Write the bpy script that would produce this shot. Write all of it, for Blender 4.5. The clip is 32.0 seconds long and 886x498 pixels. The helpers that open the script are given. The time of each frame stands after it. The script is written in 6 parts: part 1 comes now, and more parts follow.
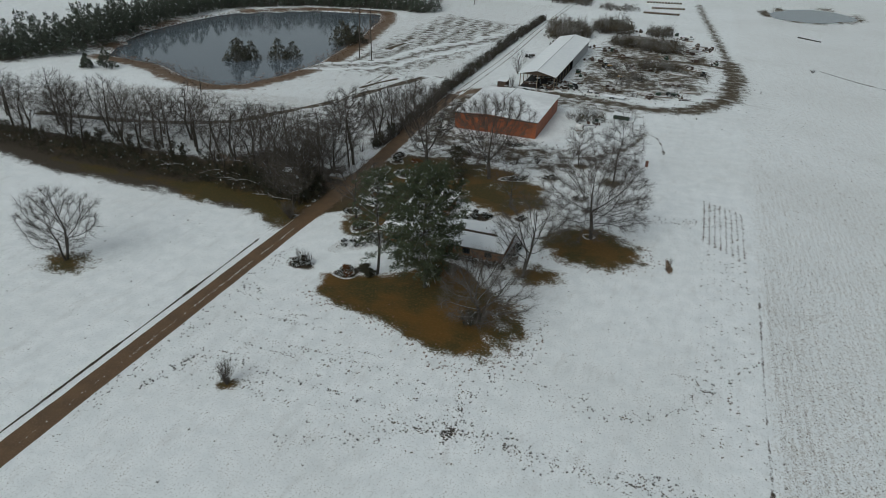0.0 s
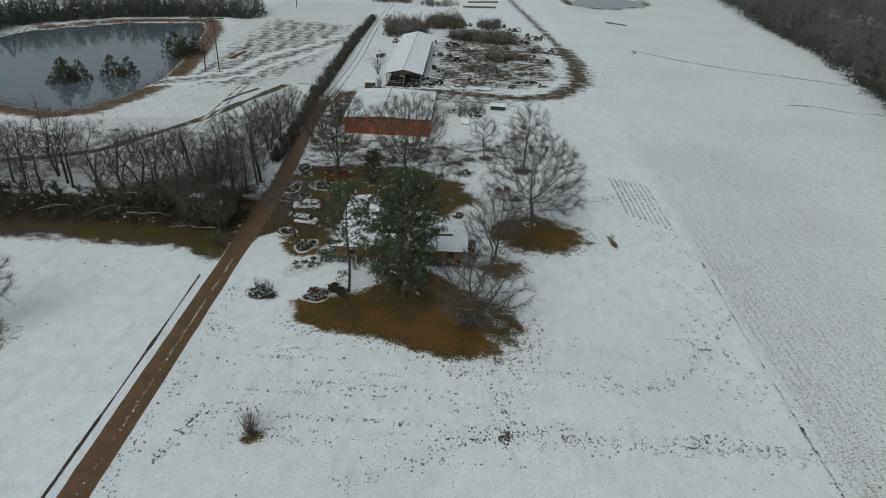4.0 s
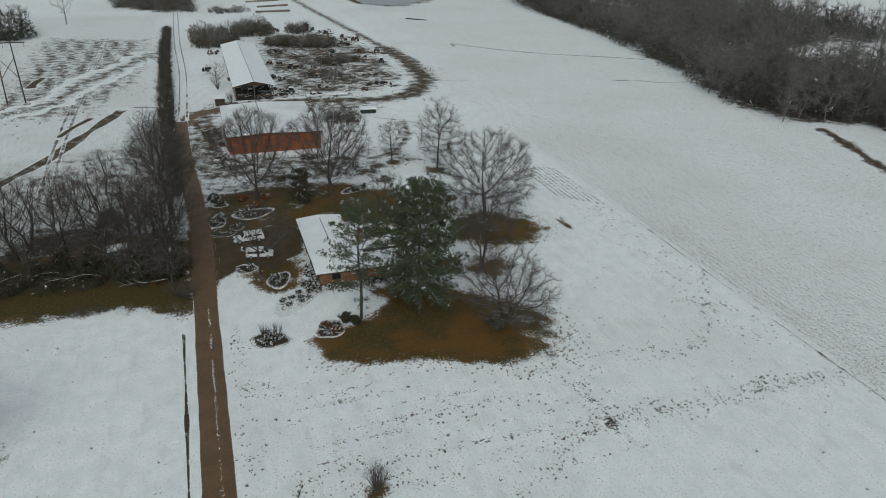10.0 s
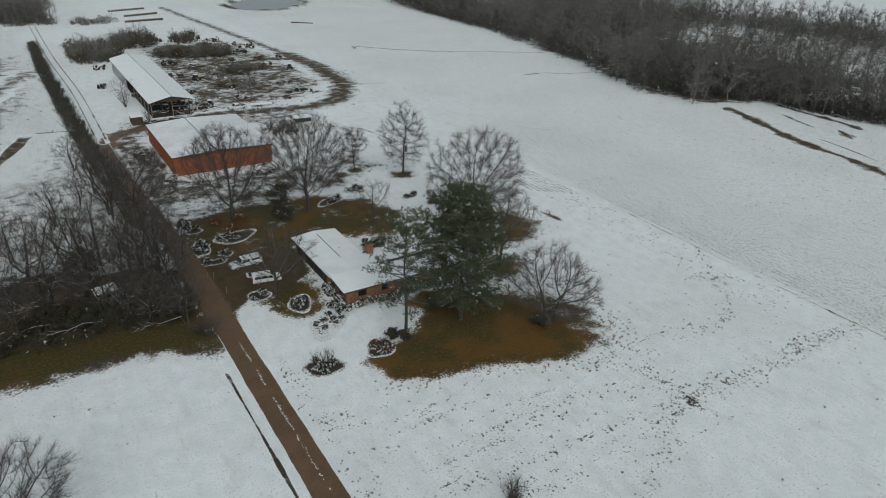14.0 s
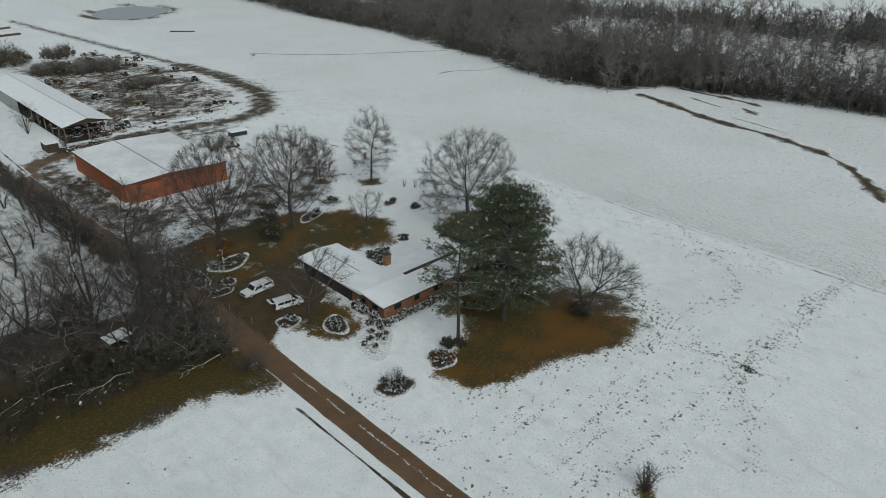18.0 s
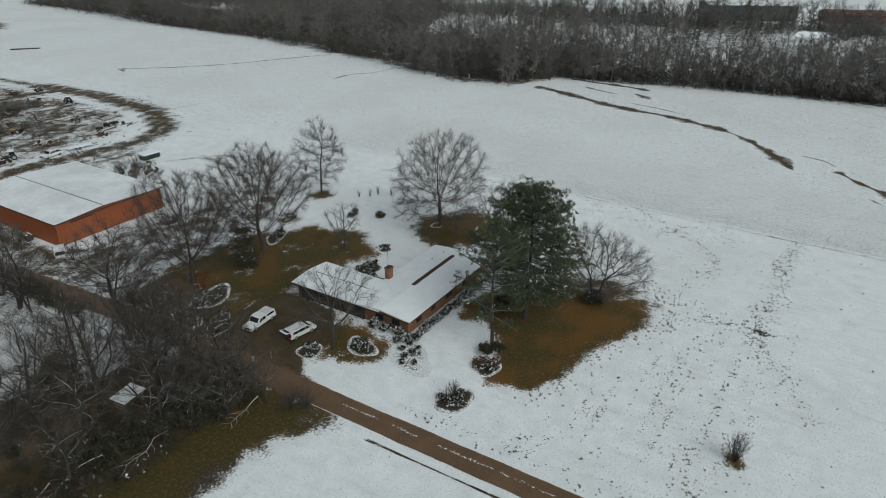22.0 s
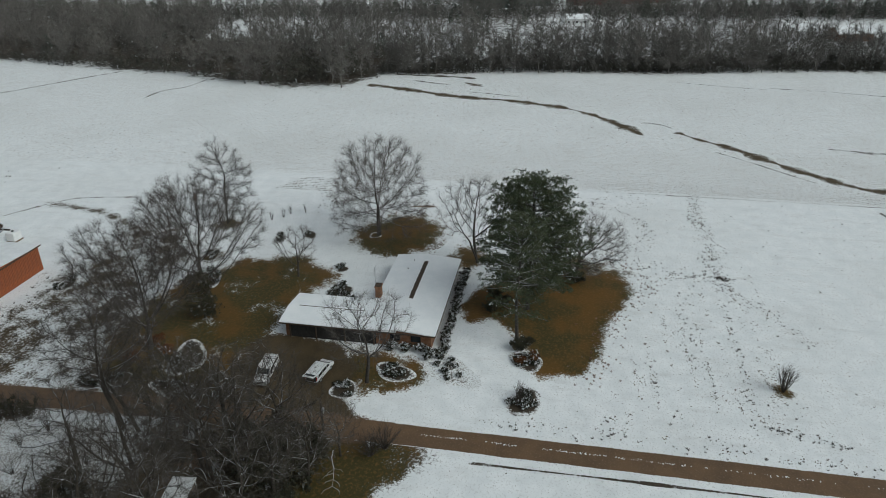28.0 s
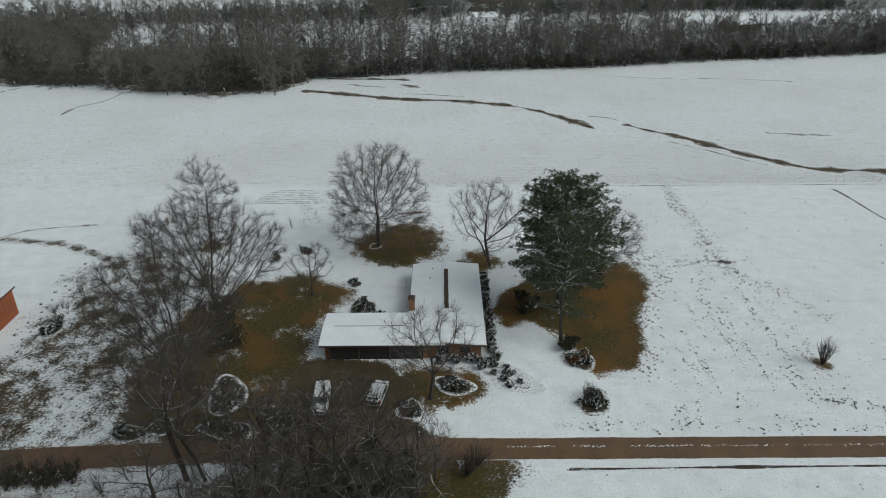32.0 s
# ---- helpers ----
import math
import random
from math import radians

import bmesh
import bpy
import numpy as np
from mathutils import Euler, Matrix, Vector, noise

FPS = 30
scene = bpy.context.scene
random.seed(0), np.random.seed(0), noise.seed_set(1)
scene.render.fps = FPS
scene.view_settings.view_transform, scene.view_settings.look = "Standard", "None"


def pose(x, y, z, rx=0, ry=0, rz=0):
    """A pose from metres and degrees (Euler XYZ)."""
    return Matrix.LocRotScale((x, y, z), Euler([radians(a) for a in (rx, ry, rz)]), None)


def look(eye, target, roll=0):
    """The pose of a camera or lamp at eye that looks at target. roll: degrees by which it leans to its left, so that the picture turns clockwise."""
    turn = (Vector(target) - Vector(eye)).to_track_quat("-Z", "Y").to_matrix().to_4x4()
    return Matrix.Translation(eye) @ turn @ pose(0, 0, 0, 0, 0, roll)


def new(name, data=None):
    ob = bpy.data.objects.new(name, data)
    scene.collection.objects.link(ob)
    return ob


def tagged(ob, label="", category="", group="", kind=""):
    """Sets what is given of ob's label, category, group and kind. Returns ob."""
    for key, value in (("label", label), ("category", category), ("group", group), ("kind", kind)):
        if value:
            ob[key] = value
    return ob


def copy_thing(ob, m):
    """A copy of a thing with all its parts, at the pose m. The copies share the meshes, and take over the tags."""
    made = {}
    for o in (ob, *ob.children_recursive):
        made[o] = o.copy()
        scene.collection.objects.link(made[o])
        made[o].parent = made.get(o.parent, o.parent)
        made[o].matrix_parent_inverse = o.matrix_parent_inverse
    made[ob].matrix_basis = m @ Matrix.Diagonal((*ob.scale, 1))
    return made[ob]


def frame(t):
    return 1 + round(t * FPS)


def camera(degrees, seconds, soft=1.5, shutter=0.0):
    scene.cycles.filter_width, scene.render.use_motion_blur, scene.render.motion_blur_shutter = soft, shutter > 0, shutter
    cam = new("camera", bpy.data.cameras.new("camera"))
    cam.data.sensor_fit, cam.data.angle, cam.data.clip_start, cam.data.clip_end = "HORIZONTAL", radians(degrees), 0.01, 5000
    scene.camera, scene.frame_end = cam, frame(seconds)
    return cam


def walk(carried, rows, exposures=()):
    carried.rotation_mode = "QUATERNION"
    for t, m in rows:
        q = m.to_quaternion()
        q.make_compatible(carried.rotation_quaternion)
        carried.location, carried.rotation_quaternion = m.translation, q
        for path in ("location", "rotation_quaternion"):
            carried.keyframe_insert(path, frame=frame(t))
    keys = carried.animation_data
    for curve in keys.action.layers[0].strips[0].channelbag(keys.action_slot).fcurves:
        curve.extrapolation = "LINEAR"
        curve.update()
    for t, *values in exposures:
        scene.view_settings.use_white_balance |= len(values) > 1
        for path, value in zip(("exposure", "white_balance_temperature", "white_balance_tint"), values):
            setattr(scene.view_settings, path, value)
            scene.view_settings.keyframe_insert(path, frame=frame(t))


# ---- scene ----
cam = camera(64.95, 32.0, soft=0.6)


def view(x, y, z, yaw, pitch, roll):
    return pose(x, y, z, 90 + pitch, 0, yaw) @ pose(0, 0, 0, 0, 0, roll)


PATH = [  # seconds, x, y, z, yaw, pitch, roll
    (0.0, 70.49, -30.76, 64.22, 18.59, -27.74, 2.47),
    (0.5, 66.86, -31.76, 63.96, 15.70, -27.60, 2.58),
    (1.0, 63.12, -32.51, 63.80, 12.66, -27.46, 2.53),
    (1.5, 59.67, -32.94, 63.52, 10.68, -27.39, 2.50),
    (2.0, 56.15, -33.27, 63.30, 8.82, -27.30, 2.43),
    (2.5, 52.64, -33.53, 63.17, 6.98, -27.23, 2.33),
    (4.5, 38.77, -33.57, 62.63, -0.81, -27.03, 2.13),
    (5.0, 35.42, -33.41, 62.66, -2.84, -26.96, 1.98),
    (5.5, 32.21, -33.09, 62.57, -4.85, -26.95, 2.00),
    (6.0, 28.95, -32.66, 62.55, -6.90, -26.90, 1.89),
    (6.5, 25.97, -31.94, 62.25, -8.79, -26.81, 1.91),
    (7.0, 22.88, -31.25, 62.03, -10.83, -26.72, 1.86),
    (7.5, 19.77, -30.37, 61.88, -12.78, -26.66, 1.83),
    (8.0, 16.60, -29.44, 61.78, -14.04, -26.62, 1.83),
    (8.5, 13.35, -28.41, 61.69, -15.14, -26.58, 1.85),
    (9.0, 9.88, -27.29, 61.59, -16.42, -26.55, 1.85),
    (9.5, 6.86, -26.15, 61.52, -17.92, -26.53, 1.77),
    (10.0, 3.71, -24.76, 61.47, -19.60, -26.50, 1.68),
    (10.5, 0.52, -23.37, 61.44, -21.23, -26.50, 1.61),
    (11.0, -2.68, -22.01, 61.41, -22.84, -26.44, 1.57),
    (11.5, -5.86, -20.48, 61.33, -24.50, -26.39, 1.54),
    (12.0, -8.92, -18.77, 61.25, -26.16, -26.35, 1.48),
    (12.5, -11.90, -17.06, 61.15, -27.79, -26.33, 1.45),
    (13.0, -15.11, -15.15, 61.06, -29.37, -26.30, 1.39),
    (13.5, -18.01, -13.12, 60.91, -30.81, -26.26, 1.38),
    (14.0, -20.96, -10.97, 60.86, -32.15, -26.24, 1.29),
    (14.5, -23.89, -9.05, 60.84, -33.48, -26.22, 1.24),
    (16.5, -34.70, -0.00, 60.75, -39.43, -26.14, 1.02),
    (17.0, -37.27, 2.44, 60.77, -41.08, -26.15, 0.95),
    (17.5, -39.81, 4.91, 60.80, -42.84, -26.14, 0.87),
    (18.0, -42.25, 7.39, 60.82, -44.59, -26.11, 0.81),
    (18.5, -44.46, 10.03, 60.79, -46.30, -26.08, 0.75),
    (19.0, -46.48, 12.81, 60.71, -47.90, -26.05, 0.70),
    (19.5, -48.34, 15.36, 60.71, -49.46, -26.02, 0.65),
    (20.0, -50.23, 18.10, 60.72, -51.11, -26.01, 0.58),
    (20.5, -52.02, 20.85, 60.70, -52.98, -25.98, 0.52),
    (21.0, -53.82, 23.71, 60.65, -54.85, -25.97, 0.47),
    (21.5, -55.50, 26.69, 60.55, -56.57, -25.95, 0.40),
    (22.0, -57.05, 29.76, 60.43, -58.25, -25.94, 0.34),
    (22.5, -58.51, 32.82, 60.29, -59.98, -25.92, 0.30),
    (23.0, -59.79, 36.05, 60.21, -61.84, -25.87, 0.22),
    (23.5, -61.16, 39.05, 60.19, -63.71, -25.91, 0.16),
    (24.0, -62.44, 42.08, 60.12, -65.64, -25.88, 0.13),
    (24.5, -63.47, 45.07, 60.08, -67.49, -25.89, 0.07),
    (25.0, -64.33, 48.10, 60.10, -69.28, -25.94, 0.01),
    (25.5, -65.14, 51.18, 60.20, -71.16, -25.99, -0.10),
    (27.5, -66.91, 62.90, 60.05, -78.19, -26.00, -0.32),
    (28.0, -67.05, 66.03, 60.01, -79.83, -26.08, -0.28),
    (28.5, -67.42, 68.67, 60.05, -81.43, -26.06, -0.38),
    (29.0, -67.69, 71.59, 60.15, -83.01, -26.06, -0.49),
    (29.5, -67.63, 74.56, 60.19, -84.57, -26.08, -0.53),
    (30.0, -67.38, 77.44, 60.21, -85.93, -26.10, -0.52),
    (30.5, -67.17, 80.40, 60.22, -87.04, -26.10, -0.55),
    (31.0, -66.97, 83.16, 60.23, -88.00, -26.11, -0.57),
    (31.5, -66.87, 85.92, 60.23, -88.93, -26.11, -0.55),
    (32.0, -66.41, 88.92, 60.20, -89.98, -26.15, -0.36),
]
walk(cam, [(t, view(*v)) for t, *v in PATH], exposures=[(0.0, 0.10, 6140, 1), (8.0, 0.13, 6140, 1), (20.0, 0.22, 6140, 1), (32.0, 0.26, 6140, 1)])

# ---- light: a dull overcast winter day ----
world = bpy.data.worlds.new("overcast")
scene.world = world
world.use_nodes = True
wn = world.node_tree
sky = wn.nodes.new("ShaderNodeTexSky")
sky.sky_type, sky.sun_disc = "NISHITA", False
sky.sun_elevation, sky.sun_rotation = radians(38), radians(200)
sky.air_density, sky.dust_density, sky.ozone_density = 1.0, 4.0, 1.0
grey = wn.nodes.new("ShaderNodeHueSaturation")
grey.inputs["Saturation"].default_value = 0.28
wn.links.new(sky.outputs[0], grey.inputs["Color"])
wn.links.new(grey.outputs[0], wn.nodes["Background"].inputs["Color"])
wn.nodes["Background"].inputs["Strength"].default_value = 0.083
sun = new("sun", bpy.data.lights.new("sun", "SUN"))
sun.data.energy, sun.data.angle, sun.data.color = 0.5, radians(40), (1.0, 0.97, 0.93)
sun.matrix_world = look((0, 0, 300), (0 - math.sin(radians(200)) * 200, 0 - math.cos(radians(200)) * 200, 120))


# ---- node helpers and materials ----
def shader(name):
    m = bpy.data.materials.new(name)
    m.use_nodes = True
    return m, m.node_tree, m.node_tree.nodes["Principled BSDF"]


def put(nt, socket, value):
    if hasattr(value, "is_output"):
        nt.links.new(value, socket)
    else:
        socket.default_value = value


def math_node(nt, op, a, b=0.0, c=0.0, clamp=False):
    n = nt.nodes.new("ShaderNodeMath")
    n.operation, n.use_clamp = op, clamp
    for s, v in zip(n.inputs, (a, b, c)):
        put(nt, s, v)
    return n.outputs[0]


def noise_node(nt, scale, detail=4.0, rough=0.55, vector=None, stretch=None):
    n = nt.nodes.new("ShaderNodeTexNoise")
    n.inputs["Scale"].default_value, n.inputs["Detail"].default_value, n.inputs["Roughness"].default_value = scale, detail, rough
    if vector is None:
        vector = nt.nodes.new("ShaderNodeTexCoord").outputs["Object"]
    if stretch:
        mp = nt.nodes.new("ShaderNodeMapping")
        mp.inputs["Scale"].default_value = stretch
        nt.links.new(vector, mp.inputs["Vector"])
        vector = mp.outputs[0]
    nt.links.new(vector, n.inputs["Vector"])
    return n.outputs["Fac"]


def mix_node(nt, fac, a, b):
    n = nt.nodes.new("ShaderNodeMix")
    n.data_type = "RGBA"
    put(nt, n.inputs[0], fac)
    for s, v in ((n.inputs[6], a), (n.inputs[7], b)):
        put(nt, s, (*v, 1) if isinstance(v, tuple) and len(v) == 3 else v)
    return n.outputs[2]


def step_node(nt, value, low, high):
    n = nt.nodes.new("ShaderNodeMapRange")
    n.interpolation_type = "SMOOTHSTEP"
    put(nt, n.inputs["Value"], value)
    n.inputs["From Min"].default_value, n.inputs["From Max"].default_value = low, high
    return n.outputs["Result"]


def bump_node(nt, height, strength, distance):
    n = nt.nodes.new("ShaderNodeBump")
    n.inputs["Strength"].default_value, n.inputs["Distance"].default_value = strength, distance
    nt.links.new(height, n.inputs["Height"])
    return n.outputs[0]


def attribute(nt, name):
    n = nt.nodes.new("ShaderNodeAttribute")
    n.attribute_name = name
    return n.outputs["Fac"]


def plain(name, a, b, rough=0.8, metal=0.0, scale=3.0, bump=0.2, dist=0.02, snow=0.0, rnd=0.0, spec=0.3):
    """Two-tone mottled surface; snow: how much snow lies on its upward faces; rnd: brightness spread between objects."""
    m, nt, bs = shader(name)
    n1, n2 = noise_node(nt, scale, 5, 0.6), noise_node(nt, scale * 7, 3, 0.6)
    f = math_node(nt, "ADD", math_node(nt, "MULTIPLY", n1, 0.7), math_node(nt, "MULTIPLY", n2, 0.3))
    col = mix_node(nt, step_node(nt, f, 0.35, 0.65), a, b)
    if rnd:
        r = nt.nodes.new("ShaderNodeObjectInfo").outputs["Random"]
        hs = nt.nodes.new("ShaderNodeHueSaturation")
        put(nt, hs.inputs["Value"], math_node(nt, "MULTIPLY_ADD", r, 2 * rnd, 1 - rnd))
        nt.links.new(col, hs.inputs["Color"])
        col = hs.outputs[0]
    if snow:
        z = nt.nodes.new("ShaderNodeSeparateXYZ")
        nt.links.new(nt.nodes.new("ShaderNodeNewGeometry").outputs["Normal"], z.inputs[0])
        up = math_node(nt, "ADD", z.outputs["Z"], math_node(nt, "MULTIPLY_ADD", noise_node(nt, 1.3, 4, 0.7), 1.6, -0.8))
        s = math_node(nt, "MULTIPLY", step_node(nt, up, 0.55, 0.8), snow)
        col = mix_node(nt, s, col, (0.78, 0.8, 0.82))
    nt.links.new(col, bs.inputs["Base Color"])
    bs.inputs["Roughness"].default_value, bs.inputs["Metallic"].default_value = rough, metal
    bs.inputs["Specular IOR Level"].default_value = spec
    if bump:
        nt.links.new(bump_node(nt, f, bump, dist), bs.inputs["Normal"])
    return m


def ground_material():
    """Thin wet snow, with grass, mud and leaf litter showing where it has melted."""
    m, nt, bs = shader("snow_ground")
    pos = nt.nodes.new("ShaderNodeTexCoord").outputs["Object"]
    big, mid = noise_node(nt, 0.03, 4, 0.5, pos), noise_node(nt, 0.35, 6, 0.6, pos)
    fine, tiny = noise_node(nt, 2.2, 5, 0.7, pos), noise_node(nt, 4.4, 3, 0.6, pos)
    grit = noise_node(nt, 3.2, 4, 0.75, pos)
    jitter = math_node(nt, "ADD", math_node(nt, "MULTIPLY_ADD", mid, 1.5, -0.75), math_node(nt, "ADD", math_node(nt, "MULTIPLY_ADD", fine, 1.0, -0.5), math_node(nt, "MULTIPLY_ADD", grit, 1.3, -0.65)))

    def melt(name, low=0.32, high=0.72):
        a = attribute(nt, name)
        edge = math_node(nt, "MULTIPLY", a, 4.0, clamp=True)
        return step_node(nt, math_node(nt, "MULTIPLY_ADD", jitter, edge, a), low, high)

    axes = nt.nodes.new("ShaderNodeSeparateXYZ")
    nt.links.new(pos, axes.inputs[0])
    east = axes.outputs["X"]
    rows_soft = noise_node(nt, 0.5, 5, 0.65, pos, (1.0, 0.3, 1.0))
    snow = mix_node(nt, step_node(nt, mid, 0.3, 0.7), (0.74, 0.765, 0.775), (0.84, 0.858, 0.865))
    snow = mix_node(nt, math_node(nt, "MULTIPLY", step_node(nt, big, 0.42, 0.7), 0.25), snow, (0.60, 0.605, 0.59))
    snow = mix_node(nt, math_node(nt, "MULTIPLY", step_node(nt, rows_soft, 0.5, 0.72), 0.25), snow, (0.5, 0.49, 0.47))
    rows = noise_node(nt, 1.0, 4, 0.6, pos, (2.6, 0.16, 1.0))
    drill = math_node(nt, "SINE", math_node(nt, "MULTIPLY_ADD", mid, 5.0, math_node(nt, "MULTIPLY", east, 5.46)))
    ridge = math_node(nt, "MULTIPLY", drill, math_node(nt, "MULTIPLY", math_node(nt, "MULTIPLY", attribute(nt, "speck"), step_node(nt, east, 2.0, 12.0)), 0.017))
    stubble = math_node(nt, "MULTIPLY_ADD", attribute(nt, "speck"), -0.105, 0.635)
    spot = step_node(nt, math_node(nt, "SUBTRACT", math_node(nt, "ADD", math_node(nt, "MULTIPLY", tiny, 0.66), math_node(nt, "ADD", math_node(nt, "MULTIPLY", rows, 0.17), math_node(nt, "ADD", math_node(nt, "MULTIPLY", mid, 0.17), ridge))), stubble), -0.005, 0.025)
    snow = mix_node(nt, math_node(nt, "MULTIPLY", step_node(nt, grit, 0.55, 0.62), 0.36), snow, (0.36, 0.35, 0.33))
    snow = mix_node(nt, math_node(nt, "MULTIPLY", spot, 0.62), snow, (0.16, 0.125, 0.09))
    wooded = math_node(nt, "SUBTRACT", 1.0, step_node(nt, east, -6.0, 4.0))
    # olive grass; its rise north of y 82 also paints shade under yard trees
    green = math_node(nt, "ADD", step_node(nt, noise_node(nt, 0.11, 4, 0.6, pos), 0.36, 0.62), math_node(nt, "MULTIPLY", math_node(nt, "MAXIMUM", wooded, math_node(nt, "MULTIPLY", step_node(nt, axes.outputs["Y"], 82.0, 96.0), 0.45)), 0.65), clamp=True)
    open_field = math_node(nt, "MULTIPLY", step_node(nt, east, 88.5, 92.0), step_node(nt, noise_node(nt, 1.5, 5, 0.75, pos, (1.0, 0.7, 1.0)), 0.5, 0.62))
    snow = mix_node(nt, math_node(nt, "MULTIPLY", open_field, 0.42), snow, (0.4, 0.365, 0.32))
    grass = mix_node(nt, green, (0.112, 0.058, 0.012), (0.046, 0.04, 0.012))
    grass = mix_node(nt, step_node(nt, fine, 0.45, 0.75), grass, (0.15, 0.08, 0.024))
    mud = mix_node(nt, step_node(nt, mid, 0.3, 0.7), (0.148, 0.091, 0.05), (0.106, 0.068, 0.04))
    mud = mix_node(nt, step_node(nt, tiny, 0.5, 0.8), mud, (0.19, 0.125, 0.084))
    litter = mix_node(nt, step_node(nt, fine, 0.35, 0.7), (0.038, 0.03, 0.021), (0.072, 0.055, 0.038))
    col = mix_node(nt, melt("litter"), snow, litter)
    col = mix_node(nt, melt("grass"), col, grass)
    # brown soil, darkened so that it also carries the trees' shade on the drive
    dirt = mix_node(nt, step_node(nt, mid, 0.3, 0.7), (0.076, 0.053, 0.026), (0.05, 0.036, 0.018))
    dirt = mix_node(nt, step_node(nt, tiny, 0.5, 0.8), dirt, (0.125, 0.095, 0.056))
    col = mix_node(nt, melt("dirt"), col, dirt)
    mudf = melt("mud")
    col = mix_node(nt, mudf, col, mud)
    nt.links.new(col, bs.inputs["Base Color"])
    put(nt, bs.inputs["Roughness"], math_node(nt, "MULTIPLY_ADD", mudf, -0.2, 0.75))
    bs.inputs["Specular IOR Level"].default_value = 0.25
    h = math_node(nt, "ADD", math_node(nt, "MULTIPLY", fine, 0.6), math_node(nt, "MULTIPLY", mid, 1.0))
    nt.links.new(bump_node(nt, h, 0.35, 0.12), bs.inputs["Normal"])
    return m


SNOW_GROUND = ground_material()
ROOF_SNOW = plain("roof_snow", (0.76, 0.785, 0.80), (0.82, 0.835, 0.845), 0.7, scale=0.5, bump=0.25, dist=0.05)
BARN_ROOF = plain("patchy_snow_roof", (0.82, 0.835, 0.845), (0.66, 0.67, 0.68), 0.65, scale=0.12, bump=0.1)
BARK = plain("grey_bark", (0.036, 0.032, 0.028), (0.08, 0.07, 0.062), 0.9, scale=2.0, snow=0.25, rnd=0.2)
TWIG = plain("winter_twig", (0.05, 0.042, 0.036), (0.092, 0.079, 0.068), 0.9, scale=0.5, bump=0, snow=0.05, rnd=0.2)
DARK_BARK = plain("dark_bark", (0.032, 0.027, 0.021), (0.06, 0.05, 0.04), 0.9, scale=2.0, snow=0.45, rnd=0.2)
DARK_TWIG = plain("dark_twig", (0.044, 0.037, 0.03), (0.08, 0.067, 0.054), 0.9, scale=0.5, bump=0, snow=0.08, rnd=0.25)
# grey twigs, lightened further so the colour carries the distance haze
HAZED_TWIG = plain("hazed_woodland_twig", (0.1, 0.093, 0.085), (0.158, 0.145, 0.132), 0.9, scale=0.05, bump=0, snow=0.12)
RUST_TWIG = plain("rusty_twig", (0.16, 0.075, 0.03), (0.12, 0.08, 0.06), 0.9, scale=0.2, bump=0, snow=0.1)
REED = plain("pond_reed", (0.085, 0.05, 0.034), (0.13, 0.08, 0.05), 0.9, scale=0.2, bump=0)
BRICK = plain("brown_brick", (0.16, 0.075, 0.04), (0.24, 0.13, 0.075), 0.85, scale=1.5, bump=0.3)
RED_METAL = plain("red_steel_siding", (0.33, 0.095, 0.034), (0.19, 0.066, 0.032), 0.55, scale=0.25, bump=0.05)
# near-black: stands in for shade in openings, and colours the barn's door rail
DARK = plain("shade_and_rail_black", (0.02, 0.02, 0.02), (0.035, 0.033, 0.03), 0.9)
WOOD = plain("weathered_wood", (0.16, 0.12, 0.085), (0.26, 0.21, 0.16), 0.85, scale=2.0)
TRIM = plain("dark_brown_trim", (0.05, 0.035, 0.025), (0.08, 0.055, 0.04), 0.7)
WHITE = plain("white_paint", (0.66, 0.67, 0.67), (0.74, 0.745, 0.74), 0.35, scale=1.0, bump=0, spec=0.5)
RUBBER = plain("black_rubber", (0.018, 0.018, 0.018), (0.03, 0.03, 0.03), 0.8, bump=0)
STEEL = plain("galvanised_steel", (0.33, 0.34, 0.35), (0.42, 0.43, 0.44), 0.45, 0.7, scale=2.0)
RUST = plain("rusty_iron", (0.078, 0.05, 0.037), (0.05, 0.04, 0.034), 0.85, 0.1, scale=2.0, snow=0.7, rnd=0.3)
GREEN_PAINT = plain("green_machine_paint", (0.016, 0.038, 0.024), (0.026, 0.034, 0.026), 0.6, snow=0.4)
STONE = plain("edging_stone", (0.16, 0.145, 0.13), (0.27, 0.25, 0.225), 0.9, snow=0.4, rnd=0.2)
POLE_WOOD = plain("pole_wood", (0.045, 0.037, 0.03), (0.075, 0.062, 0.052), 0.9)


def glass_material():
    m, nt, bs = shader("dark_glass")
    bs.inputs["Base Color"].default_value = (0.02, 0.024, 0.028, 1)
    bs.inputs["Roughness"].default_value = 0.08
    bs.inputs["Specular IOR Level"].default_value = 0.6
    return m


def water_material():
    m, nt, bs = shader("pond_water")
    # turbid water, its base raised to paint in the pale sky reflection
    bs.inputs["Base Color"].default_value = (0.105, 0.125, 0.145, 1)
    bs.inputs["Roughness"].default_value = 0.06
    n = noise_node(nt, 1.5, 3, 0.5)
    nt.links.new(bump_node(nt, n, 0.06, 0.05), bs.inputs["Normal"])
    return m


def needle_material(name, a, b, c, snow):
    """Needles in three greens with snow on some of the tufts."""
    m, nt, bs = shader(name)
    r = nt.nodes.new("ShaderNodeNewGeometry").outputs["Random Per Island"]
    col = mix_node(nt, step_node(nt, r, 0.1, 0.6), a, b)
    col = mix_node(nt, step_node(nt, noise_node(nt, 0.6, 3), 0.4, 0.7), col, c)
    col = mix_node(nt, step_node(nt, r, 1.0 - snow, 1.02 - snow), col, (0.74, 0.76, 0.78))
    nt.links.new(col, bs.inputs["Base Color"])
    bs.inputs["Roughness"].default_value = 0.7
    bs.inputs["Specular IOR Level"].default_value = 0.2
    return m


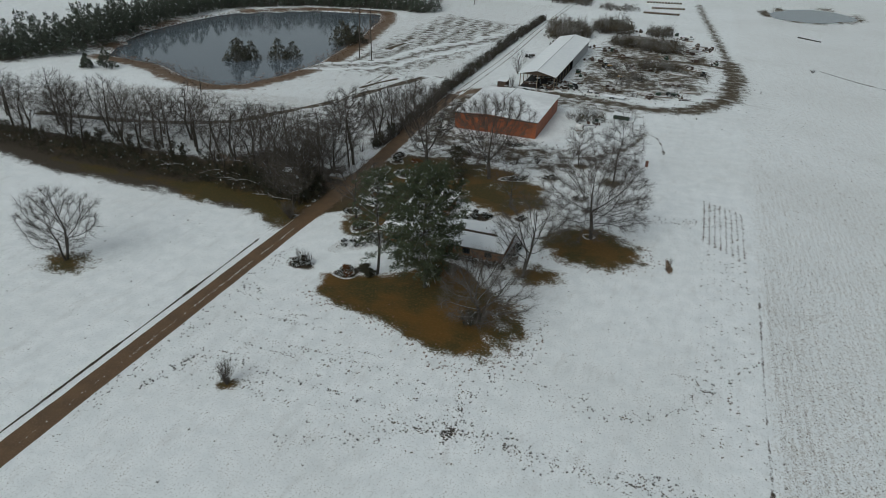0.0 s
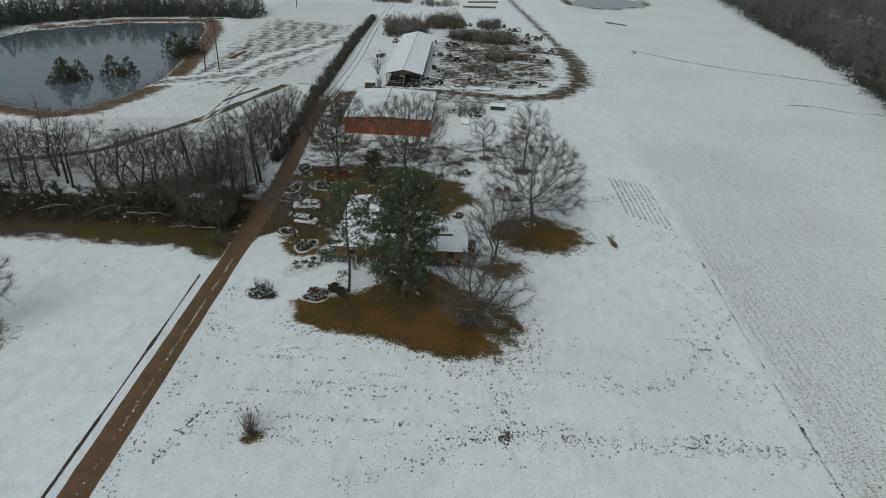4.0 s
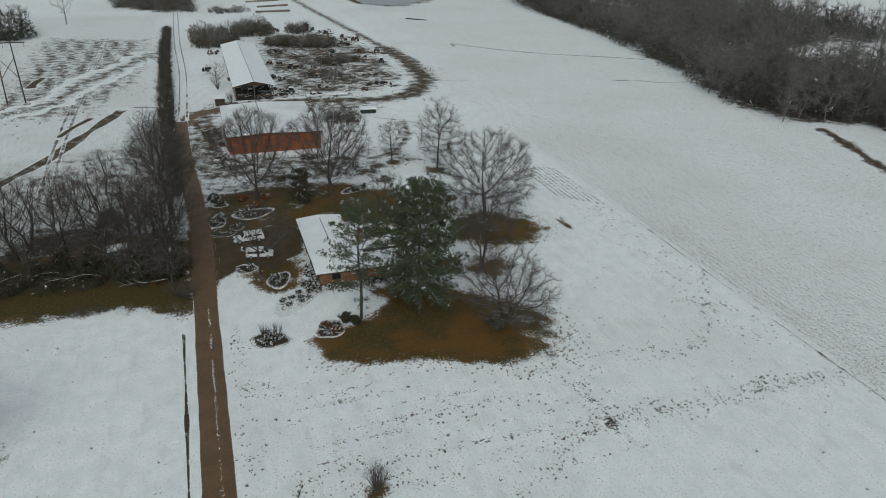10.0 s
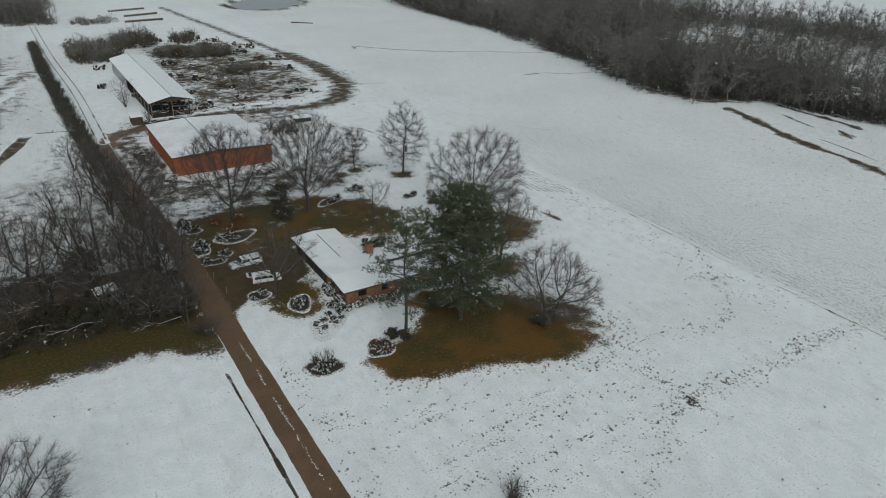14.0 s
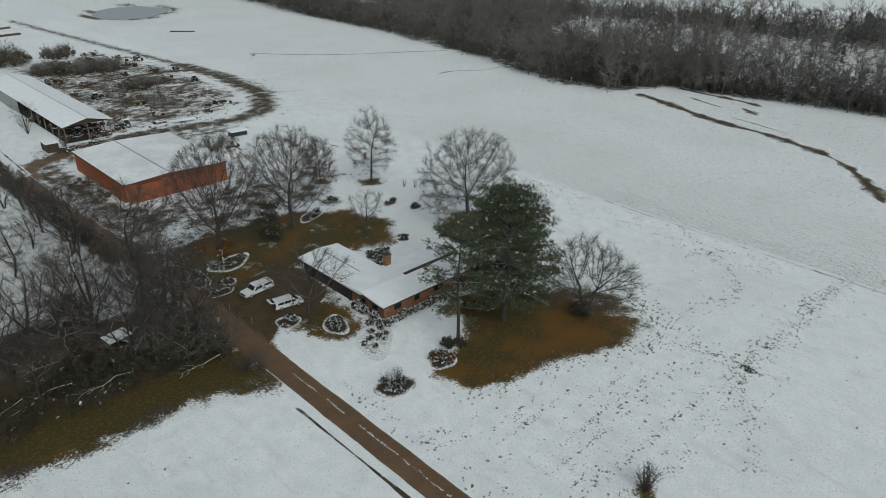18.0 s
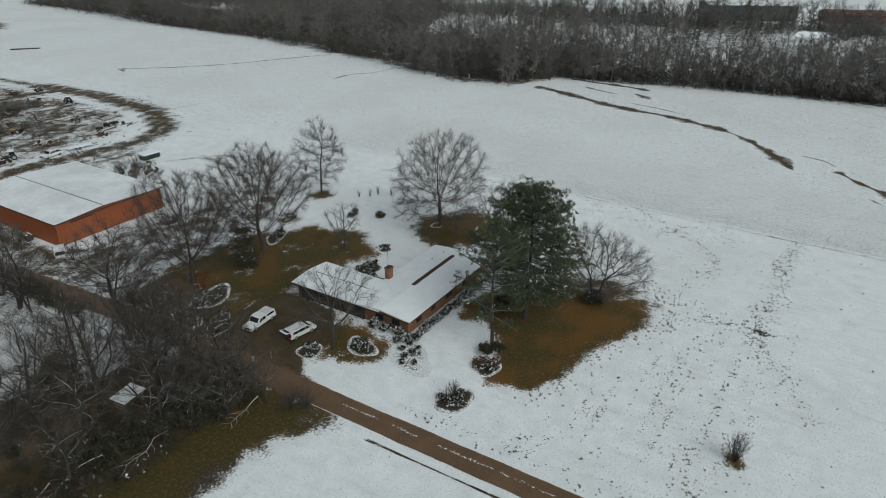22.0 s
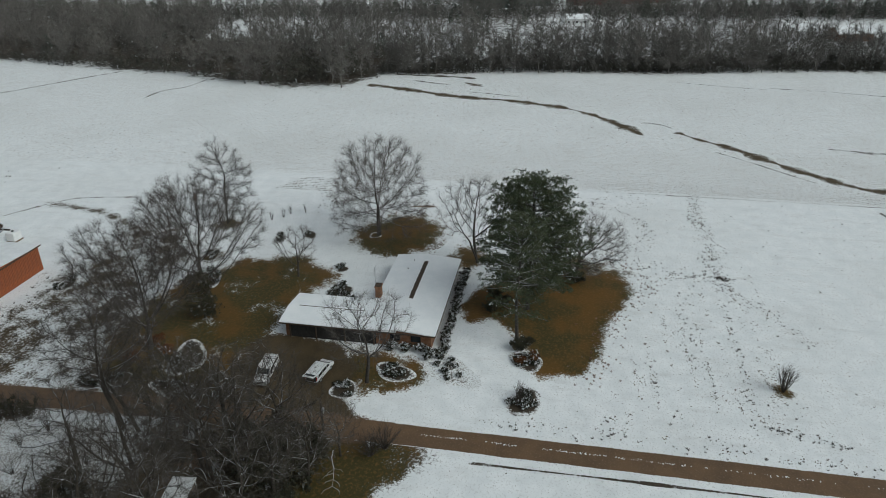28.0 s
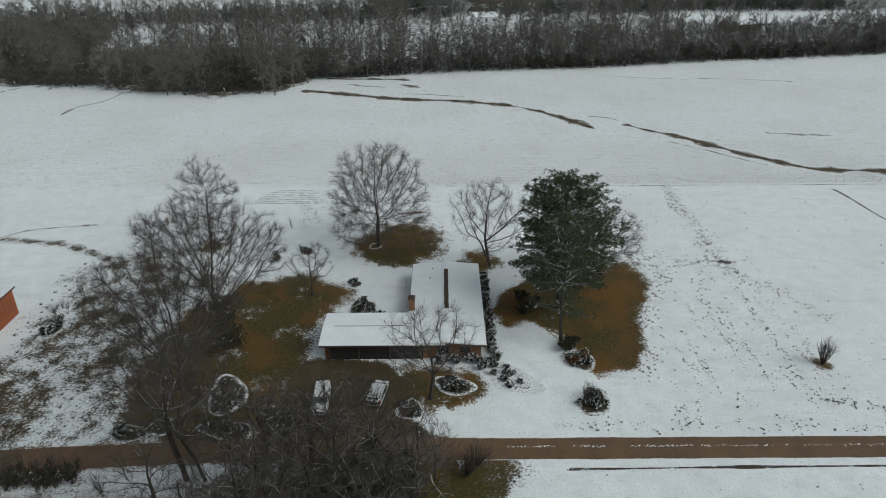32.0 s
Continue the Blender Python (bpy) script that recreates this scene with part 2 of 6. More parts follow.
GLASS = glass_material()
WATER = water_material()
PINE = needle_material("pine_needle", (0.044, 0.058, 0.033), (0.072, 0.088, 0.05), (0.078, 0.083, 0.047), 0.03)
# cedar green paled to include the haze over far conifers
HAZED_CEDAR = needle_material("hazed_cedar_needle", (0.056, 0.07, 0.056), (0.082, 0.097, 0.073), (0.076, 0.08, 0.064), 0.03)
SHRUB = needle_material("shrub_leaf", (0.018, 0.026, 0.016), (0.035, 0.036, 0.024), (0.05, 0.036, 0.022), 0.33)
YARD_BRUSH = needle_material("yard_brush_leaf", (0.065, 0.054, 0.037), (0.1, 0.077, 0.05), (0.08, 0.075, 0.048), 0.02)
# far brush, with distance haze mixed into its leaf colours
HAZED_LEAF = needle_material("hazed_brush_leaf", (0.05, 0.05, 0.044), (0.082, 0.075, 0.064), (0.068, 0.069, 0.053), 0.02)
BRUSH = needle_material("dark_brush_leaf", (0.033, 0.039, 0.026), (0.054, 0.051, 0.034), (0.064, 0.053, 0.033), 0.02)
RUSTLEAF = needle_material("dead_leaf", (0.15, 0.055, 0.018), (0.10, 0.045, 0.02), (0.17, 0.08, 0.03), 0.06)


# ---- mesh helpers ----
def mesh_object(name, verts, faces, material, parent=None, label="", smooth=False):
    me = bpy.data.meshes.new(name)
    me.from_pydata(verts, [], faces)
    me.materials.append(material)
    if smooth:
        me.shade_smooth()
    ob = new(name, me)
    ob.parent = parent
    return tagged(ob, label)


def part(name, bm, material, parent=None, label="", smooth=False):
    me = bpy.data.meshes.new(name)
    bm.to_mesh(me)
    bm.free()
    me.materials.append(material)
    if smooth:
        me.shade_smooth()
    ob = new(name, me)
    ob.parent = parent
    return tagged(ob, label)


def box(bm, x0, x1, y0, y1, z0, z1, m=None):
    vs = [bm.verts.new(m @ Vector(p) if m else p) for p in ((x0, y0, z0), (x1, y0, z0), (x1, y1, z0), (x0, y1, z0), (x0, y0, z1), (x1, y0, z1), (x1, y1, z1), (x0, y1, z1))]
    for f in ((3, 2, 1, 0), (4, 5, 6, 7), (0, 1, 5, 4), (1, 2, 6, 5), (2, 3, 7, 6), (3, 0, 4, 7)):
        bm.faces.new([vs[i] for i in f])
    return bm


def boxes(*dims, bevel=0.0):
    bm = bmesh.new()
    for d in dims:
        box(bm, *d)
    if bevel:
        bmesh.ops.bevel(bm, geom=bm.edges[:], offset=bevel, segments=1, affect="EDGES")
    return bm


def prism(points, y0, y1, bevel=0.0):
    """A side outline in x and z, drawn out along y."""
    bm = bmesh.new()
    a = [bm.verts.new((x, y0, z)) for x, z in points]
    b = [bm.verts.new((x, y1, z)) for x, z in points]
    bm.faces.new(a)
    bm.faces.new(b[::-1])
    for i in range(len(a)):
        bm.faces.new((a[i - 1], b[i - 1], b[i], a[i]))
    bmesh.ops.recalc_face_normals(bm, faces=bm.faces[:])
    if bevel:
        bmesh.ops.bevel(bm, geom=bm.edges[:], offset=bevel, segments=2, affect="EDGES")
    return bm


def cylinder(bm, p, q, r0, r1=None, n=10):
    p, q = Vector(p), Vector(q)
    m = Matrix.Translation((p + q) / 2) @ (q - p).to_track_quat("Z", "Y").to_matrix().to_4x4()
    bmesh.ops.create_cone(bm, cap_ends=True, segments=n, radius1=r0, radius2=r0 if r1 is None else r1, depth=(q - p).length, matrix=m)
    return bm


def thing(name, m, label, category, group="", kind=""):
    ob = new(name)
    ob.matrix_basis = m
    ob.empty_display_size = 0.2
    return tagged(ob, label, category, group, kind)


def inside(px, py, poly):
    """Signed distance to a polygon, positive inside."""
    px, py = np.asarray(px, float), np.asarray(py, float)
    d, c = np.full(px.shape, 1e18), np.zeros(px.shape, bool)
    for (x0, y0), (x1, y1) in zip(poly, poly[1:] + poly[:1]):
        ex, ey = x1 - x0, y1 - y0
        k = np.clip(((px - x0) * ex + (py - y0) * ey) / (ex * ex + ey * ey + 1e-9), 0, 1)
        d = np.minimum(d, (px - x0 - k * ex) ** 2 + (py - y0 - k * ey) ** 2)
        c ^= ((y0 > py) != (y1 > py)) & (px < x0 + (py - y0) * ex / (ey if abs(ey) > 1e-9 else 1e-9))
    return np.where(c, 1, -1) * np.sqrt(d)


def along(px, py, line):
    """Distance to an open line."""
    d = np.full(np.shape(px), 1e18)
    for (x0, y0), (x1, y1) in zip(line, line[1:]):
        ex, ey = x1 - x0, y1 - y0
        k = np.clip(((px - x0) * ex + (py - y0) * ey) / (ex * ex + ey * ey + 1e-9), 0, 1)
        d = np.minimum(d, (px - x0 - k * ex) ** 2 + (py - y0 - k * ey) ** 2)
    return np.sqrt(d)


def smooth_line(pts, step):
    """Points at even steps along a smooth curve through the given ones."""
    pts = [Vector((*p, 0)) for p in pts]
    pts = [2 * pts[0] - pts[1]] + pts + [2 * pts[-1] - pts[-2]]
    out = []
    for a, b, c, d in zip(pts, pts[1:], pts[2:], pts[3:]):
        n = max(1, int((c - b).length / step))
        for i in range(n):
            t = i / n
            out.append(0.5 * (2 * b + (c - a) * t + (2 * a - 5 * b + 4 * c - d) * t * t + (3 * b - a - 3 * c + d) * t**3))
    out.append(pts[-2])
    return [(p.x, p.y) for p in out]


# ---- ground ----
POND = [(-143, 185), (-157, 211), (-163, 245), (-157, 292), (-127, 321), (-92, 330), (-84, 311), (-73, 262), (-66, 213), (-69, 190), (-74, 173), (-81, 168), (-97, 172), (-118, 183)]
FAR_POND = [(111, 467), (126, 492), (148, 500), (162, 478), (156, 460), (132, 440), (113, 450)]
WEST_WOOD = [(-130, 92), (-88, 90), (-67, 87), (-50, 87), (-35, 87.5), (-24, 86.5), (-16, 87), (-9, 85.5), (-3.5, 82), (-3.5, 100), (-3.5, 136), (-10, 140), (-22, 122), (-50, 113), (-90, 110), (-130, 112)]
EAST_WOOD = [(216, 476), (206, 300), (192, 222), (177, 170), (181, 148), (206, 136), (218, 90), (228, 20), (243, -55), (252, -120), (300, -420), (360, -420), (330, -110), (300, 10), (282, 130), (276, 240), (282, 371), (300, 560), (225, 560)]
BACK_WOOD = [(330, 560), (318, 400), (338, 265), (362, 135), (382, 5), (390, -108), (420, -420), (520, -420), (470, -60), (440, 140), (410, 300), (420, 560)]
NORTH_WOOD = [(-44, 446), (-12, 426), (6, 424), (12, 540), (-44, 540)]
STRIP_WOOD = [(280, 250), (282, 371), (300, 560), (330, 560), (318, 400), (334, 275)]
STRIP = [(285, 235), (303, 10), (318, -60), (386, -60), (380, 5), (360, 135), (336, 255)]
POND_WOOD = [(-215, 150), (-165, 155), (-152, 178), (-154, 200), (-168, 245), (-166, 296), (-135, 328), (-90, 342), (-70, 340), (-68, 356), (-100, 366), (-150, 350), (-194, 310), (-198, 245), (-184, 200), (-186, 178), (-215, 172)]
SHORE_WOOD = [(-172, 300), (-135, 330), (-88, 345), (-70, 342), (-70, 375), (-150, 385), (-190, 330)]
PINE_PATCH = [(16.2, 66.5), (17.6, 62), (22, 59.8), (28.5, 58.8), (33, 57.8), (38, 55), (44, 53.2), (49, 52.6), (52.5, 57), (54, 63), (51, 71), (43, 73), (39, 77), (33, 79.6), (29.5, 78.6), (31, 74), (25.5, 69.4), (20, 67.4)]
OAK_PATCH = [(50, 102.5), (48.6, 95.5), (54.5, 89.6), (63.5, 89.4), (69, 94), (68, 101), (60, 107), (54.5, 106.5)]
YARD = [(1, 112), (3, 95), (12, 86), (17, 86), (18, 98), (18, 109), (28, 109), (34, 106), (40, 105), (46, 113), (44, 124), (34, 132), (22, 134), (12, 134), (2, 131)]
DRIVE = [(1, 90), (6, 94), (13, 94), (18, 98), (19, 108), (14, 111), (8, 110), (1, 113), (-2, 113), (-2, 90)]
LOOP = [(4, 203), (14, 210), (32, 211), (47, 209), (61, 206), (75, 212), (86, 232), (89, 268), (86, 304), (82, 345), (75, 410), (69, 475)]


def graded(lo, hi, step, far):
    inner = list(np.arange(lo, hi + step / 2, step))
    out, d = [], step
    x = inner[-1]
    while x < far:
        d *= 1.13
        x += d
        out.append(x)
    left, d, x = [], step, inner[0]
    while x > -far:
        d *= 1.13
        x -= d
        left.append(x)
    return np.array(left[::-1] + inner + out)


def ramp(d, width):
    """0 to 1 over a soft edge of that width, from a signed distance."""
    return np.clip(0.5 + d / width, 0, 1)


def ground_cover(X, Y):
    """How much grass, mud, litter and stubble shows at a place."""
    grass = (1.7 - 0.95 * ramp(X - 44, 8.0)) * ramp(inside(X, Y, PINE_PATCH) + 0.5, 5.0)
    grass = np.maximum(grass, 1.15 * ramp(inside(X, Y, OAK_PATCH) - 0.3, 7.0))
    grass = np.maximum(grass, (0.98 + 0.26 * np.sin(X * 0.5 + 0.9) * np.sin(Y * 0.43)) * ramp(inside(X, Y, YARD), 6.0))
    for cx, cy, r in ((38.3, 111.5, 4.5), (58, 135, 3.2), (17.3, 33.6, 1.5), (-30, 52, 4.5), (48.8, 143, 2.5), (43, 131, 2.6), (51, 82, 4.5), (62, 60, 0.5)):
        grass = np.maximum(grass, ramp(r - np.hypot(X - cx, (Y - cy) * 1.2), r * 1.6))
    grass = np.maximum(grass, 1.15 * ramp(0.6 + 3.6 * ramp(X + 34, 12.0) + 1.2 * np.sin(X * 0.31 + 1.0) * np.sin(X * 0.083 + 0.4) - np.abs(inside(X, Y, WEST_WOOD) - 3.4), 6.0) * (X > -75) * (X < -1) * (Y < 98))
    grass = np.maximum(grass * (1 - ramp(inside(X, Y, DRIVE), 2.0)), 0.85 * ramp(1.3 - np.abs(np.hypot((X - 12.4) / 1.0, (Y - 89.3) / 1.45) - 3.4), 2.2))
    mud = 0.7 * ramp(1.6 - along(X, Y, [(-40, 110), (-31, 108.5), (-13, 108), (-1, 104)]), 4.0)
    mud = np.maximum(mud, 0.8 * ramp(2.4 - along(X, Y, [(0, 88), (0, 112), (-2, 150), (-3.4, 195)]), 2.0))
    loop = along(X, Y, LOOP)
    dirt = np.maximum(1.6 * ramp(inside(X, Y, DRIVE) + 0.3, 3.0), 0.76 * ramp(np.where(Y > 300, 2.6, np.where(X > 70, 5.0, 4.2)) - loop, 6.0))
    mud = np.maximum(mud, 0.95 * ramp(2.8 - along(X, Y, [(-3, 150), (-3.4, 188), (-1, 198), (4, 204), (12, 206), (22, 210)]), 3.0))
    dirt = np.maximum(dirt, 0.72 * ramp(1.4 - along(X, Y, [(8, 156), (16, 148), (28, 143), (40, 146), (52, 152), (60, 166), (62, 180)]), 3.0))
    dirt = np.maximum(dirt, 0.8 * ramp(1.6 - along(X, Y, [(6, 156), (4.5, 172), (1, 190), (-2, 197)]), 3.0))
    dirt = np.maximum(dirt, 0.95 * ramp(2.2 - along(X, Y, [(36, 285), (52, 288), (76, 289), (86, 284)]), 4.0))
    dirt = np.maximum(dirt, (0.62 + 0.14 * np.sin(X * 0.31) * np.sin(Y * 0.23)) * ramp(inside(X, Y, [(28, 216), (62, 218), (80, 238), (82, 305), (64, 345), (30, 340)]), 12.0))
    dirt = np.maximum(dirt, (0.48 + 0.18 * np.sin(X * 0.43 + 1) * np.sin(Y * 0.37)) * ramp(inside(X, Y, [(4, 118), (30, 133), (60, 140), (52, 158), (4, 157)]), 10.0))
    dirt = np.maximum(dirt, 0.62 * ramp(inside(X, Y, [(-2, 140), (8, 140), (8, 200), (-2, 206)]), 6.0))
    dirt = np.maximum(dirt, 0.56 * ramp(inside(X, Y, [(6, 194), (60, 194), (60, 214), (4, 214)]), 10.0))
    dirt = np.maximum(dirt, (0.52 + 0.2 * np.sin(X * 0.29 + 2) * np.sin(Y * 0.33)) * ramp(inside(X, Y, [(1, 114), (8, 127), (30, 133), (48, 134), (40, 148), (20, 157), (0, 157)]), 8.0))
    dirt = np.maximum(dirt, (0.62 + 0.3 * np.sin(X * 0.21 + 1.3) * np.sin(Y * 0.37)) * ramp(inside(X, Y, WEST_WOOD) - 7.0, 6.0) * ramp(114 - Y, 6.0))
    dirt = np.maximum(dirt, (0.5 + 0.12 * np.sin(X * 0.9 + 0.1 * Y) * np.sin(Y * 0.13)) * ramp(inside(X, Y, [(-62, 205), (-30, 205), (-16, 250), (-16, 340), (-62, 350)]), 14.0))
    wet = inside(X, Y, POND)
    dirt = np.maximum(dirt, 0.9 * np.exp(-(((inside(X, Y, FAR_POND) + 3.0) / 4.0) ** 2)))
    mud = np.maximum(mud, 1.0 * np.exp(-(((wet + 4.0) / 5.0) ** 2)))
    litter = 1.15 * ramp(inside(X, Y, WEST_WOOD) - 3.0, 6.0) * ramp(107 - Y, 5.0)
    patch = 1.4 - 1.0 * ramp(-34 - X, 10.0) * ramp(Y - 99, 5.0) + 0.25 * np.sin(X * 0.33 + 0.05 * Y) * np.sin(Y * 0.41 - 0.07 * X) - 0.7 * ramp(Y - 113, 6.0) * ramp(X + 18, 8.0) - 0.45 * ramp(Y - 115, 8.0)
    litter = np.maximum(litter, patch * ramp(inside(X, Y, WEST_WOOD) + 1.0, 8.0))
    litter = np.maximum(litter, 0.5 * ramp(inside(X, Y, STRIP), 10.0))
    litter = np.maximum(litter, 0.42 * ramp(inside(X, Y, [(-130, 124), (-50, 138), (-4, 134), (-9, 214), (-26, 175), (-40, 160), (-130, 150)]), 20.0))
    for wood, k in ((EAST_WOOD, 0.85), (STRIP_WOOD, 0.8), (BACK_WOOD, 0.66), (NORTH_WOOD, 0.9), (POND_WOOD, 0.9), (SHORE_WOOD, 0.9)):
        thin = 0.35 * ramp(138 - Y, 20.0) * ramp(X + 0.24 * Y - 256, 14.0) if wood is EAST_WOOD else 0.0
        litter = np.maximum(litter, (k - thin) * ramp(inside(X, Y, wood) - 3.0, 6.0))
    litter = np.maximum(litter, 0.75 * ramp(2.0 - along(X, Y, [(-4.5, 135), (-7.4, 200), (-9, 288), (-9, 361)]), 3.0))
    speck = np.full_like(X, 0.3)
    speck = np.maximum(speck, 0.85 * ramp(X - 90.5, 4.0) * ramp(150 - X, 60.0) * ramp(190 - Y, 90.0))
    speck = np.maximum(speck, 0.47 * ramp(inside(X, Y, [(2, -40), (89, -40), (89, 78), (56, 78), (56, 50), (14, 50), (2, 70)]), 14.0))
    speck = np.maximum(speck, 0.6 * ramp(2.5 - along(X, Y, smooth_line([(14, 33), (18, 43), (28, 46), (40, 44), (52, 38), (60, 34)], 3.0)), 3.0))
    speck = np.maximum(speck, 0.55 * ramp(1.8 - along(X, Y, smooth_line([(56, 50), (62, 50.7), (68, 48), (75, 49.5), (80, 56), (82, 57.7), (89, 68)], 3.0)), 3.0))
    for y0 in (36.5, 38.3, 41.5, 43.5, 45.2, 51.0):
        speck = np.maximum(speck, (0.5 + 0.2 * np.sin(X * 0.5 + y0)) * ramp(0.5 - np.abs(Y - y0), 0.9) * ramp(X - 7, 6.0) * ramp((62 if y0 < 40 else 36 if y0 < 50 else 23) - X, 8.0))
    speck = np.maximum(speck, 0.6 * ramp(2.2 - along(X, Y, smooth_line([(30, 26), (42, 33), (49, 37), (58, 37), (74, 37), (88, 36)], 3.0)), 3.0))
    speck = np.maximum(speck, 1.3 * ramp(inside(X, Y, [(-130, 106), (-3, 112), (-4, 180), (-130, 150)]), 8.0))
    speck = np.maximum(speck, 1.0 * ramp(X - 90.5, 2.0) * ramp(102 - X, 10.0) * ramp(120 - Y, 60.0))
    speck = np.maximum(speck, 0.62 * ramp(X - 104, 10.0) * ramp(215 - X, 20.0))
    speck = np.maximum(speck, 0.95 * ramp(inside(X, Y, [(-80, 150), (-10, 150), (-10, 420), (-80, 420)]), 12.0))
    return {"grass": grass, "dirt": dirt, "mud": mud, "litter": litter, "speck": speck}


def relief(X, Y):
    z = 0.25 * np.sin(X * 0.021 + 1.0) * np.sin(Y * 0.017) * np.clip((np.hypot(X - 30, Y - 90) - 110) / 150, 0, 1)
    for pond in (POND, FAR_POND):
        z = z - 1.4 * ramp(inside(X, Y, pond) - 1.0, 5.0)
    return z


def cover_mesh(name, verts, faces, X, Y, extra=None):
    me = bpy.data.meshes.new(name)
    me.from_pydata(verts, [], faces)
    for key, value in (extra or ground_cover(X, Y)).items():
        me.attributes.new(key, "FLOAT", "POINT").data.foreach_set("value", np.ascontiguousarray(value, dtype=np.float32).ravel())
    me.materials.append(SNOW_GROUND)
    me.shade_smooth()
    return new(name, me)


gx, gy = graded(-60, 108, 0.8, 4200), graded(15, 345, 0.8, 4200)
GX, GY = np.meshgrid(gx, gy)
GI = np.arange(GX.size).reshape(GX.shape)
quads = np.stack([GI[:-1, :-1], GI[:-1, 1:], GI[1:, 1:], GI[1:, :-1]], -1).reshape(-1, 4)
ground = cover_mesh("ground", np.stack([GX, GY, relief(GX, GY)], -1).reshape(-1, 3).tolist(), quads.tolist(), GX.ravel(), GY.ravel())
tagged(ground, "flat farmland under thin patchy snow with melted brown grass", "ground", kind="structure")


def ribbon(name, line, width, label, cover="mud", peak=1.0, step=0.6, lift=0.02, wobble=0.3, across=6, soft=0.35, category="track", seed=1, melted=None):
    """A worn strip laid on the ground along a line; it fades into snow at its ragged edges."""
    rng = random.Random(seed)
    pts = smooth_line(line, step)
    verts, cov = [], []
    for i, (x, y) in enumerate(pts):
        x0, y0 = pts[max(0, i - 1)]
        x1, y1 = pts[min(len(pts) - 1, i + 1)]
        l = math.hypot(x1 - x0, y1 - y0) or 1
        nx_, ny_ = -(y1 - y0) / l, (x1 - x0) / l
        w = width * (1 + wobble * noise.noise((x * 0.15, y * 0.15, seed * 3.1)))
        for j in range(across + 1):
            u = j / across * 2 - 1
            verts.append((x + nx_ * u * w * 0.5, y + ny_ * u * w * 0.5))
            cov.append(peak if melted and melted[0] < y < melted[1] else peak * min(1, (1 - abs(u)) / soft) * min(1, i / 4, (len(pts) - 1 - i) / 4 + 0.001))
    k = across + 1
    flat = np.array(verts)
    verts = np.column_stack([flat, lift + 0.0006 * seed + relief(flat[:, 0], flat[:, 1])]).tolist()
    faces = [(i * k + j, i * k + j + 1, (i + 1) * k + j + 1, (i + 1) * k + j) for i in range(len(pts) - 1) for j in range(across)]
    zero = np.zeros(len(verts))
    extra = {"grass": zero, "dirt": zero, "mud": zero, "litter": zero, "speck": zero}
    extra[cover] = np.array(cov)
    ob = cover_mesh(name, verts, faces, None, None, extra)
    return tagged(ob, label, category, kind="structure")


ribbon("road", [(0, -260), (0, 0), (0, 60), (0, 92), (0.1, 112), (-1.2, 135), (-2.6, 160), (-3.4, 195)], 4.0, "straight red-brown wet dirt farm road", step=0.5, wobble=0.06, soft=0.02, across=12, peak=1.6, category="road", lift=0.03, melted=(85, 160))
for s, x in enumerate((-4.0, -1.6)):
    ribbon("wheel_rut", [(x, 195), (x + 0.4, 260), (x - 1.6, 330), (x - 2.4, 425)], 1.0, "muddy wheel rut through the snow", "dirt", 0.66, wobble=0.9, soft=0.9, seed=5 + s, step=1.2)
# flat strip without depth; the ditch's shadow is in its dark colour
ribbon("ditch", [(-3.3, -120), (-3.3, 30), (-3.6, 75)], 0.55, "narrow ditch line with painted shadow beside the dirt road", "litter", 0.85, step=0.5, wobble=0.9, seed=9, category="ditch", soft=0.5)
for i, (pts, w, cov, peak) in enumerate((
    ([(189, 142), (186, 131), (181, 118), (177, 108), (174.5, 97), (173.4, 88), (170.5, 78), (167, 68.6), (161, 60), (155, 54.7), (146, 48), (136.5, 42.5)], 6.4, "dirt", 0.95),
    ([(209, 136), (208, 124), (207.4, 110), (205, 100)], 5.0, "litter", 0.9),
    ([(200, 128), (196, 118), (193, 108)], 2.4, "litter", 0.66),
    ([(199, 106), (195, 100), (191, 96)], 5.0, "dirt", 0.85),
    ([(184, 104), (181.5, 92), (178, 80)], 2.2, "litter", 0.66),
    ([(152, 44), (150, 37), (145, 33)], 2.2, "litter", 0.66),
    ([(144, 34), (136.5, 28.3), (131, 22), (126.5, 18), (121, 14), (117, 10.6), (112.5, 7), (107, 1.6), (101.5, -4.4), (100, -11), (99.5, -20), (96, -34)], 6.0, "dirt", 0.95),
    ([(126, 26), (117, 17), (108, 9), (103, 4)], 2.0, "litter", 0.62),
    ([(88.5, -3), (80, -4.2), (71, -5), (62, -7)], 2.2, "litter", 0.8),
    ([(133, -4), (131, -14), (129, -26)], 3.4, "litter", 0.56),
    ([(206, -6), (203, -25), (198, -46)], 3.4, "litter", 0.54),
    ([(212, 30), (206, 8), (203, -8)], 2.6, "litter", 0.52),
)):
    ribbon("creek", pts, w, "muddy strand of the creek spreading in the snow", cov, peak, wobble=1.3, seed=70 + i, step=0.6, category="creek", soft=0.95, lift=0.004 * (i % 3) - 0.025, across=8)
ribbon("track", [(120, 303), (136, 284), (155, 269), (176, 258), (198, 246)], 2.4, "faint grassy line across the snowy field", "litter", 0.62, seed=13, step=1.2, wobble=0.9, soft=0.7)
ribbon("track", [(153, 213), (166, 213), (175, 207), (192, 205)], 2.0, "faint grassy line across the snowy field", "litter", 0.6, seed=14, step=1.0, wobble=0.9, soft=0.7)
ribbon("track", [(-110, 117), (-75, 124), (-54, 134), (-48, 143), (-42, 154), (-35.6, 167), (-30, 184), (-25, 199), (-20, 214)], 4.2, "wide wet track across the pasture", "dirt", 0.8, seed=15, step=1.0, wobble=0.6)
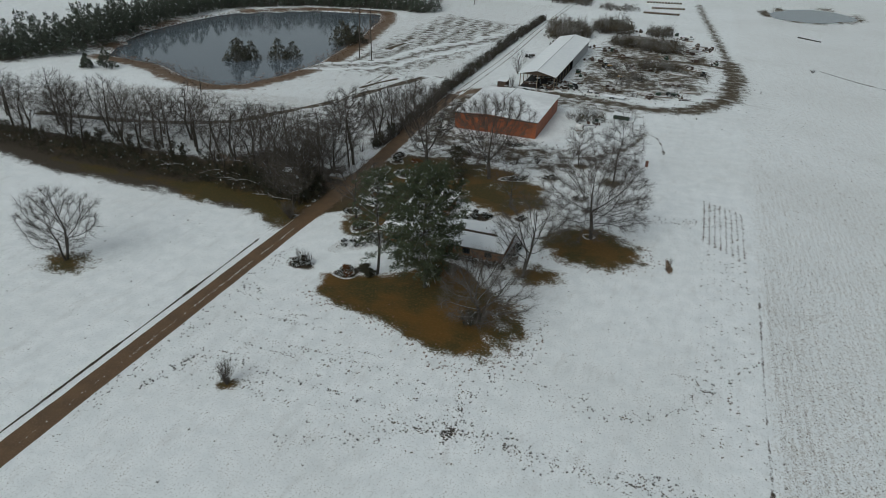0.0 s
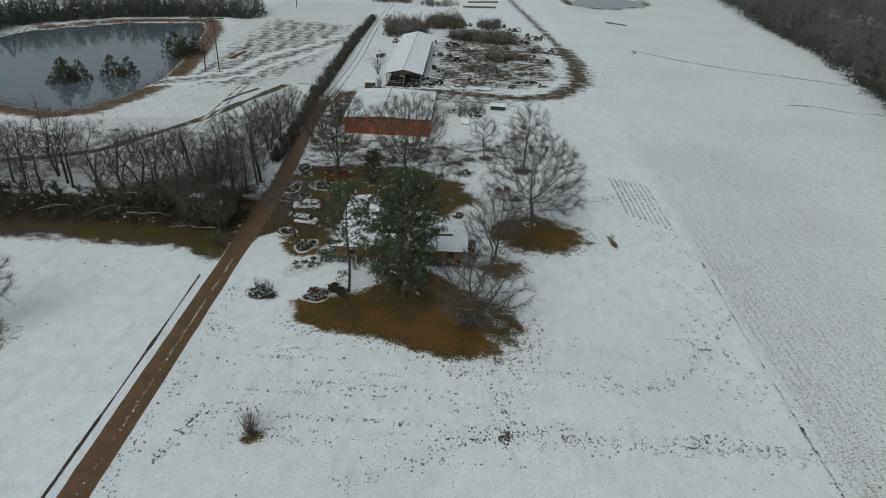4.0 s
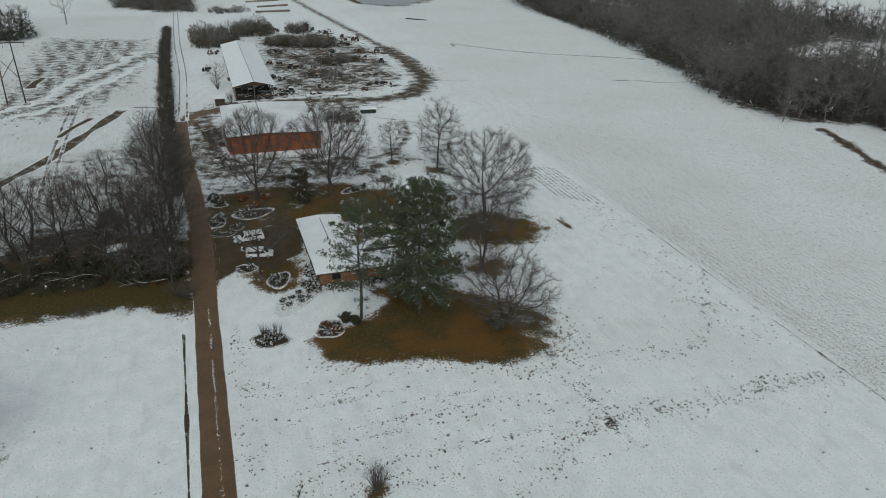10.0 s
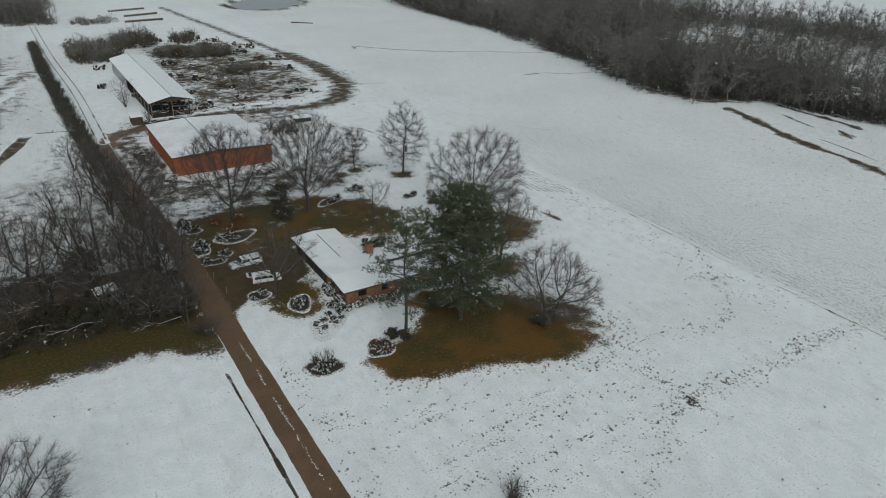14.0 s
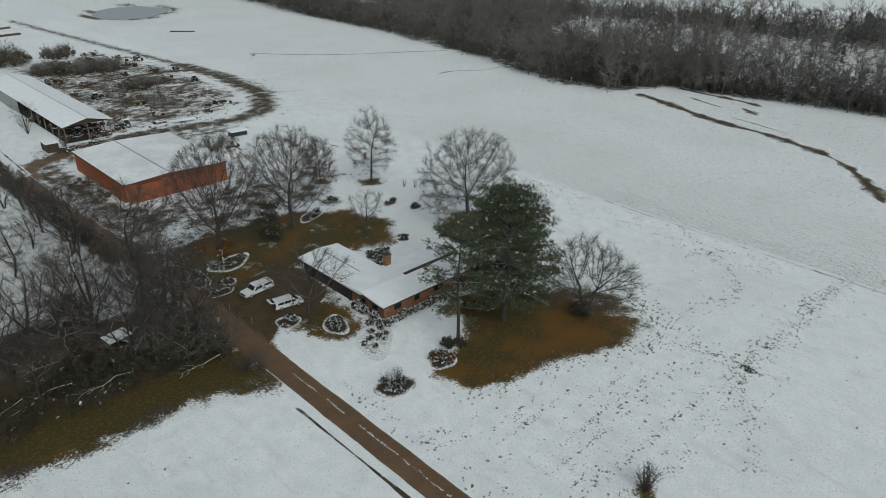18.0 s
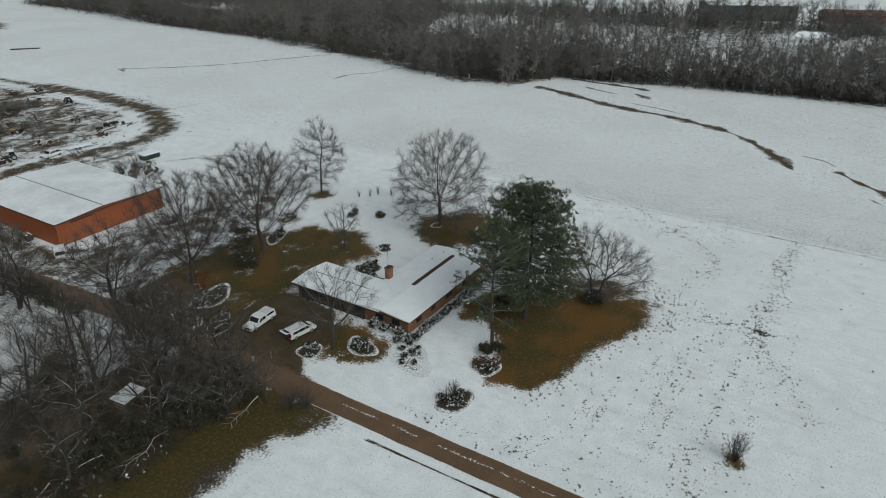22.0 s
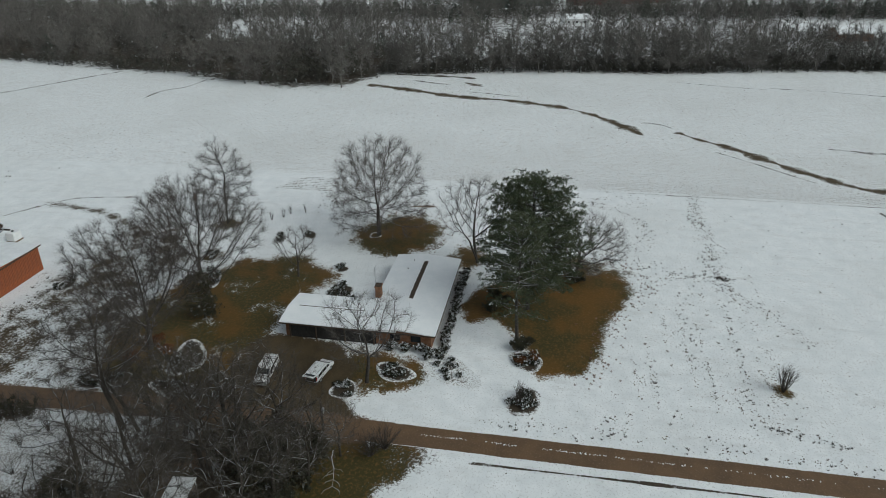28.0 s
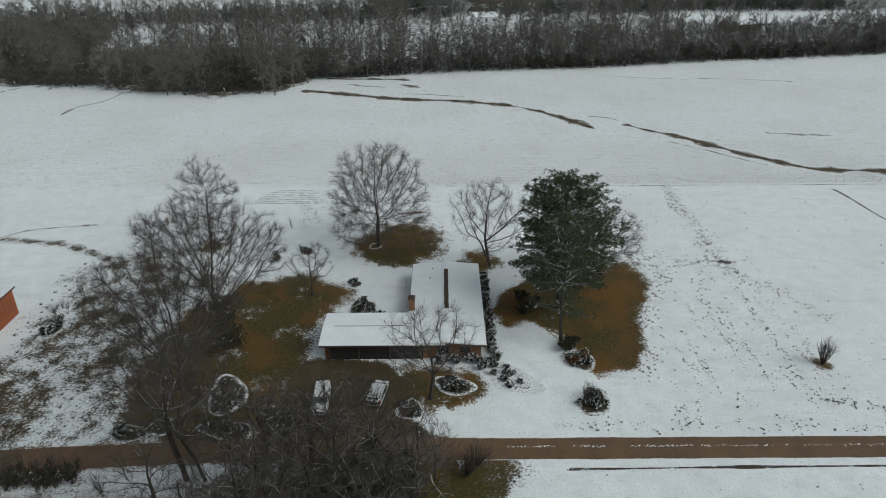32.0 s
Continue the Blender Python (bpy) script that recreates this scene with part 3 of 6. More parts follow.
for s in (0, 2.2):
    ribbon("wheel_rut", [(-33 + s, 130), (-35 + s, 166), (-36 + s, 205), (-36 + s, 251), (-37 + s, 347)], 1.0, "faint wheel rut in pasture snow", "dirt", 0.58, seed=16 + int(s), step=1.2, wobble=0.6)
ribbon("track", [(-75, 200), (-54, 214), (-42, 227), (-36, 251), (-19, 290), (-13, 308)], 13.0, "band of bare brown pasture grass", "dirt", 0.6, seed=19, step=1.4, wobble=0.8, soft=0.8)
ribbon("track", [(-36, 184), (-33, 195), (-28, 206)], 1.8, "wet wheel mark in the pasture", "dirt", 0.9, seed=23, step=0.8, wobble=0.5)
ribbon("track", [(-52.4, 246), (-52, 256), (-50, 266)], 3.2, "wet hollow in the pasture", "dirt", 0.9, seed=24, step=0.8, wobble=0.6)
ribbon("field_edge", [(90, -60), (90, 20), (90, 60), (90.5, 96)], 0.8, "dark furrow along the edge of the ploughed strip", "litter", 0.5, step=0.7, wobble=0.9, seed=21, category="furrow", soft=0.8)


def water(name, poly, label):
    bm = bmesh.new()
    pts = smooth_line(poly + poly[:1], 3.0)[:-1]
    bm.faces.new([bm.verts.new((x, y, -0.45)) for x, y in pts])
    bmesh.ops.triangulate(bm, faces=bm.faces[:])
    bmesh.ops.recalc_face_normals(bm, faces=bm.faces[:])
    return tagged(part(name, bm, WATER), label, "pond", kind="structure")


water("water", POND, "still dark farm pond reflecting the bare trees")
water("water", FAR_POND, "small grey pond beyond the field")


# ---- trees ----
class Wood:
    """Collects tapered branches into one mesh."""

    def __init__(self):
        self.v, self.f = [], []

    def tube(self, pts, radii, n):
        """A tapered tube of triangles; a thin end closes in a point."""
        base, last = len(self.v), len(pts) - 1
        tip = radii[-1] < 0.013
        for i, (p, r) in enumerate(zip(pts, radii)):
            if tip and i == last:
                self.v.append(p)
                continue
            d = (pts[min(i + 1, last)] - pts[max(i - 1, 0)]).normalized()
            a = d.cross(Vector((0.31, 0.17, 0.93)) if abs(d.z) < 0.9 else Vector((1, 0, 0))).normalized()
            b = d.cross(a)
            for k in range(n):
                t = 2 * math.pi * k / n
                self.v.append(p + (a * math.cos(t) + b * math.sin(t)) * r)
        for i in range(last):
            o = base + i * n
            for k in range(n):
                j = (k + 1) % n
                if tip and i == last - 1:
                    self.f.append((o + k, o + j, o + n))
                else:
                    self.f += [(o + k, o + j, o + n + j), (o + k, o + n + j, o + n + k)]

    def arrays(self):
        return np.array([tuple(v) for v in self.v]), np.array(self.f)


def crown_outline(shape, u):
    """Share of the full crown radius at a share u of the crown's height."""
    if shape == "vase":
        return (0.22 + 0.78 * np.clip(u / 0.62, 0, 1) ** 0.8) * np.sqrt(np.clip(1 - np.clip((u - 0.55) / 0.47, 0, 1) ** 2, 0, 1))
    if shape == "oval":
        return np.sin(math.pi * np.clip(0.1 + 0.9 * u, 0, 1) ** 0.9) ** 0.7
    if shape == "fan":
        return (0.35 + 0.65 * np.clip(u / 0.4, 0, 1)) * np.sqrt(np.clip(1 - np.clip((u - 0.3) / 0.72, 0, 1) ** 2, 0, 1))
    return np.sqrt(np.clip(1 - ((u - 0.36) / 0.66) ** 2, 0, 1))


def bare_tree(seed, height, spread, trunk=0.3, base=0.15, leader=0.7, shape="round", points=620, twigs=5, stems=1, step=0.55, up=0.06, twig=1.4, width=0.024, sides=6, lean=0.05, rise=0.7, spray=0.58):
    """A leafless tree whose limbs grow into a crown of the given outline. base: where the crown begins; leader: how far the trunk runs on, as shares of the height."""
    rs = np.random.RandomState(seed)
    n = points * 6
    u, ang, rad = rs.uniform(0, 1, n), rs.uniform(0, 2 * math.pi, n), np.sqrt(rs.uniform(0, 1, n))
    p1, p2, p3 = rs.uniform(0, 6.28, 3)
    lumps = 0.97 + 0.12 * np.sin(2 * ang + p1 + 2 * u) + 0.1 * np.sin(3 * ang + p2 - 3 * u) + 0.06 * np.sin(7 * ang + p3 + 9 * u)
    ok = rad < crown_outline(shape, u) * lumps
    A = np.column_stack([np.cos(ang) * rad * spread, np.sin(ang) * rad * spread, height * (base + (1 - base) * u)])[ok][:points]
    N, par, kids = [], [], []
    for k in range(stems):
        a0 = rs.uniform(0, 6.28) + k * 2 * math.pi / stems
        tilt = 0.28 if stems > 1 else lean
        q, last = np.array([0.25 * math.cos(a0) * (stems > 1), 0.25 * math.sin(a0) * (stems > 1), -0.1]), -1
        d = np.array([math.cos(a0) * tilt, math.sin(a0) * tilt, 1.0])
        while q[2] < height * leader * (1.0 if k == 0 else rs.uniform(0.6, 1.0)):
            N.append(q)
            par.append(last)
            kids.append(0 if last < 0 else 1)
            last = len(N) - 1
            d = d + rs.normal(0, 0.035, 3) + np.array([0, 0, 0.03])
            d /= np.linalg.norm(d)
            q = q + d * step
    N = np.array(N)
    first = len(N)
    kids = np.zeros(len(N), int)
    par = list(par)
    for p in par:
        if p >= 0:
            kids[p] += 1
    drop = np.column_stack([np.zeros((len(A), 2)), rise * np.hypot(A[:, 0], A[:, 1])])
    near = np.linalg.norm((A - drop)[:, None] - N[None], axis=2).argmin(1)
    dist = np.linalg.norm(A - N[near], axis=1)
    reach = 1.8 * step
    for _ in range(140):
        free = kids[near] < 4
        if not len(A) or not free.any():
            break
        pull = np.zeros_like(N)
        to = A - N[near]
        np.add.at(pull, near[free], (to / np.linalg.norm(to, axis=1)[:, None])[free])
        idx = np.unique(near[free])
        d = pull[idx]
        d /= np.linalg.norm(d, axis=1)[:, None] + 1e-6
        back = np.array(par)[idx]
        ahead = np.where((back >= 0)[:, None], N[idx] - N[np.maximum(back, 0)], 0.0) / step
        d += np.where((idx >= first)[:, None], 0.9 * ahead, 0.0) + rs.normal(0, 0.1, d.shape) + np.array([0, 0, up])
        d /= np.linalg.norm(d, axis=1)[:, None]
        new_nodes = N[idx] + d * step
        o = len(N)
        N = np.concatenate([N, new_nodes])
        par += idx.tolist()
        kids[idx] += 1
        kids = np.concatenate([kids, np.zeros(len(idx), int)])
        D = np.linalg.norm(A[:, None] - new_nodes[None], axis=2)
        j, dn = D.argmin(1), D.min(1)
        closer = dn < dist
        near, dist = np.where(closer, o + j, near), np.where(closer, dn, dist)
        keep = dist > reach
        A, near, dist = A[keep], near[keep], dist[keep]
    m = len(N)
    tips = max(2, int((kids == 0).sum()) // stems)
    r0 = 0.3 * width
    load = np.where(kids == 0, 1.0, 0.0)
    for i in range(m - 1, -1, -1):
        if par[i] >= 0:
            load[par[i]] += load[i]
    rad = np.maximum(r0, trunk * np.minimum(load / tips, 1.0) ** 0.56)
    child = [[] for _ in range(m)]
    for i, p in enumerate(par):
        if p >= 0:
            child[p].append(i)
    low, top = Wood(), Wood()
    V = [Vector(p) for p in N.tolist()]
    todo = [i for i, p in enumerate(par) if p < 0]
    while todo:
        i = todo.pop()
        line = [par[i]] if par[i] >= 0 else []
        size = rad[i]
        while True:
            line.append(i)
            if not child[i]:
                break
            nxt = max(child[i], key=lambda c: load[c])
            todo += [c for c in child[i] if c != nxt]
            i = nxt
        if len(line) < 2:
            continue
        radii = [min(size, rad[c]) for c in line]
        if par[line[0]] < 0:
            radii[0] *= 1.3
        if size < 0.05 and len(line) > 4:
            line, radii = line[:-1:2] + [line[-1]], radii[:-1:2] + [radii[-1]]
        into = low if size > 0.045 else top
        into.tube([V[c] for c in line], radii, sides if size > 0.12 else 4 if size > 0.05 and sides > 3 else 3)
    thin = np.where((rad < 2.2 * width) & (N[:, 2] > height * base * 0.8))[0]
    thin = np.repeat(thin, twigs)
    heading = N[thin] - N[np.maximum(np.array(par)[thin], 0)]
    heading /= np.linalg.norm(heading, axis=1)[:, None] + 1e-6
    outward = N[thin] - np.array([0, 0, height * (base + 0.25)])
    outward /= np.linalg.norm(outward, axis=1)[:, None] + 1e-6
    d = heading * 0.6 + outward * 0.5 + rs.normal(0, spray, heading.shape) + np.array([0, 0, up + 0.1])
    d /= np.linalg.norm(d, axis=1)[:, None]
    P = N[thin]
    L = (twig * rs.uniform(0.5, 1.25, len(thin)))[:, None]
    side = np.cross(d, rs.normal(0, 1, d.shape))
    side *= 0.5 * width / (np.linalg.norm(side, axis=1)[:, None] + 1e-6)
    bend = P + d * L * 0.5 + rs.normal(0, 0.07, d.shape) * L
    fork = bend + (d + rs.normal(0, 0.5, d.shape)) * L * 0.42
    end = P + d * L + rs.normal(0, 0.1, d.shape) * L
    o, k = len(top.v), len(P)
    top.v += np.concatenate([P + side, P - side, end, bend + side * 0.7, bend - side * 0.7, fork]).tolist()
    q = np.arange(k)
    top.f += (o + np.concatenate([np.stack([q, q + k, q + 2 * k], 1), np.stack([q + 3 * k, q + 4 * k, q + 5 * k], 1)])).tolist()
    return low, top


def plant(name, m, low, top, bark, twig, label, category="tree", group=""):
    t = thing(name, m, label, category, group)
    mesh_object("trunk", low.v, low.f, bark, t, smooth=True)
    mesh_object("crown", top.v, top.f, twig, t)
    return t


class Leaves:
    """Collects loose needles or leaves, tuft by tuft; the blades of a tuft share a point, so that it is one island."""

    def __init__(self):
        self.v, self.f = [], []

    def tuft(self, p, d, size, blades, width, rng, wide=1.0):
        c = len(self.v)
        self.v.append(p)
        for _ in range(blades):
            e = (d + Vector((rng.uniform(-wide, wide), rng.uniform(-wide, wide), rng.uniform(-wide, wide)))).normalized()
            s = e.cross(Vector((rng.uniform(-1, 1), rng.uniform(-1, 1), rng.uniform(-1, 1)))).normalized() * width
            q = p + e * size * rng.uniform(0.7, 1.2)
            o = len(self.v)
            self.v += [q + s, q - s]
            self.f.append((c, o, o + 1))


def pine_tree(seed, height, spread, bare=0.3, whorls=16, per=7, pads=5, trunk=0.3, tufts=9, gaps=0.1, size=0.42):
    """A pine with a domed crown of layered needle pads. gaps: share of the branches that are missing."""
    rng = random.Random(seed)
    low, leaf = Wood(), Leaves()
    stem = [Vector((0.2 * math.sin(i * 0.9 + seed), 0.2 * math.sin(i * 0.7 + 2 * seed) - 0.2 * math.sin(2 * seed), height * i / 9 - 0.1)) for i in range(10)]
    low.tube(stem, [trunk * (1 - 0.85 * i / 9) for i in range(10)], 7)
    turn = rng.uniform(0, 6.28)
    for w in range(whorls):
        s = bare + (0.985 - bare) * (w + rng.uniform(-0.3, 0.3) * (w > 0)) / (whorls - 1)
        s = min(s, 0.985)
        k = (1 - s) / (1 - bare)
        dome = math.sqrt(max(0.02, 1 - (1 - min(1.0, k * 1.7)) ** 2))
        reach = spread * dome * (1.0 if k < 0.7 else 1.0 - 0.9 * (k - 0.7))
        for b in range(per if k > 0.12 else 5):
            if rng.random() < gaps * (2.2 if k > 0.7 else 1.0):
                continue
            turn += 2.4 + rng.uniform(-0.35, 0.35)
            length = reach * rng.uniform(0.72, 1.08)
            d = Vector((math.cos(turn), math.sin(turn), 0.75 - 0.85 * min(1.0, k * 1.2) + rng.uniform(-0.12, 0.12))).normalized()
            u = s * 9
            i = min(8, int(u))
            pts = [stem[i].lerp(stem[i + 1], u - i)]
            for i in range(4):
                d = (d + Vector((rng.uniform(-0.15, 0.15), rng.uniform(-0.15, 0.15), rng.uniform(-0.03, 0.1)))).normalized()
                pts.append(pts[-1] + d * length / 4)
            low.tube(pts, [0.02 + 0.012 * length * (1 - 0.85 * i / 4) for i in range(5)], 4)
            side = Vector((-d.y, d.x, 0)).normalized()
            m = max(2, round(pads * (0.35 + 0.65 * length / spread)))
            for t in range(m):
                u = (0.34 + 0.66 * (t + rng.random() * 0.8) / m) * 4
                i = min(3, int(u))
                q = pts[i].lerp(pts[i + 1], u - i)
                c = q + side * rng.uniform(-1, 1) * (0.25 + 0.2 * length * (1 - 0.4 * u / 4)) + Vector((0, 0, rng.uniform(0.0, 0.25)))
                low.tube([q, q.lerp(c, 0.6) - Vector((0, 0, 0.06)), c], [0.03, 0.022, 0.009], 3)
                wide = rng.uniform(0.55, 0.95)
                for _ in range(tufts):
                    a, v = rng.uniform(0, 6.28), math.sqrt(rng.random()) * wide
                    off = Vector((math.cos(a) * v, math.sin(a) * v, rng.gauss(0, 0.12) + 0.2 * (wide - v)))
                    leaf.tuft(c + off, Vector((off.x * 0.7 + d.x * 0.3, off.y * 0.7 + d.y * 0.3, 0.5)), size, 7, 0.05, rng, 0.75)
    return low, leaf


def cedar_tree(seed, height, spread, rows=14, per=12, size=0.55, blades=9, wide=0.09):
    rng = random.Random(seed)
    low, leaf = Wood(), Leaves()
    low.tube([Vector((0, 0, -0.1)), Vector((0, 0, height * 0.5)), Vector((0, 0, height))], [0.16, 0.1, 0.02], 5)
    for r in range(rows):
        s = (r + 0.5) / rows
        rad = spread * (1 - s) ** 0.75 * (0.85 + 0.3 * rng.random())
        for b in range(max(3, int(per * (1.1 - s)))):
            a = rng.uniform(0, 6.28)
            for k in (0.45, 0.75, 1.0):
                rr = rad * k * rng.uniform(0.8, 1.1)
                leaf.tuft(Vector((math.cos(a) * rr, math.sin(a) * rr, height * (0.06 + 0.94 * s) + rng.uniform(-0.3, 0.3))), Vector((math.cos(a), math.sin(a), 0.3)), size, blades, wide, rng)
    return low, leaf


def bush(seed, height, spread, stems=14, leaves=0, size=0.25):
    """A many-stemmed shrub; leaves: tufts of leaf along its stems."""
    rng = random.Random(seed)
    low, leaf = Wood(), Leaves()
    for i in range(stems):
        a, t = rng.uniform(0, 6.28), rng.uniform(0.1, 1.0)
        p = Vector((math.cos(a) * 0.15, math.sin(a) * 0.15, 0))
        d = Vector((math.cos(a) * spread * t, math.sin(a) * spread * t, height * rng.uniform(0.7, 1.0) * (1.1 - 0.35 * t)))
        mid = p + d * 0.5 + Vector((rng.uniform(-0.1, 0.1), rng.uniform(-0.1, 0.1), 0.1)) * spread
        low.tube([p, mid, p + d], [0.03, 0.02, 0.008], 3)
        for k in range(7):
            u = rng.uniform(0.3, 1)
            q = p.lerp(mid, u * 2) if u < 0.5 else mid.lerp(p + d, u * 2 - 1)
            e = (d.normalized() + Vector((rng.uniform(-0.8, 0.8), rng.uniform(-0.8, 0.8), rng.uniform(-0.2, 0.6)))).normalized()
            low.tube([q, q + e * height * rng.uniform(0.15, 0.35)], [0.014, 0.006], 3)
        for k in range(leaves):
            u = rng.uniform(0.15, 1)
            q = p.lerp(mid, u * 2) if u < 0.5 else mid.lerp(p + d, u * 2 - 1)
            leaf.tuft(q + Vector((rng.uniform(-0.3, 0.3), rng.uniform(-0.3, 0.3), rng.uniform(-0.1, 0.2))), Vector((0, 0, 0.5)), size, 7, size * 0.28, rng, 1.2)
    return low, leaf


def at(x, y, turn=0.0, size=1.0, z=0.0):
    return Matrix.Translation((x, y, z)) @ Matrix.Rotation(turn, 4, "Z") @ Matrix.Scale(size, 4)


# the trees of the yard, each with its own habit
plant("bare_tree", at(58, 101.7), *bare_tree(11, 20.5, 11.0, 0.42, 0.1, 0.34, "round", 1500, 12, up=0.05, rise=0.35, lean=0.02), BARK, TWIG, "broad bare oak standing in melted brown grass")
plant("bare_tree", at(58.4, 135), *bare_tree(12, 18.8, 6.8, 0.22, 0.14, 0.6, "oval", 680, 11, up=0.12, rise=1.3), BARK, TWIG, "slender upright bare tree at the lawn's edge")
plant("bare_tree", at(29.3, 124.8), *bare_tree(13, 20.5, 11.4, 0.44, 0.14, 0.24, "vase", 1700, 12, up=0.08, rise=0.7, lean=0.03), BARK, TWIG, "large spreading bare pecan tree behind the house")
plant("bare_tree", at(12.4, 125.6), *bare_tree(14, 20.5, 10.2, 0.42, 0.16, 0.2, "vase", 1700, 12, up=0.12, rise=0.9), BARK, TWIG, "tall many-stemmed bare tree by the dirt road")
plant("bare_tree", at(38.2, 111.6), *bare_tree(15, 9.6, 4.8, 0.2, 0.22, 0.3, "vase", 230, 6, step=0.45, up=0.06, twig=1.0), BARK, TWIG, "small bare tree on the back lawn")
plant("bare_tree", at(9.8, 90.8), *bare_tree(16, 13.0, 7.4, 0.26, 0.26, 0.34, "vase", 520, 8, up=0.04), BARK, TWIG, "slim bare tree beside the driveway")
plant("bare_tree", at(46.2, 62.6), *bare_tree(17, 12.5, 9.2, 0.2, 0.06, 0.35, "fan", 1105, 12, stems=4, up=0.0), BARK, TWIG, "low spreading bare tree with snow-lined limbs")
plant("bare_tree", at(48.8, 80.0), *bare_tree(18, 16.0, 7.8, 0.24, 0.2, 0.35, "vase", 700, 9, stems=2, up=0.06), BARK, TWIG, "twin-stemmed bare tree beside the house")
plant("bare_tree", at(48.4, 142.4), *bare_tree(19, 11.0, 4.0, 0.16, 0.2, 0.55, "vase", 442, 12, up=0.12), BARK, TWIG, "small bare tree near the barn")
plant("bare_tree", at(-30.8, 52.8), *bare_tree(20, 13.5, 7.4, 0.2, 0.08, 0.4, "vase", 1105, 12, stems=3, up=0.08), BARK, TWIG, "lone bare tree in the snowy west field")
plant("bare_tree", at(-4.9, 119.2), *bare_tree(26, 19.5, 7.5, 0.34, 0.3, 0.6, "vase", 935, 11, up=0.08), DARK_BARK, TWIG, "tall bare tree at the edge of the dirt road")
plant("bare_tree", at(-5.0, 117.0), *bare_tree(27, 16.0, 5.4, 0.22, 0.3, 0.55, "vase", 595, 11, up=0.08, lean=0.2), DARK_BARK, TWIG, "leaning bare tree at the edge of the dirt road")

for nm, x, y, mat, lo, lf in (("pine_tree", 23.9, 70.8, PINE, *pine_tree(31, 19.8, 6.3, 0.26, 14, 5, 5, 0.3, 9, 0.2)), ("pine_tree", 33.4, 69.9, PINE, *pine_tree(32, 22.0, 8.2, 0.22, 18, 9, 7, 0.4, 11, 0.06)), ("pine_tree", 21.7, 121.6, BRUSH, *pine_tree(33, 7.6, 3.0, 0.1, 9, 6, 4, 0.14, 9, 0.1, 0.36))):
    t = thing(nm, at(x, y) @ Matrix.Diagonal((0.92, 1.16 if x > 30 else 1.05, 1, 1)), "tall green pine with snow-dusted needles" if y < 100 else "small dark pine behind the house", "tree")
    mesh_object("trunk", lo.v, lo.f, BARK, t)
    mesh_object("crown", lf.v, lf.f, mat, t)

# the wood west of the road: a few kinds, turned and sized
KINDS = [bare_tree(40 + i, 15.5, w, 0.3, f, l, g, n, 7, k, 0.6, 0.06, 1.3, 0.026, 5, 0.14) for i, (w, f, l, g, n, k) in enumerate(((6.8, 0.26, 0.45, "vase", 800, 1), (6.4, 0.2, 0.4, "vase", 800, 2), (6.6, 0.22, 0.55, "round", 850, 1), (7.6, 0.16, 0.35, "fan", 900, 2), (5.6, 0.25, 0.6, "oval", 650, 1)))]
protos = []


def wood_tree(i, m, label):
    while len(protos) < len(KINDS):
        protos.append(None)
    if protos[i] is None:
        protos[i] = plant("bare_tree", m, *KINDS[i], DARK_BARK, DARK_TWIG, label, group="trees of the west wood")
        return protos[i]
    return copy_thing_sized(protos[i], m)


def copy_thing_sized(ob, m):
    made = copy_thing(ob, m)
    made.matrix_basis = m
    return made


def scatter(poly, gap, n, seed, keep=lambda x, y: True):
    """Up to n places inside a polygon, at least gap apart."""
    rs = np.random.RandomState(seed)
    xs, ys = [p[0] for p in poly], [p[1] for p in poly]
    cand = np.column_stack([rs.uniform(min(xs), max(xs), n * 25), rs.uniform(min(ys), max(ys), n * 25)])
    cand = cand[inside(cand[:, 0], cand[:, 1], poly) > 0.4]
    cells, got = {}, []
    for x, y in cand.tolist():
        i, j = int(x // gap), int(y // gap)
        if not keep(x, y) or any((x - a) ** 2 + (y - b) ** 2 < gap * gap for di in (-1, 0, 1) for dj in (-1, 0, 1) for a, b in cells.get((i + di, j + dj), ())):
            continue
        cells.setdefault((i, j), []).append((x, y))
        got.append((x, y))
        if len(got) == n:
            break
    return got


rng = random.Random(77)
for x, y, k in ((-40.2, 112.2, 1), (-31.6, 107.6, 0.95), (-20, 107.2, 1), (-45.6, 110.6, 0.9), (-52, 117, 1), (-14.2, 118.7, 0.95), (-60, 112, 0.95), (-68, 108, 0.9), (-76, 113, 1), (-84, 107, 0.95), (-93, 112, 1), (-103, 106, 1), (-112, 112, 0.9), (-35, 104, 0.8), (-12, 103, 0.85), (-57, 103, 0.85), (-47, 98.5, 0.7), (-72, 100, 0.8), (-90, 99, 0.85), (-28, 98, 0.65), (-15.5, 98.5, 0.8), (-23, 103, 0.95), (-64, 105, 0.9), (-50, 106, 0.9), (-80, 102, 0.9), (-97, 104, 0.9), (-108, 101, 0.9), (-55, 109, 0.9), (-62, 118, 0.8), (-9.5, 92.6, 0.62), (-6.2, 93.6, 0.6), (-5, 90, 0.5), (-13, 95, 0.65)):
    wood_tree(rng.randrange(5), at(x, y, rng.uniform(0, 6.28), k), "bare woodland tree with dark snow-flecked twigs")
for x, y, k in ((-31, 113, 0.95), (-48, 113, 0.95), (-66, 113, 0.9), (-88, 110, 0.9), (-6.0, 97, 0.95), (-6.4, 104, 1.05), (-5.6, 110.5, 0.9), (-7.5, 100.5, 1.0), (-10.5, 105, 1.0), (-18, 108, 1.05), (-8.5, 109.5, 0.9), (-24, 109, 1.0), (-9, 143, 0.95), (-8, 150, 0.8), (-10, 157, 0.7), (-9, 172, 0.6)):
    wood_tree(rng.randrange(5), at(x, y, rng.uniform(0, 6.28), k), "bare woodland tree with dark snow-flecked twigs")
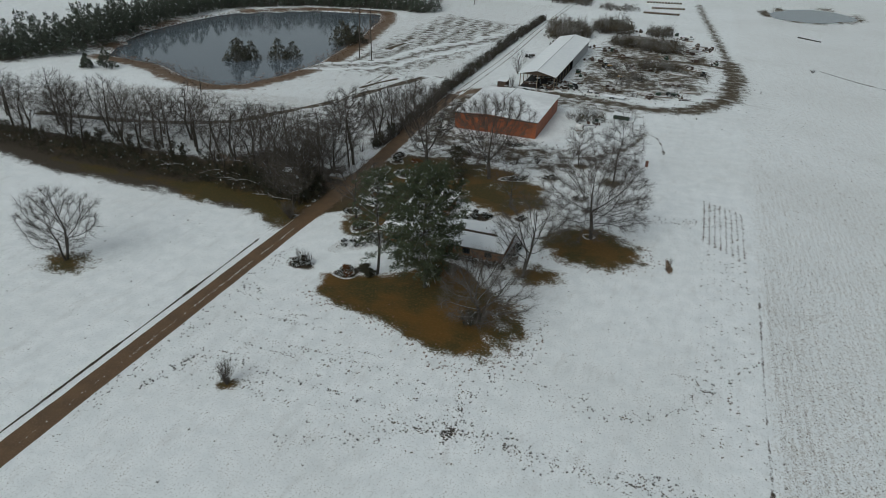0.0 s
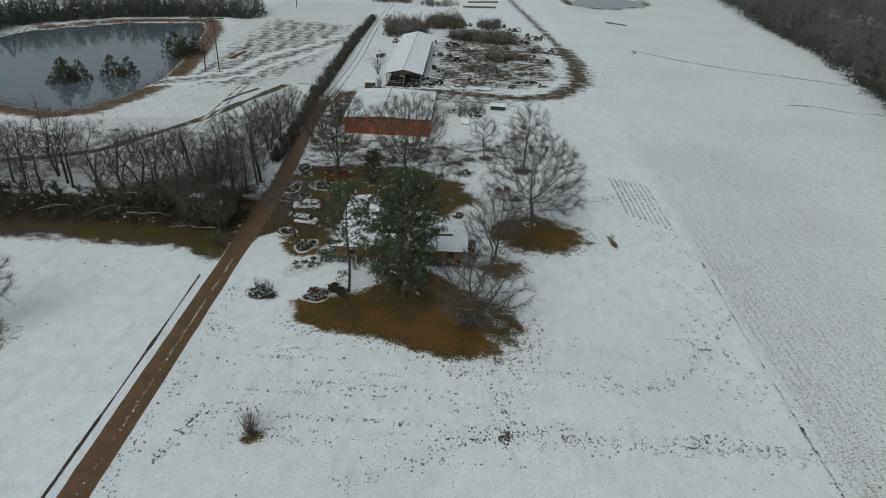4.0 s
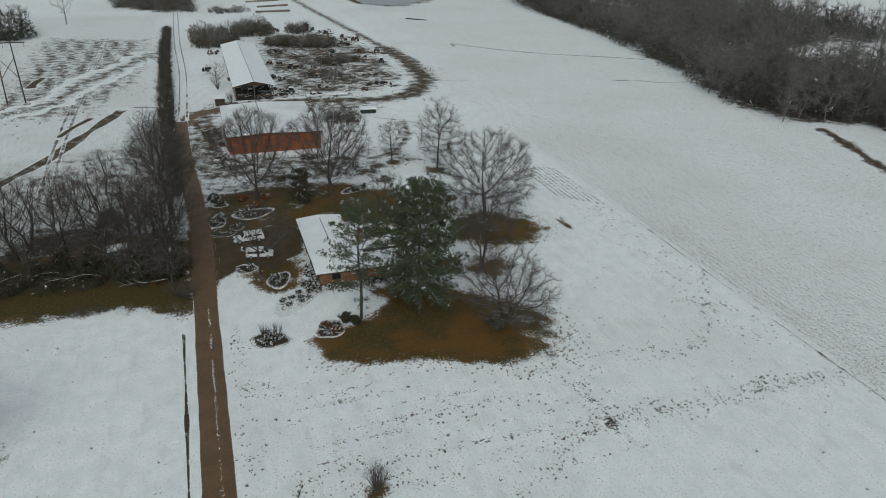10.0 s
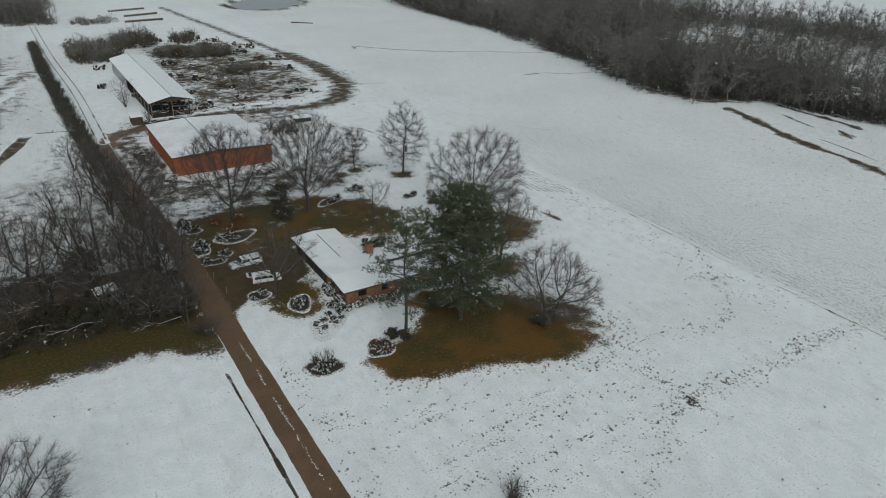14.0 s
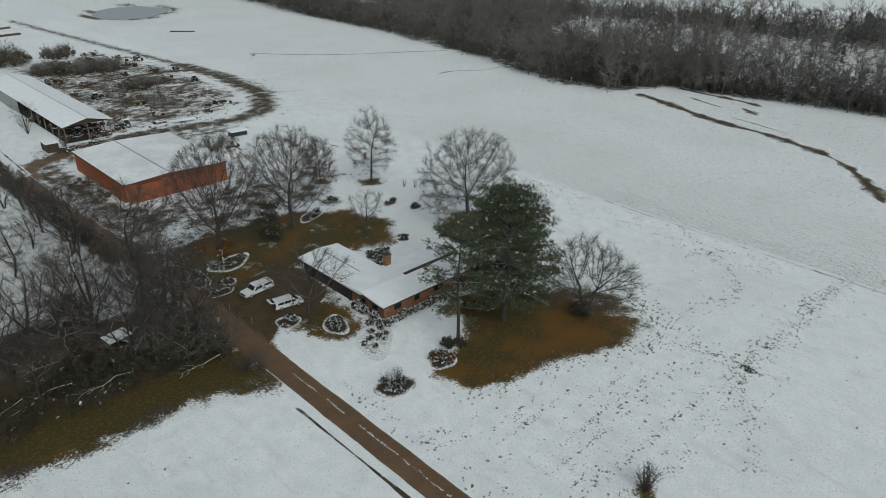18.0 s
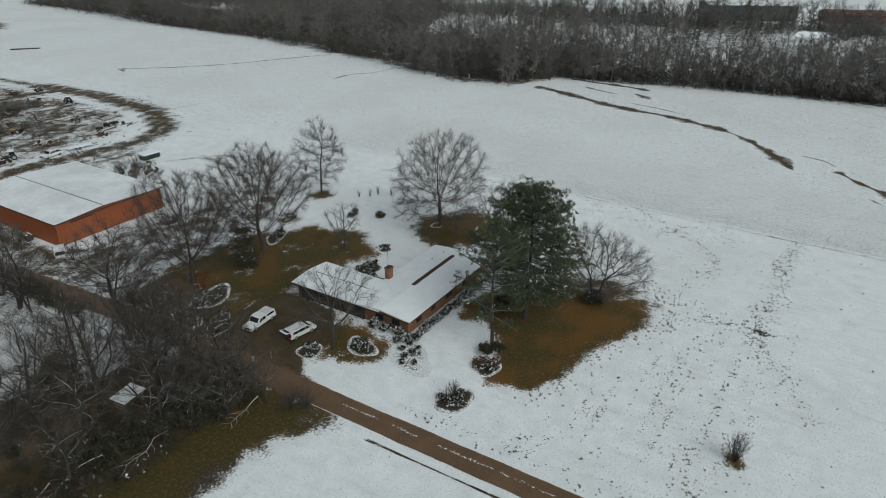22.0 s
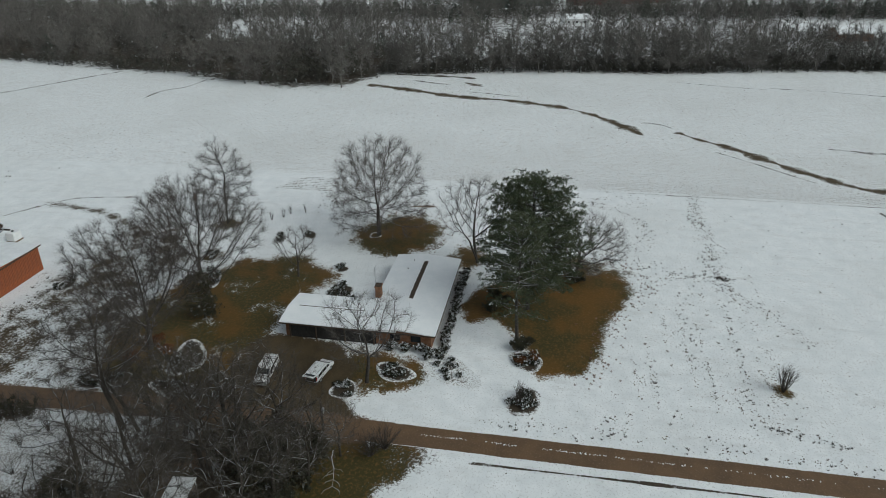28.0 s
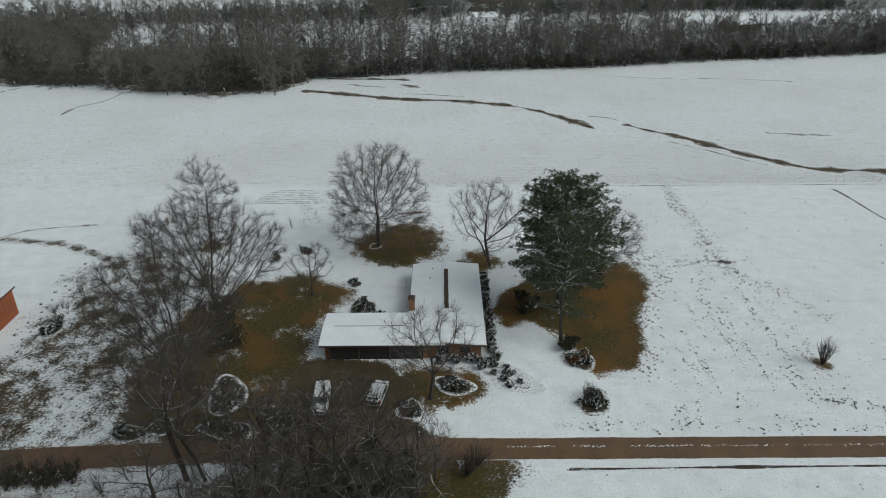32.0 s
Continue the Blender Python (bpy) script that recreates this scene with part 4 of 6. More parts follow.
for x, y in ((-14, 150), (-9, 165), (-20, 140), (-28, 132), (-12, 176), (-40, 128), (-58, 126), (-8.5, 140), (-16, 130)):
    wood_tree(rng.randrange(5), at(x, y, rng.uniform(0, 6.28), rng.uniform(0.45, 0.7)), "bare woodland tree with dark snow-flecked twigs")


def tile(name, protos_arrays, spots, material, label, category, sizes=(0.8, 1.2), seed=1, parent=None):
    """Many plants joined into one mesh."""
    rs = np.random.RandomState(seed)
    vs, fs, o = [], [], 0
    for x, y in spots:
        v, f = protos_arrays[rs.randint(len(protos_arrays))]
        a, s = rs.uniform(0, 6.28), rs.uniform(*sizes)
        c, n = math.cos(a) * s, math.sin(a) * s
        w = np.stack([v[:, 0] * c - v[:, 1] * n + x, v[:, 0] * n + v[:, 1] * c + y, v[:, 2] * s * rs.uniform(0.9, 1.1)], 1)
        vs.append(w)
        fs.append(f + o)
        o += len(v)
    V, F = np.concatenate(vs), np.concatenate(fs)
    me = bpy.data.meshes.new(name)
    me.vertices.add(len(V))
    me.vertices.foreach_set("co", V.astype(np.float32).ravel())
    k = F.shape[1]
    me.loops.add(F.size)
    me.loops.foreach_set("vertex_index", F.astype(np.int32).ravel())
    me.polygons.add(len(F))
    me.polygons.foreach_set("loop_start", np.arange(0, F.size, k, dtype=np.int32))
    me.update(calc_edges=True)
    me.materials.append(material)
    ob = new(name, me)
    ob.parent = parent
    return tagged(ob, label, category, kind="stuff")


def arrays(low, top=None):
    v, f = low.arrays() if isinstance(low, Wood) else (np.array([tuple(p) for p in low.v]), np.array(low.f))
    if top is not None:
        v2, f2 = top.arrays()
        v, f = np.concatenate([v, v2]), np.concatenate([f, f2 + len(v)])
    return v, f


def clump(seed, height, spread, tufts=52):
    """A rounded mass of fine brush."""
    r = random.Random(seed)
    leaf = Leaves()
    for _ in range(tufts):
        a, u, v = r.uniform(0, 6.28), math.sqrt(r.random()), r.uniform(0.03, 1)
        rad = spread * u * math.sqrt(max(0.05, 1 - v * v)) * r.uniform(0.8, 1.15)
        leaf.tuft(Vector((math.cos(a) * rad, math.sin(a) * rad, height * v)), Vector((math.cos(a), math.sin(a), 0.9)), 0.95, 5, 0.095, r, 0.9)
    return leaf


FAR_KINDS = [arrays(*bare_tree(60 + i, 14.0, w, 0.16, f, l, g, 110, 8, 1, 1.1, 0.08, 2.0, 0.075, 3, 0.12, 0.6, 0.8)) for i, (w, f, l, g) in enumerate(((4.8, 0.2, 0.4, "vase"), (5.6, 0.22, 0.35, "vase"), (5.0, 0.12, 0.45, "round"), (4.0, 0.15, 0.5, "oval"), (5.6, 0.12, 0.4, "round")))]
BRUSH_KINDS = [arrays(bush(80 + i, 3.4, 1.9, 15)[0]) for i in range(3)]
LEAFY = [arrays(bush(90 + i, 3.0, 1.8, 12, 9, 0.3)[1]) for i in range(3)]
CEDARS = [arrays(cedar_tree(100 + i, 9.0, 2.6, 11, 9, 0.75, 4, 0.13)[1]) for i in range(3)]
CLUMPS = [arrays(clump(110 + i, h, w)) for i, (h, w) in enumerate(((5.0, 2.8), (6.5, 3.2), (4.0, 3.4)))]


def no_house(x, y):
    return not (272 < x < 342 and -104 < y < -44) and math.hypot(x - 356, y - 64) > 16


BELT = [(205, 138), (217, 90), (227, 20), (242, -55), (251, -120), (266, -120), (256, -55), (241, 20), (231, 90), (222, 140)]


def open_wood(x, y):
    """Dense in the north; south of the corner only a belt at the front, thinning behind."""
    return y > 140 or (x * 12.9898 + y * 7.233) % 1 < (1.0 if x + 0.24 * y < 254 else 0.35)


BACK_FRONT = [(330, 500), (318, 400), (338, 265), (362, 135), (382, 5), (390, -108), (396, -180), (440, -180), (432, -108), (424, 5), (404, 135), (378, 265), (356, 400), (368, 500)]
BACK_KINDS = [arrays(*bare_tree(65 + i, 14.0, w, 0.17, f, l, g, 80, 8, 1, 1.3, 0.08, 2.2, 0.095, 3, 0.12, 0.6, 0.8)) for i, (w, f, l, g) in enumerate(((4.8, 0.2, 0.45, "vase"), (4.2, 0.15, 0.5, "oval"), (5.2, 0.15, 0.45, "round")))]
tile("woodland", FAR_KINDS, scatter(EAST_WOOD, 3.4, 450, 5, lambda x, y: y > -200 and no_house(x, y) and open_wood(x, y)) + scatter(BELT, 2.8, 170, 15), HAZED_TWIG, "dense bare creekside wood beyond the field", "woodland", (0.9, 1.45), 2)
tile("woodland", BACK_KINDS, scatter(BACK_FRONT, 4.6, 400, 6, no_house) + scatter(STRIP_WOOD, 4.6, 130, 61) + scatter(STRIP, 8.0, 70, 62, no_house), HAZED_TWIG, "second belt of bare trees in the distance", "woodland", (0.8, 1.4), 3)
tile("woodland", FAR_KINDS, scatter(NORTH_WOOD, 5.0, 60, 7) + scatter(SHORE_WOOD, 5.0, 60, 17), HAZED_TWIG, "bare wood at the far end of the pasture", "woodland", (0.8, 1.2), 4)
tile("conifers", CEDARS, scatter(POND_WOOD, 4.0, 230, 8), HAZED_CEDAR, "dark evergreen wood beside the pond", "woodland", (0.8, 1.5), 5)
tile("undergrowth", CLUMPS, scatter(POND_WOOD, 4.5, 110, 88) + scatter(NORTH_WOOD, 6.0, 40, 89), HAZED_LEAF, "dark brush under the pondside wood", "undergrowth", (0.5, 1.0), 73)
tile("woodland", FAR_KINDS, [(12, 318), (8, 326), (15, 330), (10, 334), (18, 322), (28, 340), (34, 346), (31, 350), (37, 342), (6, 316)], HAZED_TWIG, "bare trees behind the pole shed", "woodland", (0.45, 0.75), 74)
tile("conifers", CEDARS, scatter(EAST_WOOD, 14.0, 30, 9, lambda x, y: y > -150 and no_house(x, y)) + scatter(BACK_FRONT, 6.0, 190, 10, no_house) + scatter(STRIP, 18.0, 14, 63, no_house) + scatter(STRIP_WOOD, 10.0, 18, 64), HAZED_CEDAR, "scattered cedars among the bare trees", "woodland", (0.7, 1.45), 6)
tile("undergrowth", CLUMPS, scatter(EAST_WOOD, 3.0, 440, 11, lambda x, y: y > -170 and open_wood(x, y)) + scatter(BELT, 2.4, 210, 16) + scatter(STRIP_WOOD, 6.0, 80, 65) + scatter(BACK_FRONT, 6.0, 200, 66, no_house), HAZED_LEAF, "dense leafless undergrowth along the creek", "undergrowth", (0.6, 1.15), 7)
tile("undergrowth", CLUMPS, [(190, 173), (194, 168), (197, 152), (201, 149), (187, 178), (193, 178), (203, 156), (199, 160), (186, 168), (189, 163), (192, 157), (196, 164), (200, 168), (205, 150)], HAZED_LEAF, "tall dark thicket at the wood's corner", "undergrowth", (1.5, 2.0), 71)
tile("undergrowth", CLUMPS, scatter([(178, 170), (192, 222), (206, 300), (216, 440), (222, 440), (212, 300), (198, 222), (184, 172)], 3.2, 90, 67) + scatter([(206, 136), (218, 90), (228, 20), (243, -55), (252, -120), (258, -120), (249, -55), (234, 20), (224, 90), (212, 138)], 2.6, 150, 68), HAZED_LEAF, "dark brush fringe where the wood meets the field", "undergrowth", (0.5, 1.05), 72)
tile("undergrowth", CLUMPS, scatter([(-130, 94), (-67, 91.5), (-50, 91), (-35, 92), (-24, 92), (-14, 92), (-9, 95), (-9, 100), (-35, 102), (-60, 102), (-130, 104)], 2.1, 190, 12), BRUSH, "dense dark brush along the wood's edge", "undergrowth", (0.28, 0.6), 8)
tile("undergrowth", BRUSH_KINDS, scatter(WEST_WOOD, 3.0, 80, 13, lambda x, y: y > 94), DARK_TWIG, "leafless saplings under the west wood", "undergrowth", (0.35, 1.1), 9)
tile("undergrowth", BRUSH_KINDS, scatter([(-6.5, 132), (-2.8, 132), (-5, 200), (-6.8, 288), (-7, 361), (-11.5, 361), (-11.5, 288), (-10, 200)], 1.3, 330, 34), DARK_TWIG, "overgrown leafless hedge along the farm track", "hedge", (0.6, 1.2), 30)
tile("undergrowth", LEAFY, scatter([(-6, 132), (-3.2, 132), (-5.6, 200), (-7.4, 288), (-7.6, 361), (-11, 361), (-11, 288), (-9.4, 200)], 2.4, 110, 14), BRUSH, "overgrown dark hedge along the farm track", "hedge", (0.6, 1.2), 10)
tile("undergrowth", LEAFY, scatter([(-80, 97), (-5, 92), (-5, 107), (-80, 112)], 2.6, 90, 41), BRUSH, "dark evergreen thicket under the west wood", "undergrowth", (0.5, 0.9), 31)
for i, (x, y, h, w) in enumerate(((-5.4, 97.2, 6.5, 3.2), (-8.6, 97.6, 6.2, 3.4), (-7.2, 101.2, 6.0, 3.2), (-9.6, 94.4, 4.4, 2.8), (-5.8, 93.8, 4.6, 2.8), (-12.6, 97.4, 4.8, 3.2), (-19, 98, 4.5, 3.2), (-23.5, 100, 4.2, 3.0), (-17, 118.5, 4.2, 3.0))):
    lo, lf = cedar_tree(540 + i, h, w, 15, 13)
    t = thing("cedar_tree", at(x, y), "dark cedar at the edge of the wood", "tree")
    mesh_object("trunk", lo.v, lo.f, DARK_BARK, t)
    mesh_object("crown", lf.v, lf.f, BRUSH, t)

# cypresses standing in the pond, and fallen snow-lined limbs at the wood's edge
lo, lf = cedar_tree(560, 6.4, 3.4, 12, 12, 0.6, 7)
island = None
for i, (x, y, k) in enumerate(((-97, 203, 1.0), (-93, 207, 0.85), (-99, 209, 0.8), (-84, 213, 0.95), (-80, 217, 0.8), (-72, 249, 1.0), (-77, 254, 1.1), (-69, 255, 0.9), (-74, 260, 0.8))):
    m = at(x, y, i * 1.3, k * 1.35, -1.0)
    if island is None:
        island = thing("cypress_tree", m, "dark evergreen standing in the pond", "tree", "evergreens in the pond")
        mesh_object("trunk", lo.v, lo.f, DARK_BARK, island)
        mesh_object("crown", lf.v, lf.f, BRUSH, island)
    else:
        copy_thing_sized(island, m)
LIMB = plain("snow_lined_limb", (0.10, 0.085, 0.07), (0.2, 0.18, 0.16), 0.9, scale=1.5, snow=0.6)
for i, (x, y, a, n) in enumerate(((-6, 90.5, 3.3, 7.0), (-8.5, 94, 2.5, 6.5), (-17, 95, 3.5, 8.0), (-24, 98, 2.7, 7.0), (-30, 99, 3.6, 6.0), (-9, 103, 3.9, 6.0), (-14, 104, 0.5, 6.5), (-22, 104, 3.0, 6.5), (-38, 97, 3.0, 6.5), (-46, 101, 2.8, 6.0), (-5, 94, 2.0, 5.0), (-12, 97.5, 3.1, 7.5))):
    r = random.Random(580 + i)
    w = Wood()
    p, d = Vector((0, 0, 1.6)), Vector((1, 0, 0.12))
    pts = [p]
    for k in range(6):
        d = (d + Vector((0, r.uniform(-0.35, 0.35), r.uniform(-0.25, 0.18)))).normalized()
        pts.append(pts[-1] + d * n / 6)
        if k > 1:
            for s in (-1, 1):
                e = (d + Vector((0, s * r.uniform(0.6, 1.2), r.uniform(-0.1, 0.4)))).normalized()
                q = pts[-1] + e * n * 0.16
                w.tube([pts[-1], q, q + (e + Vector((0.3, -s * 0.4, 0))).normalized() * n * 0.12], [0.04, 0.028, 0.01], 4)
    w.tube([Vector((-0.6, 0, -0.1))] + pts, [0.08] + [0.07 - 0.009 * k for k in range(7)], 5)
    tagged(mesh_object("broken_limb", w.v, w.f, LIMB), "broken bare limb lined with snow", "branch", "broken limbs").matrix_basis = at(x, y, a)


# ---- buildings ----
def gable_roof(x0, x1, y0, y1, eave, rise, axis, over, thick, ridge=0.5):
    """A low roof slab with its ridge along axis; ridge: where it lies across the span."""
    x0, x1, y0, y1 = x0 - over, x1 + over, y0 - over, y1 + over
    bm = bmesh.new()
    a0, a1 = (x0, x1) if axis == "y" else (y0, y1)
    am = a0 + (a1 - a0) * ridge
    prof = [(a0, eave), (am, eave + rise), (a1, eave), (a1, eave + thick), (am, eave + rise + thick), (a0, eave + thick)]
    ends = (y0, y1) if axis == "y" else (x0, x1)
    rows = [[bm.verts.new((a, e, b) if axis == "y" else (e, a, b)) for a, b in prof] for e in ends]
    for r in rows:
        bm.faces.new((r[0], r[1], r[4], r[5]))
        bm.faces.new((r[1], r[2], r[3], r[4]))
    for i in range(6):
        bm.faces.new((rows[0][i - 1], rows[0][i], rows[1][i], rows[1][i - 1]))
    bmesh.ops.recalc_face_normals(bm, faces=bm.faces[:])
    return bm


def gable_wall(x0, x1, y0, y1, eave, rise, axis, ridge=0.5):
    """Solid walls up to a low gable."""
    a0, a1 = (x0, x1) if axis == "y" else (y0, y1)
    am = a0 + (a1 - a0) * ridge
    prof = [(a0, 0), (a1, 0), (a1, eave), (am, eave + rise), (a0, eave)]
    bm = bmesh.new()
    ends = (y0, y1) if axis == "y" else (x0, x1)
    rows = [[bm.verts.new((a, e, b) if axis == "y" else (e, a, b)) for a, b in prof] for e in ends]
    bm.faces.new(rows[0])
    bm.faces.new(rows[1][::-1])
    for i in range(5):
        bm.faces.new((rows[0][i - 1], rows[0][i], rows[1][i], rows[1][i - 1]))
    bmesh.ops.recalc_face_normals(bm, faces=bm.faces[:])
    return bm


def window(parent, wall, u, z0, w, h, facing):
    """A framed pane set on a wall plane. facing: the side on which it looks out (w, s, e, n)."""
    f = part("window", bmesh.new(), TRIM, parent)
    bm, pane = bmesh.new(), bmesh.new()
    s = -1 if facing in "ws" else 1
    for b, d, m in ((bm, 0.06, 0.0), (pane, 0.075, 0.09)):
        lo, hi = sorted((wall - s * 0.02, wall + s * d))
        if facing in "we":
            box(b, lo, hi, u + m, u + w - m, z0 + m, z0 + h - m)
        else:
            box(b, u + m, u + w - m, lo, hi, z0 + m, z0 + h - m)
    bm.to_mesh(f.data)
    bm.free()
    part("pane", pane, GLASS, f)
    return f


house = thing("house", at(0, 0), "low L-shaped brown brick house with snowy roof", "house")
part("wall", gable_wall(19.4, 43.7, 83.4, 93.6, 2.6, 0.5, "x"), BRICK, house)
part("wall", gable_wall(19.42, 27.0, 93.2, 106.5, 2.6, 0.42, "y"), BRICK, house)
part("roof", gable_roof(19.4, 43.7, 83.4, 93.6, 2.62, 0.52, "x", 0.75, 0.2), ROOF_SNOW, house, "low roof under smooth snow")
part("roof", gable_roof(19.42, 27.0, 89.5, 106.5, 2.64, 0.44, "y", 0.76, 0.2), ROOF_SNOW, house, "low roof under smooth snow")
for d in ((18.62, 18.68, 82.7, 107.2, 2.5, 2.74), (18.7, 44.4, 82.6, 82.66, 2.5, 2.74), (44.42, 44.48, 82.7, 94.3, 2.5, 2.74), (18.7, 27.7, 107.24, 107.3, 2.5, 2.74), (27.74, 27.8, 94.4, 107.2, 2.5, 2.74), (27.8, 44.4, 94.33, 94.39, 2.5, 2.74)):
    part("fascia", boxes(d), TRIM, house)
# near-black panel on the solid wall, painting the shade inside the carport
part("carport_shade", boxes((19.2, 19.38, 92.0, 105.8, 0.05, 2.5)), DARK, house, "dark panel painted as the carport's shade")
for y in (92.2, 96.8, 101.4, 105.6):
    part("post", boxes((19.0, 19.18, y, y + 0.18, 0, 2.62)), TRIM, house)
for u, w in ((21.5, 1.6), (26.0, 1.2), (30.5, 2.2), (36.0, 1.6), (40.5, 1.4)):
    window(house, 83.4, u, 0.95, w, 1.2, "s")
for u, w in ((85.0, 1.6), (88.2, 1.6)):
    window(house, 19.4, u, 0.95, w, 1.2, "w")
window(house, 43.7, 86.5, 0.95, 1.8, 1.2, "e")
chimney = part("chimney", boxes((28.3, 29.5, 93.5, 94.4, 0, 4.9), (28.2, 29.6, 93.4, 94.5, 4.7, 4.85)), BRICK, house)
part("cap", boxes((28.25, 29.55, 93.45, 94.45, 4.9, 4.98)), TRIM, chimney, "dark sooty chimney cap")
ant = bmesh.new()
cylinder(ant, (29.7, 94.7, 2.6), (29.7, 94.7, 7.6), 0.03, n=6)
for k, (z, l) in enumerate(((7.5, 1.1), (7.2, 0.8), (6.9, 0.9))):
    cylinder(ant, (29.7 - l, 94.7, z), (29.7 + l, 94.7, z), 0.015, n=5)
part("antenna", ant, STEEL, house, "thin television aerial mast")
vent = bmesh.new()
rv = random.Random(4)
for i in range(22):
    x = 28.2 + i * 0.6
    box(vent, x, x + 0.62, 88.15 + rv.uniform(-0.08, 0), 88.75 + rv.uniform(0, 0.12), 3.2, 3.42)
part("ridge_vent", vent, TRIM, house, "dark bare strip along the ridge")
part("ridge_vent", boxes((23.15, 23.27, 94.5, 105.5, 3.2, 3.31)), TRIM, house, "thin dark ridge line")
for x, y in ((38.5, 91.2), (41.8, 90.8), (24.6, 98.0)):
    v = bmesh.new()
    cylinder(v, (x, y, 2.7), (x, y, 3.35), 0.08, n=8)
    part("vent_pipe", v, TRIM, house)

barn = thing("barn", at(0, 0), "large red steel barn with snow-covered roof", "barn")
part("wall", gable_wall(8.55, 32.95, 159.55, 190.95, 4.75, 0.62, "y", 0.42), RED_METAL, barn)
part("roof", gable_roof(8.5, 33, 159.5, 191, 4.8, 0.65, "y", 0.35, 0.16, 0.42), BARN_ROOF, barn, "low steel roof under snow with bare streaks")
part("ridge_cap", boxes((18.6, 18.95, 159.2, 191.3, 5.6, 5.64)), STEEL, barn, "bare grey ridge flashing")
sheet = boxes((0.01, 0.96, -0.03, 0.0, 0.05, 4.72), (0.0, 0.05, -0.055, 0.0, 0.05, 4.72), (0.3, 0.34, -0.05, 0.0, 0.05, 4.72), (0.62, 0.66, -0.05, 0.0, 0.05, 4.72))
first = part("siding_sheet", sheet, RED_METAL, barn)
first.matrix_basis = Matrix.Translation((8.55, 159.53, 0))
for i in range(1, 25):
    ob = new("siding_sheet", first.data)
    ob.parent, ob.matrix_basis = barn, Matrix.Translation((8.55 + i * 0.976, 159.53, 0))
for i in range(32):
    ob = new("siding_sheet", first.data)
    ob.parent, ob.matrix_basis = barn, Matrix.Translation((8.53, 190.9 - i * 0.98, 0)) @ Matrix.Rotation(-math.pi / 2, 4, "Z")
door = part("barn_door", boxes((12.0, 16.0, 159.38, 159.46, 0.1, 4.2)), RED_METAL, barn, "faded sliding door panel")
part("door_rail", boxes((11.5, 16.5, 159.3, 159.45, 4.2, 4.32)), DARK, door)
for d in ((8.1, 8.16, 159.1, 191.4, 4.72, 4.96), (8.15, 33.35, 159.08, 159.14, 4.72, 4.95)):
    part("gutter", boxes(d), TRIM, barn)

shed = thing("pole_shed", at(0, 0), "long open-fronted pole shed with snowy gable roof", "shed")
part("roof", gable_roof(14, 26.8, 215, 290.5, 4.8, 1.6, "y", 0.55, 0.18), ROOF_SNOW, shed, "long gable roof under smooth snow")
part("ridge_cap", boxes((20.3, 20.5, 214.5, 291, 6.57, 6.62)), STEEL, shed)
part("wall", boxes((14.0, 14.12, 258, 290, 0, 4.75)), STEEL, shed, "dull grey side cladding")
part("wall", boxes((26.68, 26.8, 252, 290, 0, 4.75)), STEEL, shed, "dull grey side cladding")
part("wall", gable_wall(14.1, 26.7, 289.8, 290.2, 4.75, 1.5, "y"), STEEL, shed)
# the shade beneath the roof is put into this sheet's near-black colour
part("floor_shade", boxes((14.2, 26.6, 215.5, 289.7, 0.02, 0.06)), DARK, shed, "floor sheet blackened as shade under the roof")
part("gable_board", prism([(14.0, 4.75), (26.8, 4.75), (20.4, 6.35)], 215.3, 215.4), TRIM, shed)
post = boxes((-0.12, 0.12, -0.12, 0.12, 0, 4.8))
first = part("post", post, WOOD, shed)
first.matrix_basis = Matrix.Translation((14.2, 215.6, 0))
for x, y in [(x, y) for y in (215.6, 221, 227, 233, 239, 245) for x in (14.2, 26.6)][1:] + [(20.4, 215.6)]:
    ob = new("post", first.data)
    ob.parent, ob.matrix_basis = shed, Matrix.Translation((x, y, 0))

hut = thing("tool_shed", at(0, 0), "small red-brown plank shed with snowy roof", "shed")
part("wall", boxes((7.4, 10.4, 209.8, 214.6, 0, 2.5)), RUST, hut)
part("roof", boxes((7.1, 10.7, 209.4, 215.0, 2.5, 2.68)), ROOF_SNOW, hut)
part("door", boxes((8.3, 9.4, 209.72, 209.78, 0.05, 2.1)), TRIM, hut)
hut = thing("animal_shelter", at(-15, 105.6, 0.1), "little weathered hut with a snowy tin roof", "hut")
part("wall", boxes((-1.5, -1.4, -1.1, 1.1, 0, 1.6), (1.4, 1.5, -1.1, 1.1, 0, 1.6), (-1.4, 1.4, 1.0, 1.1, 0, 1.6)), WOOD, hut)
part("roof", prism([(-1.8, 1.55), (1.8, 1.75), (1.8, 1.85), (-1.8, 1.65)], -1.4, 1.4), ROOF_SNOW, hut)
hut = thing("woodpile", at(-4.4, 109.6, 0.08), "stacked lumber under snowy tin sheets", "woodpile")
for i in range(7):
    part("board", boxes((-1.7, 1.7, -0.95 + i * 0.27, -0.72 + i * 0.27, 0.0, 0.55)), WOOD, hut)
part("cover", boxes((-1.9, 1.9, -1.1, 1.1, 0.55, 0.62)), STONE, hut, "snow-dusted ribbed tin sheet")


def far_building(name, x, y, turn, w, d, h, rise, wall, roof, label, windows=0):
    b = thing(name, at(x, y, turn), label, "building")
    part("wall", gable_wall(-w / 2, w / 2, -d / 2, d / 2, h, rise, "x"), wall, b)
    part("roof", gable_roof(-w / 2, w / 2, -d / 2, d / 2, h, rise, "x", 0.5, 0.25), roof, b)
    for i in range(windows):
        u = -w / 2 + (i + 0.5) * w / windows
        window(b, -d / 2, u - 0.6, 1.0, 1.2, 1.2, "s")
    return b


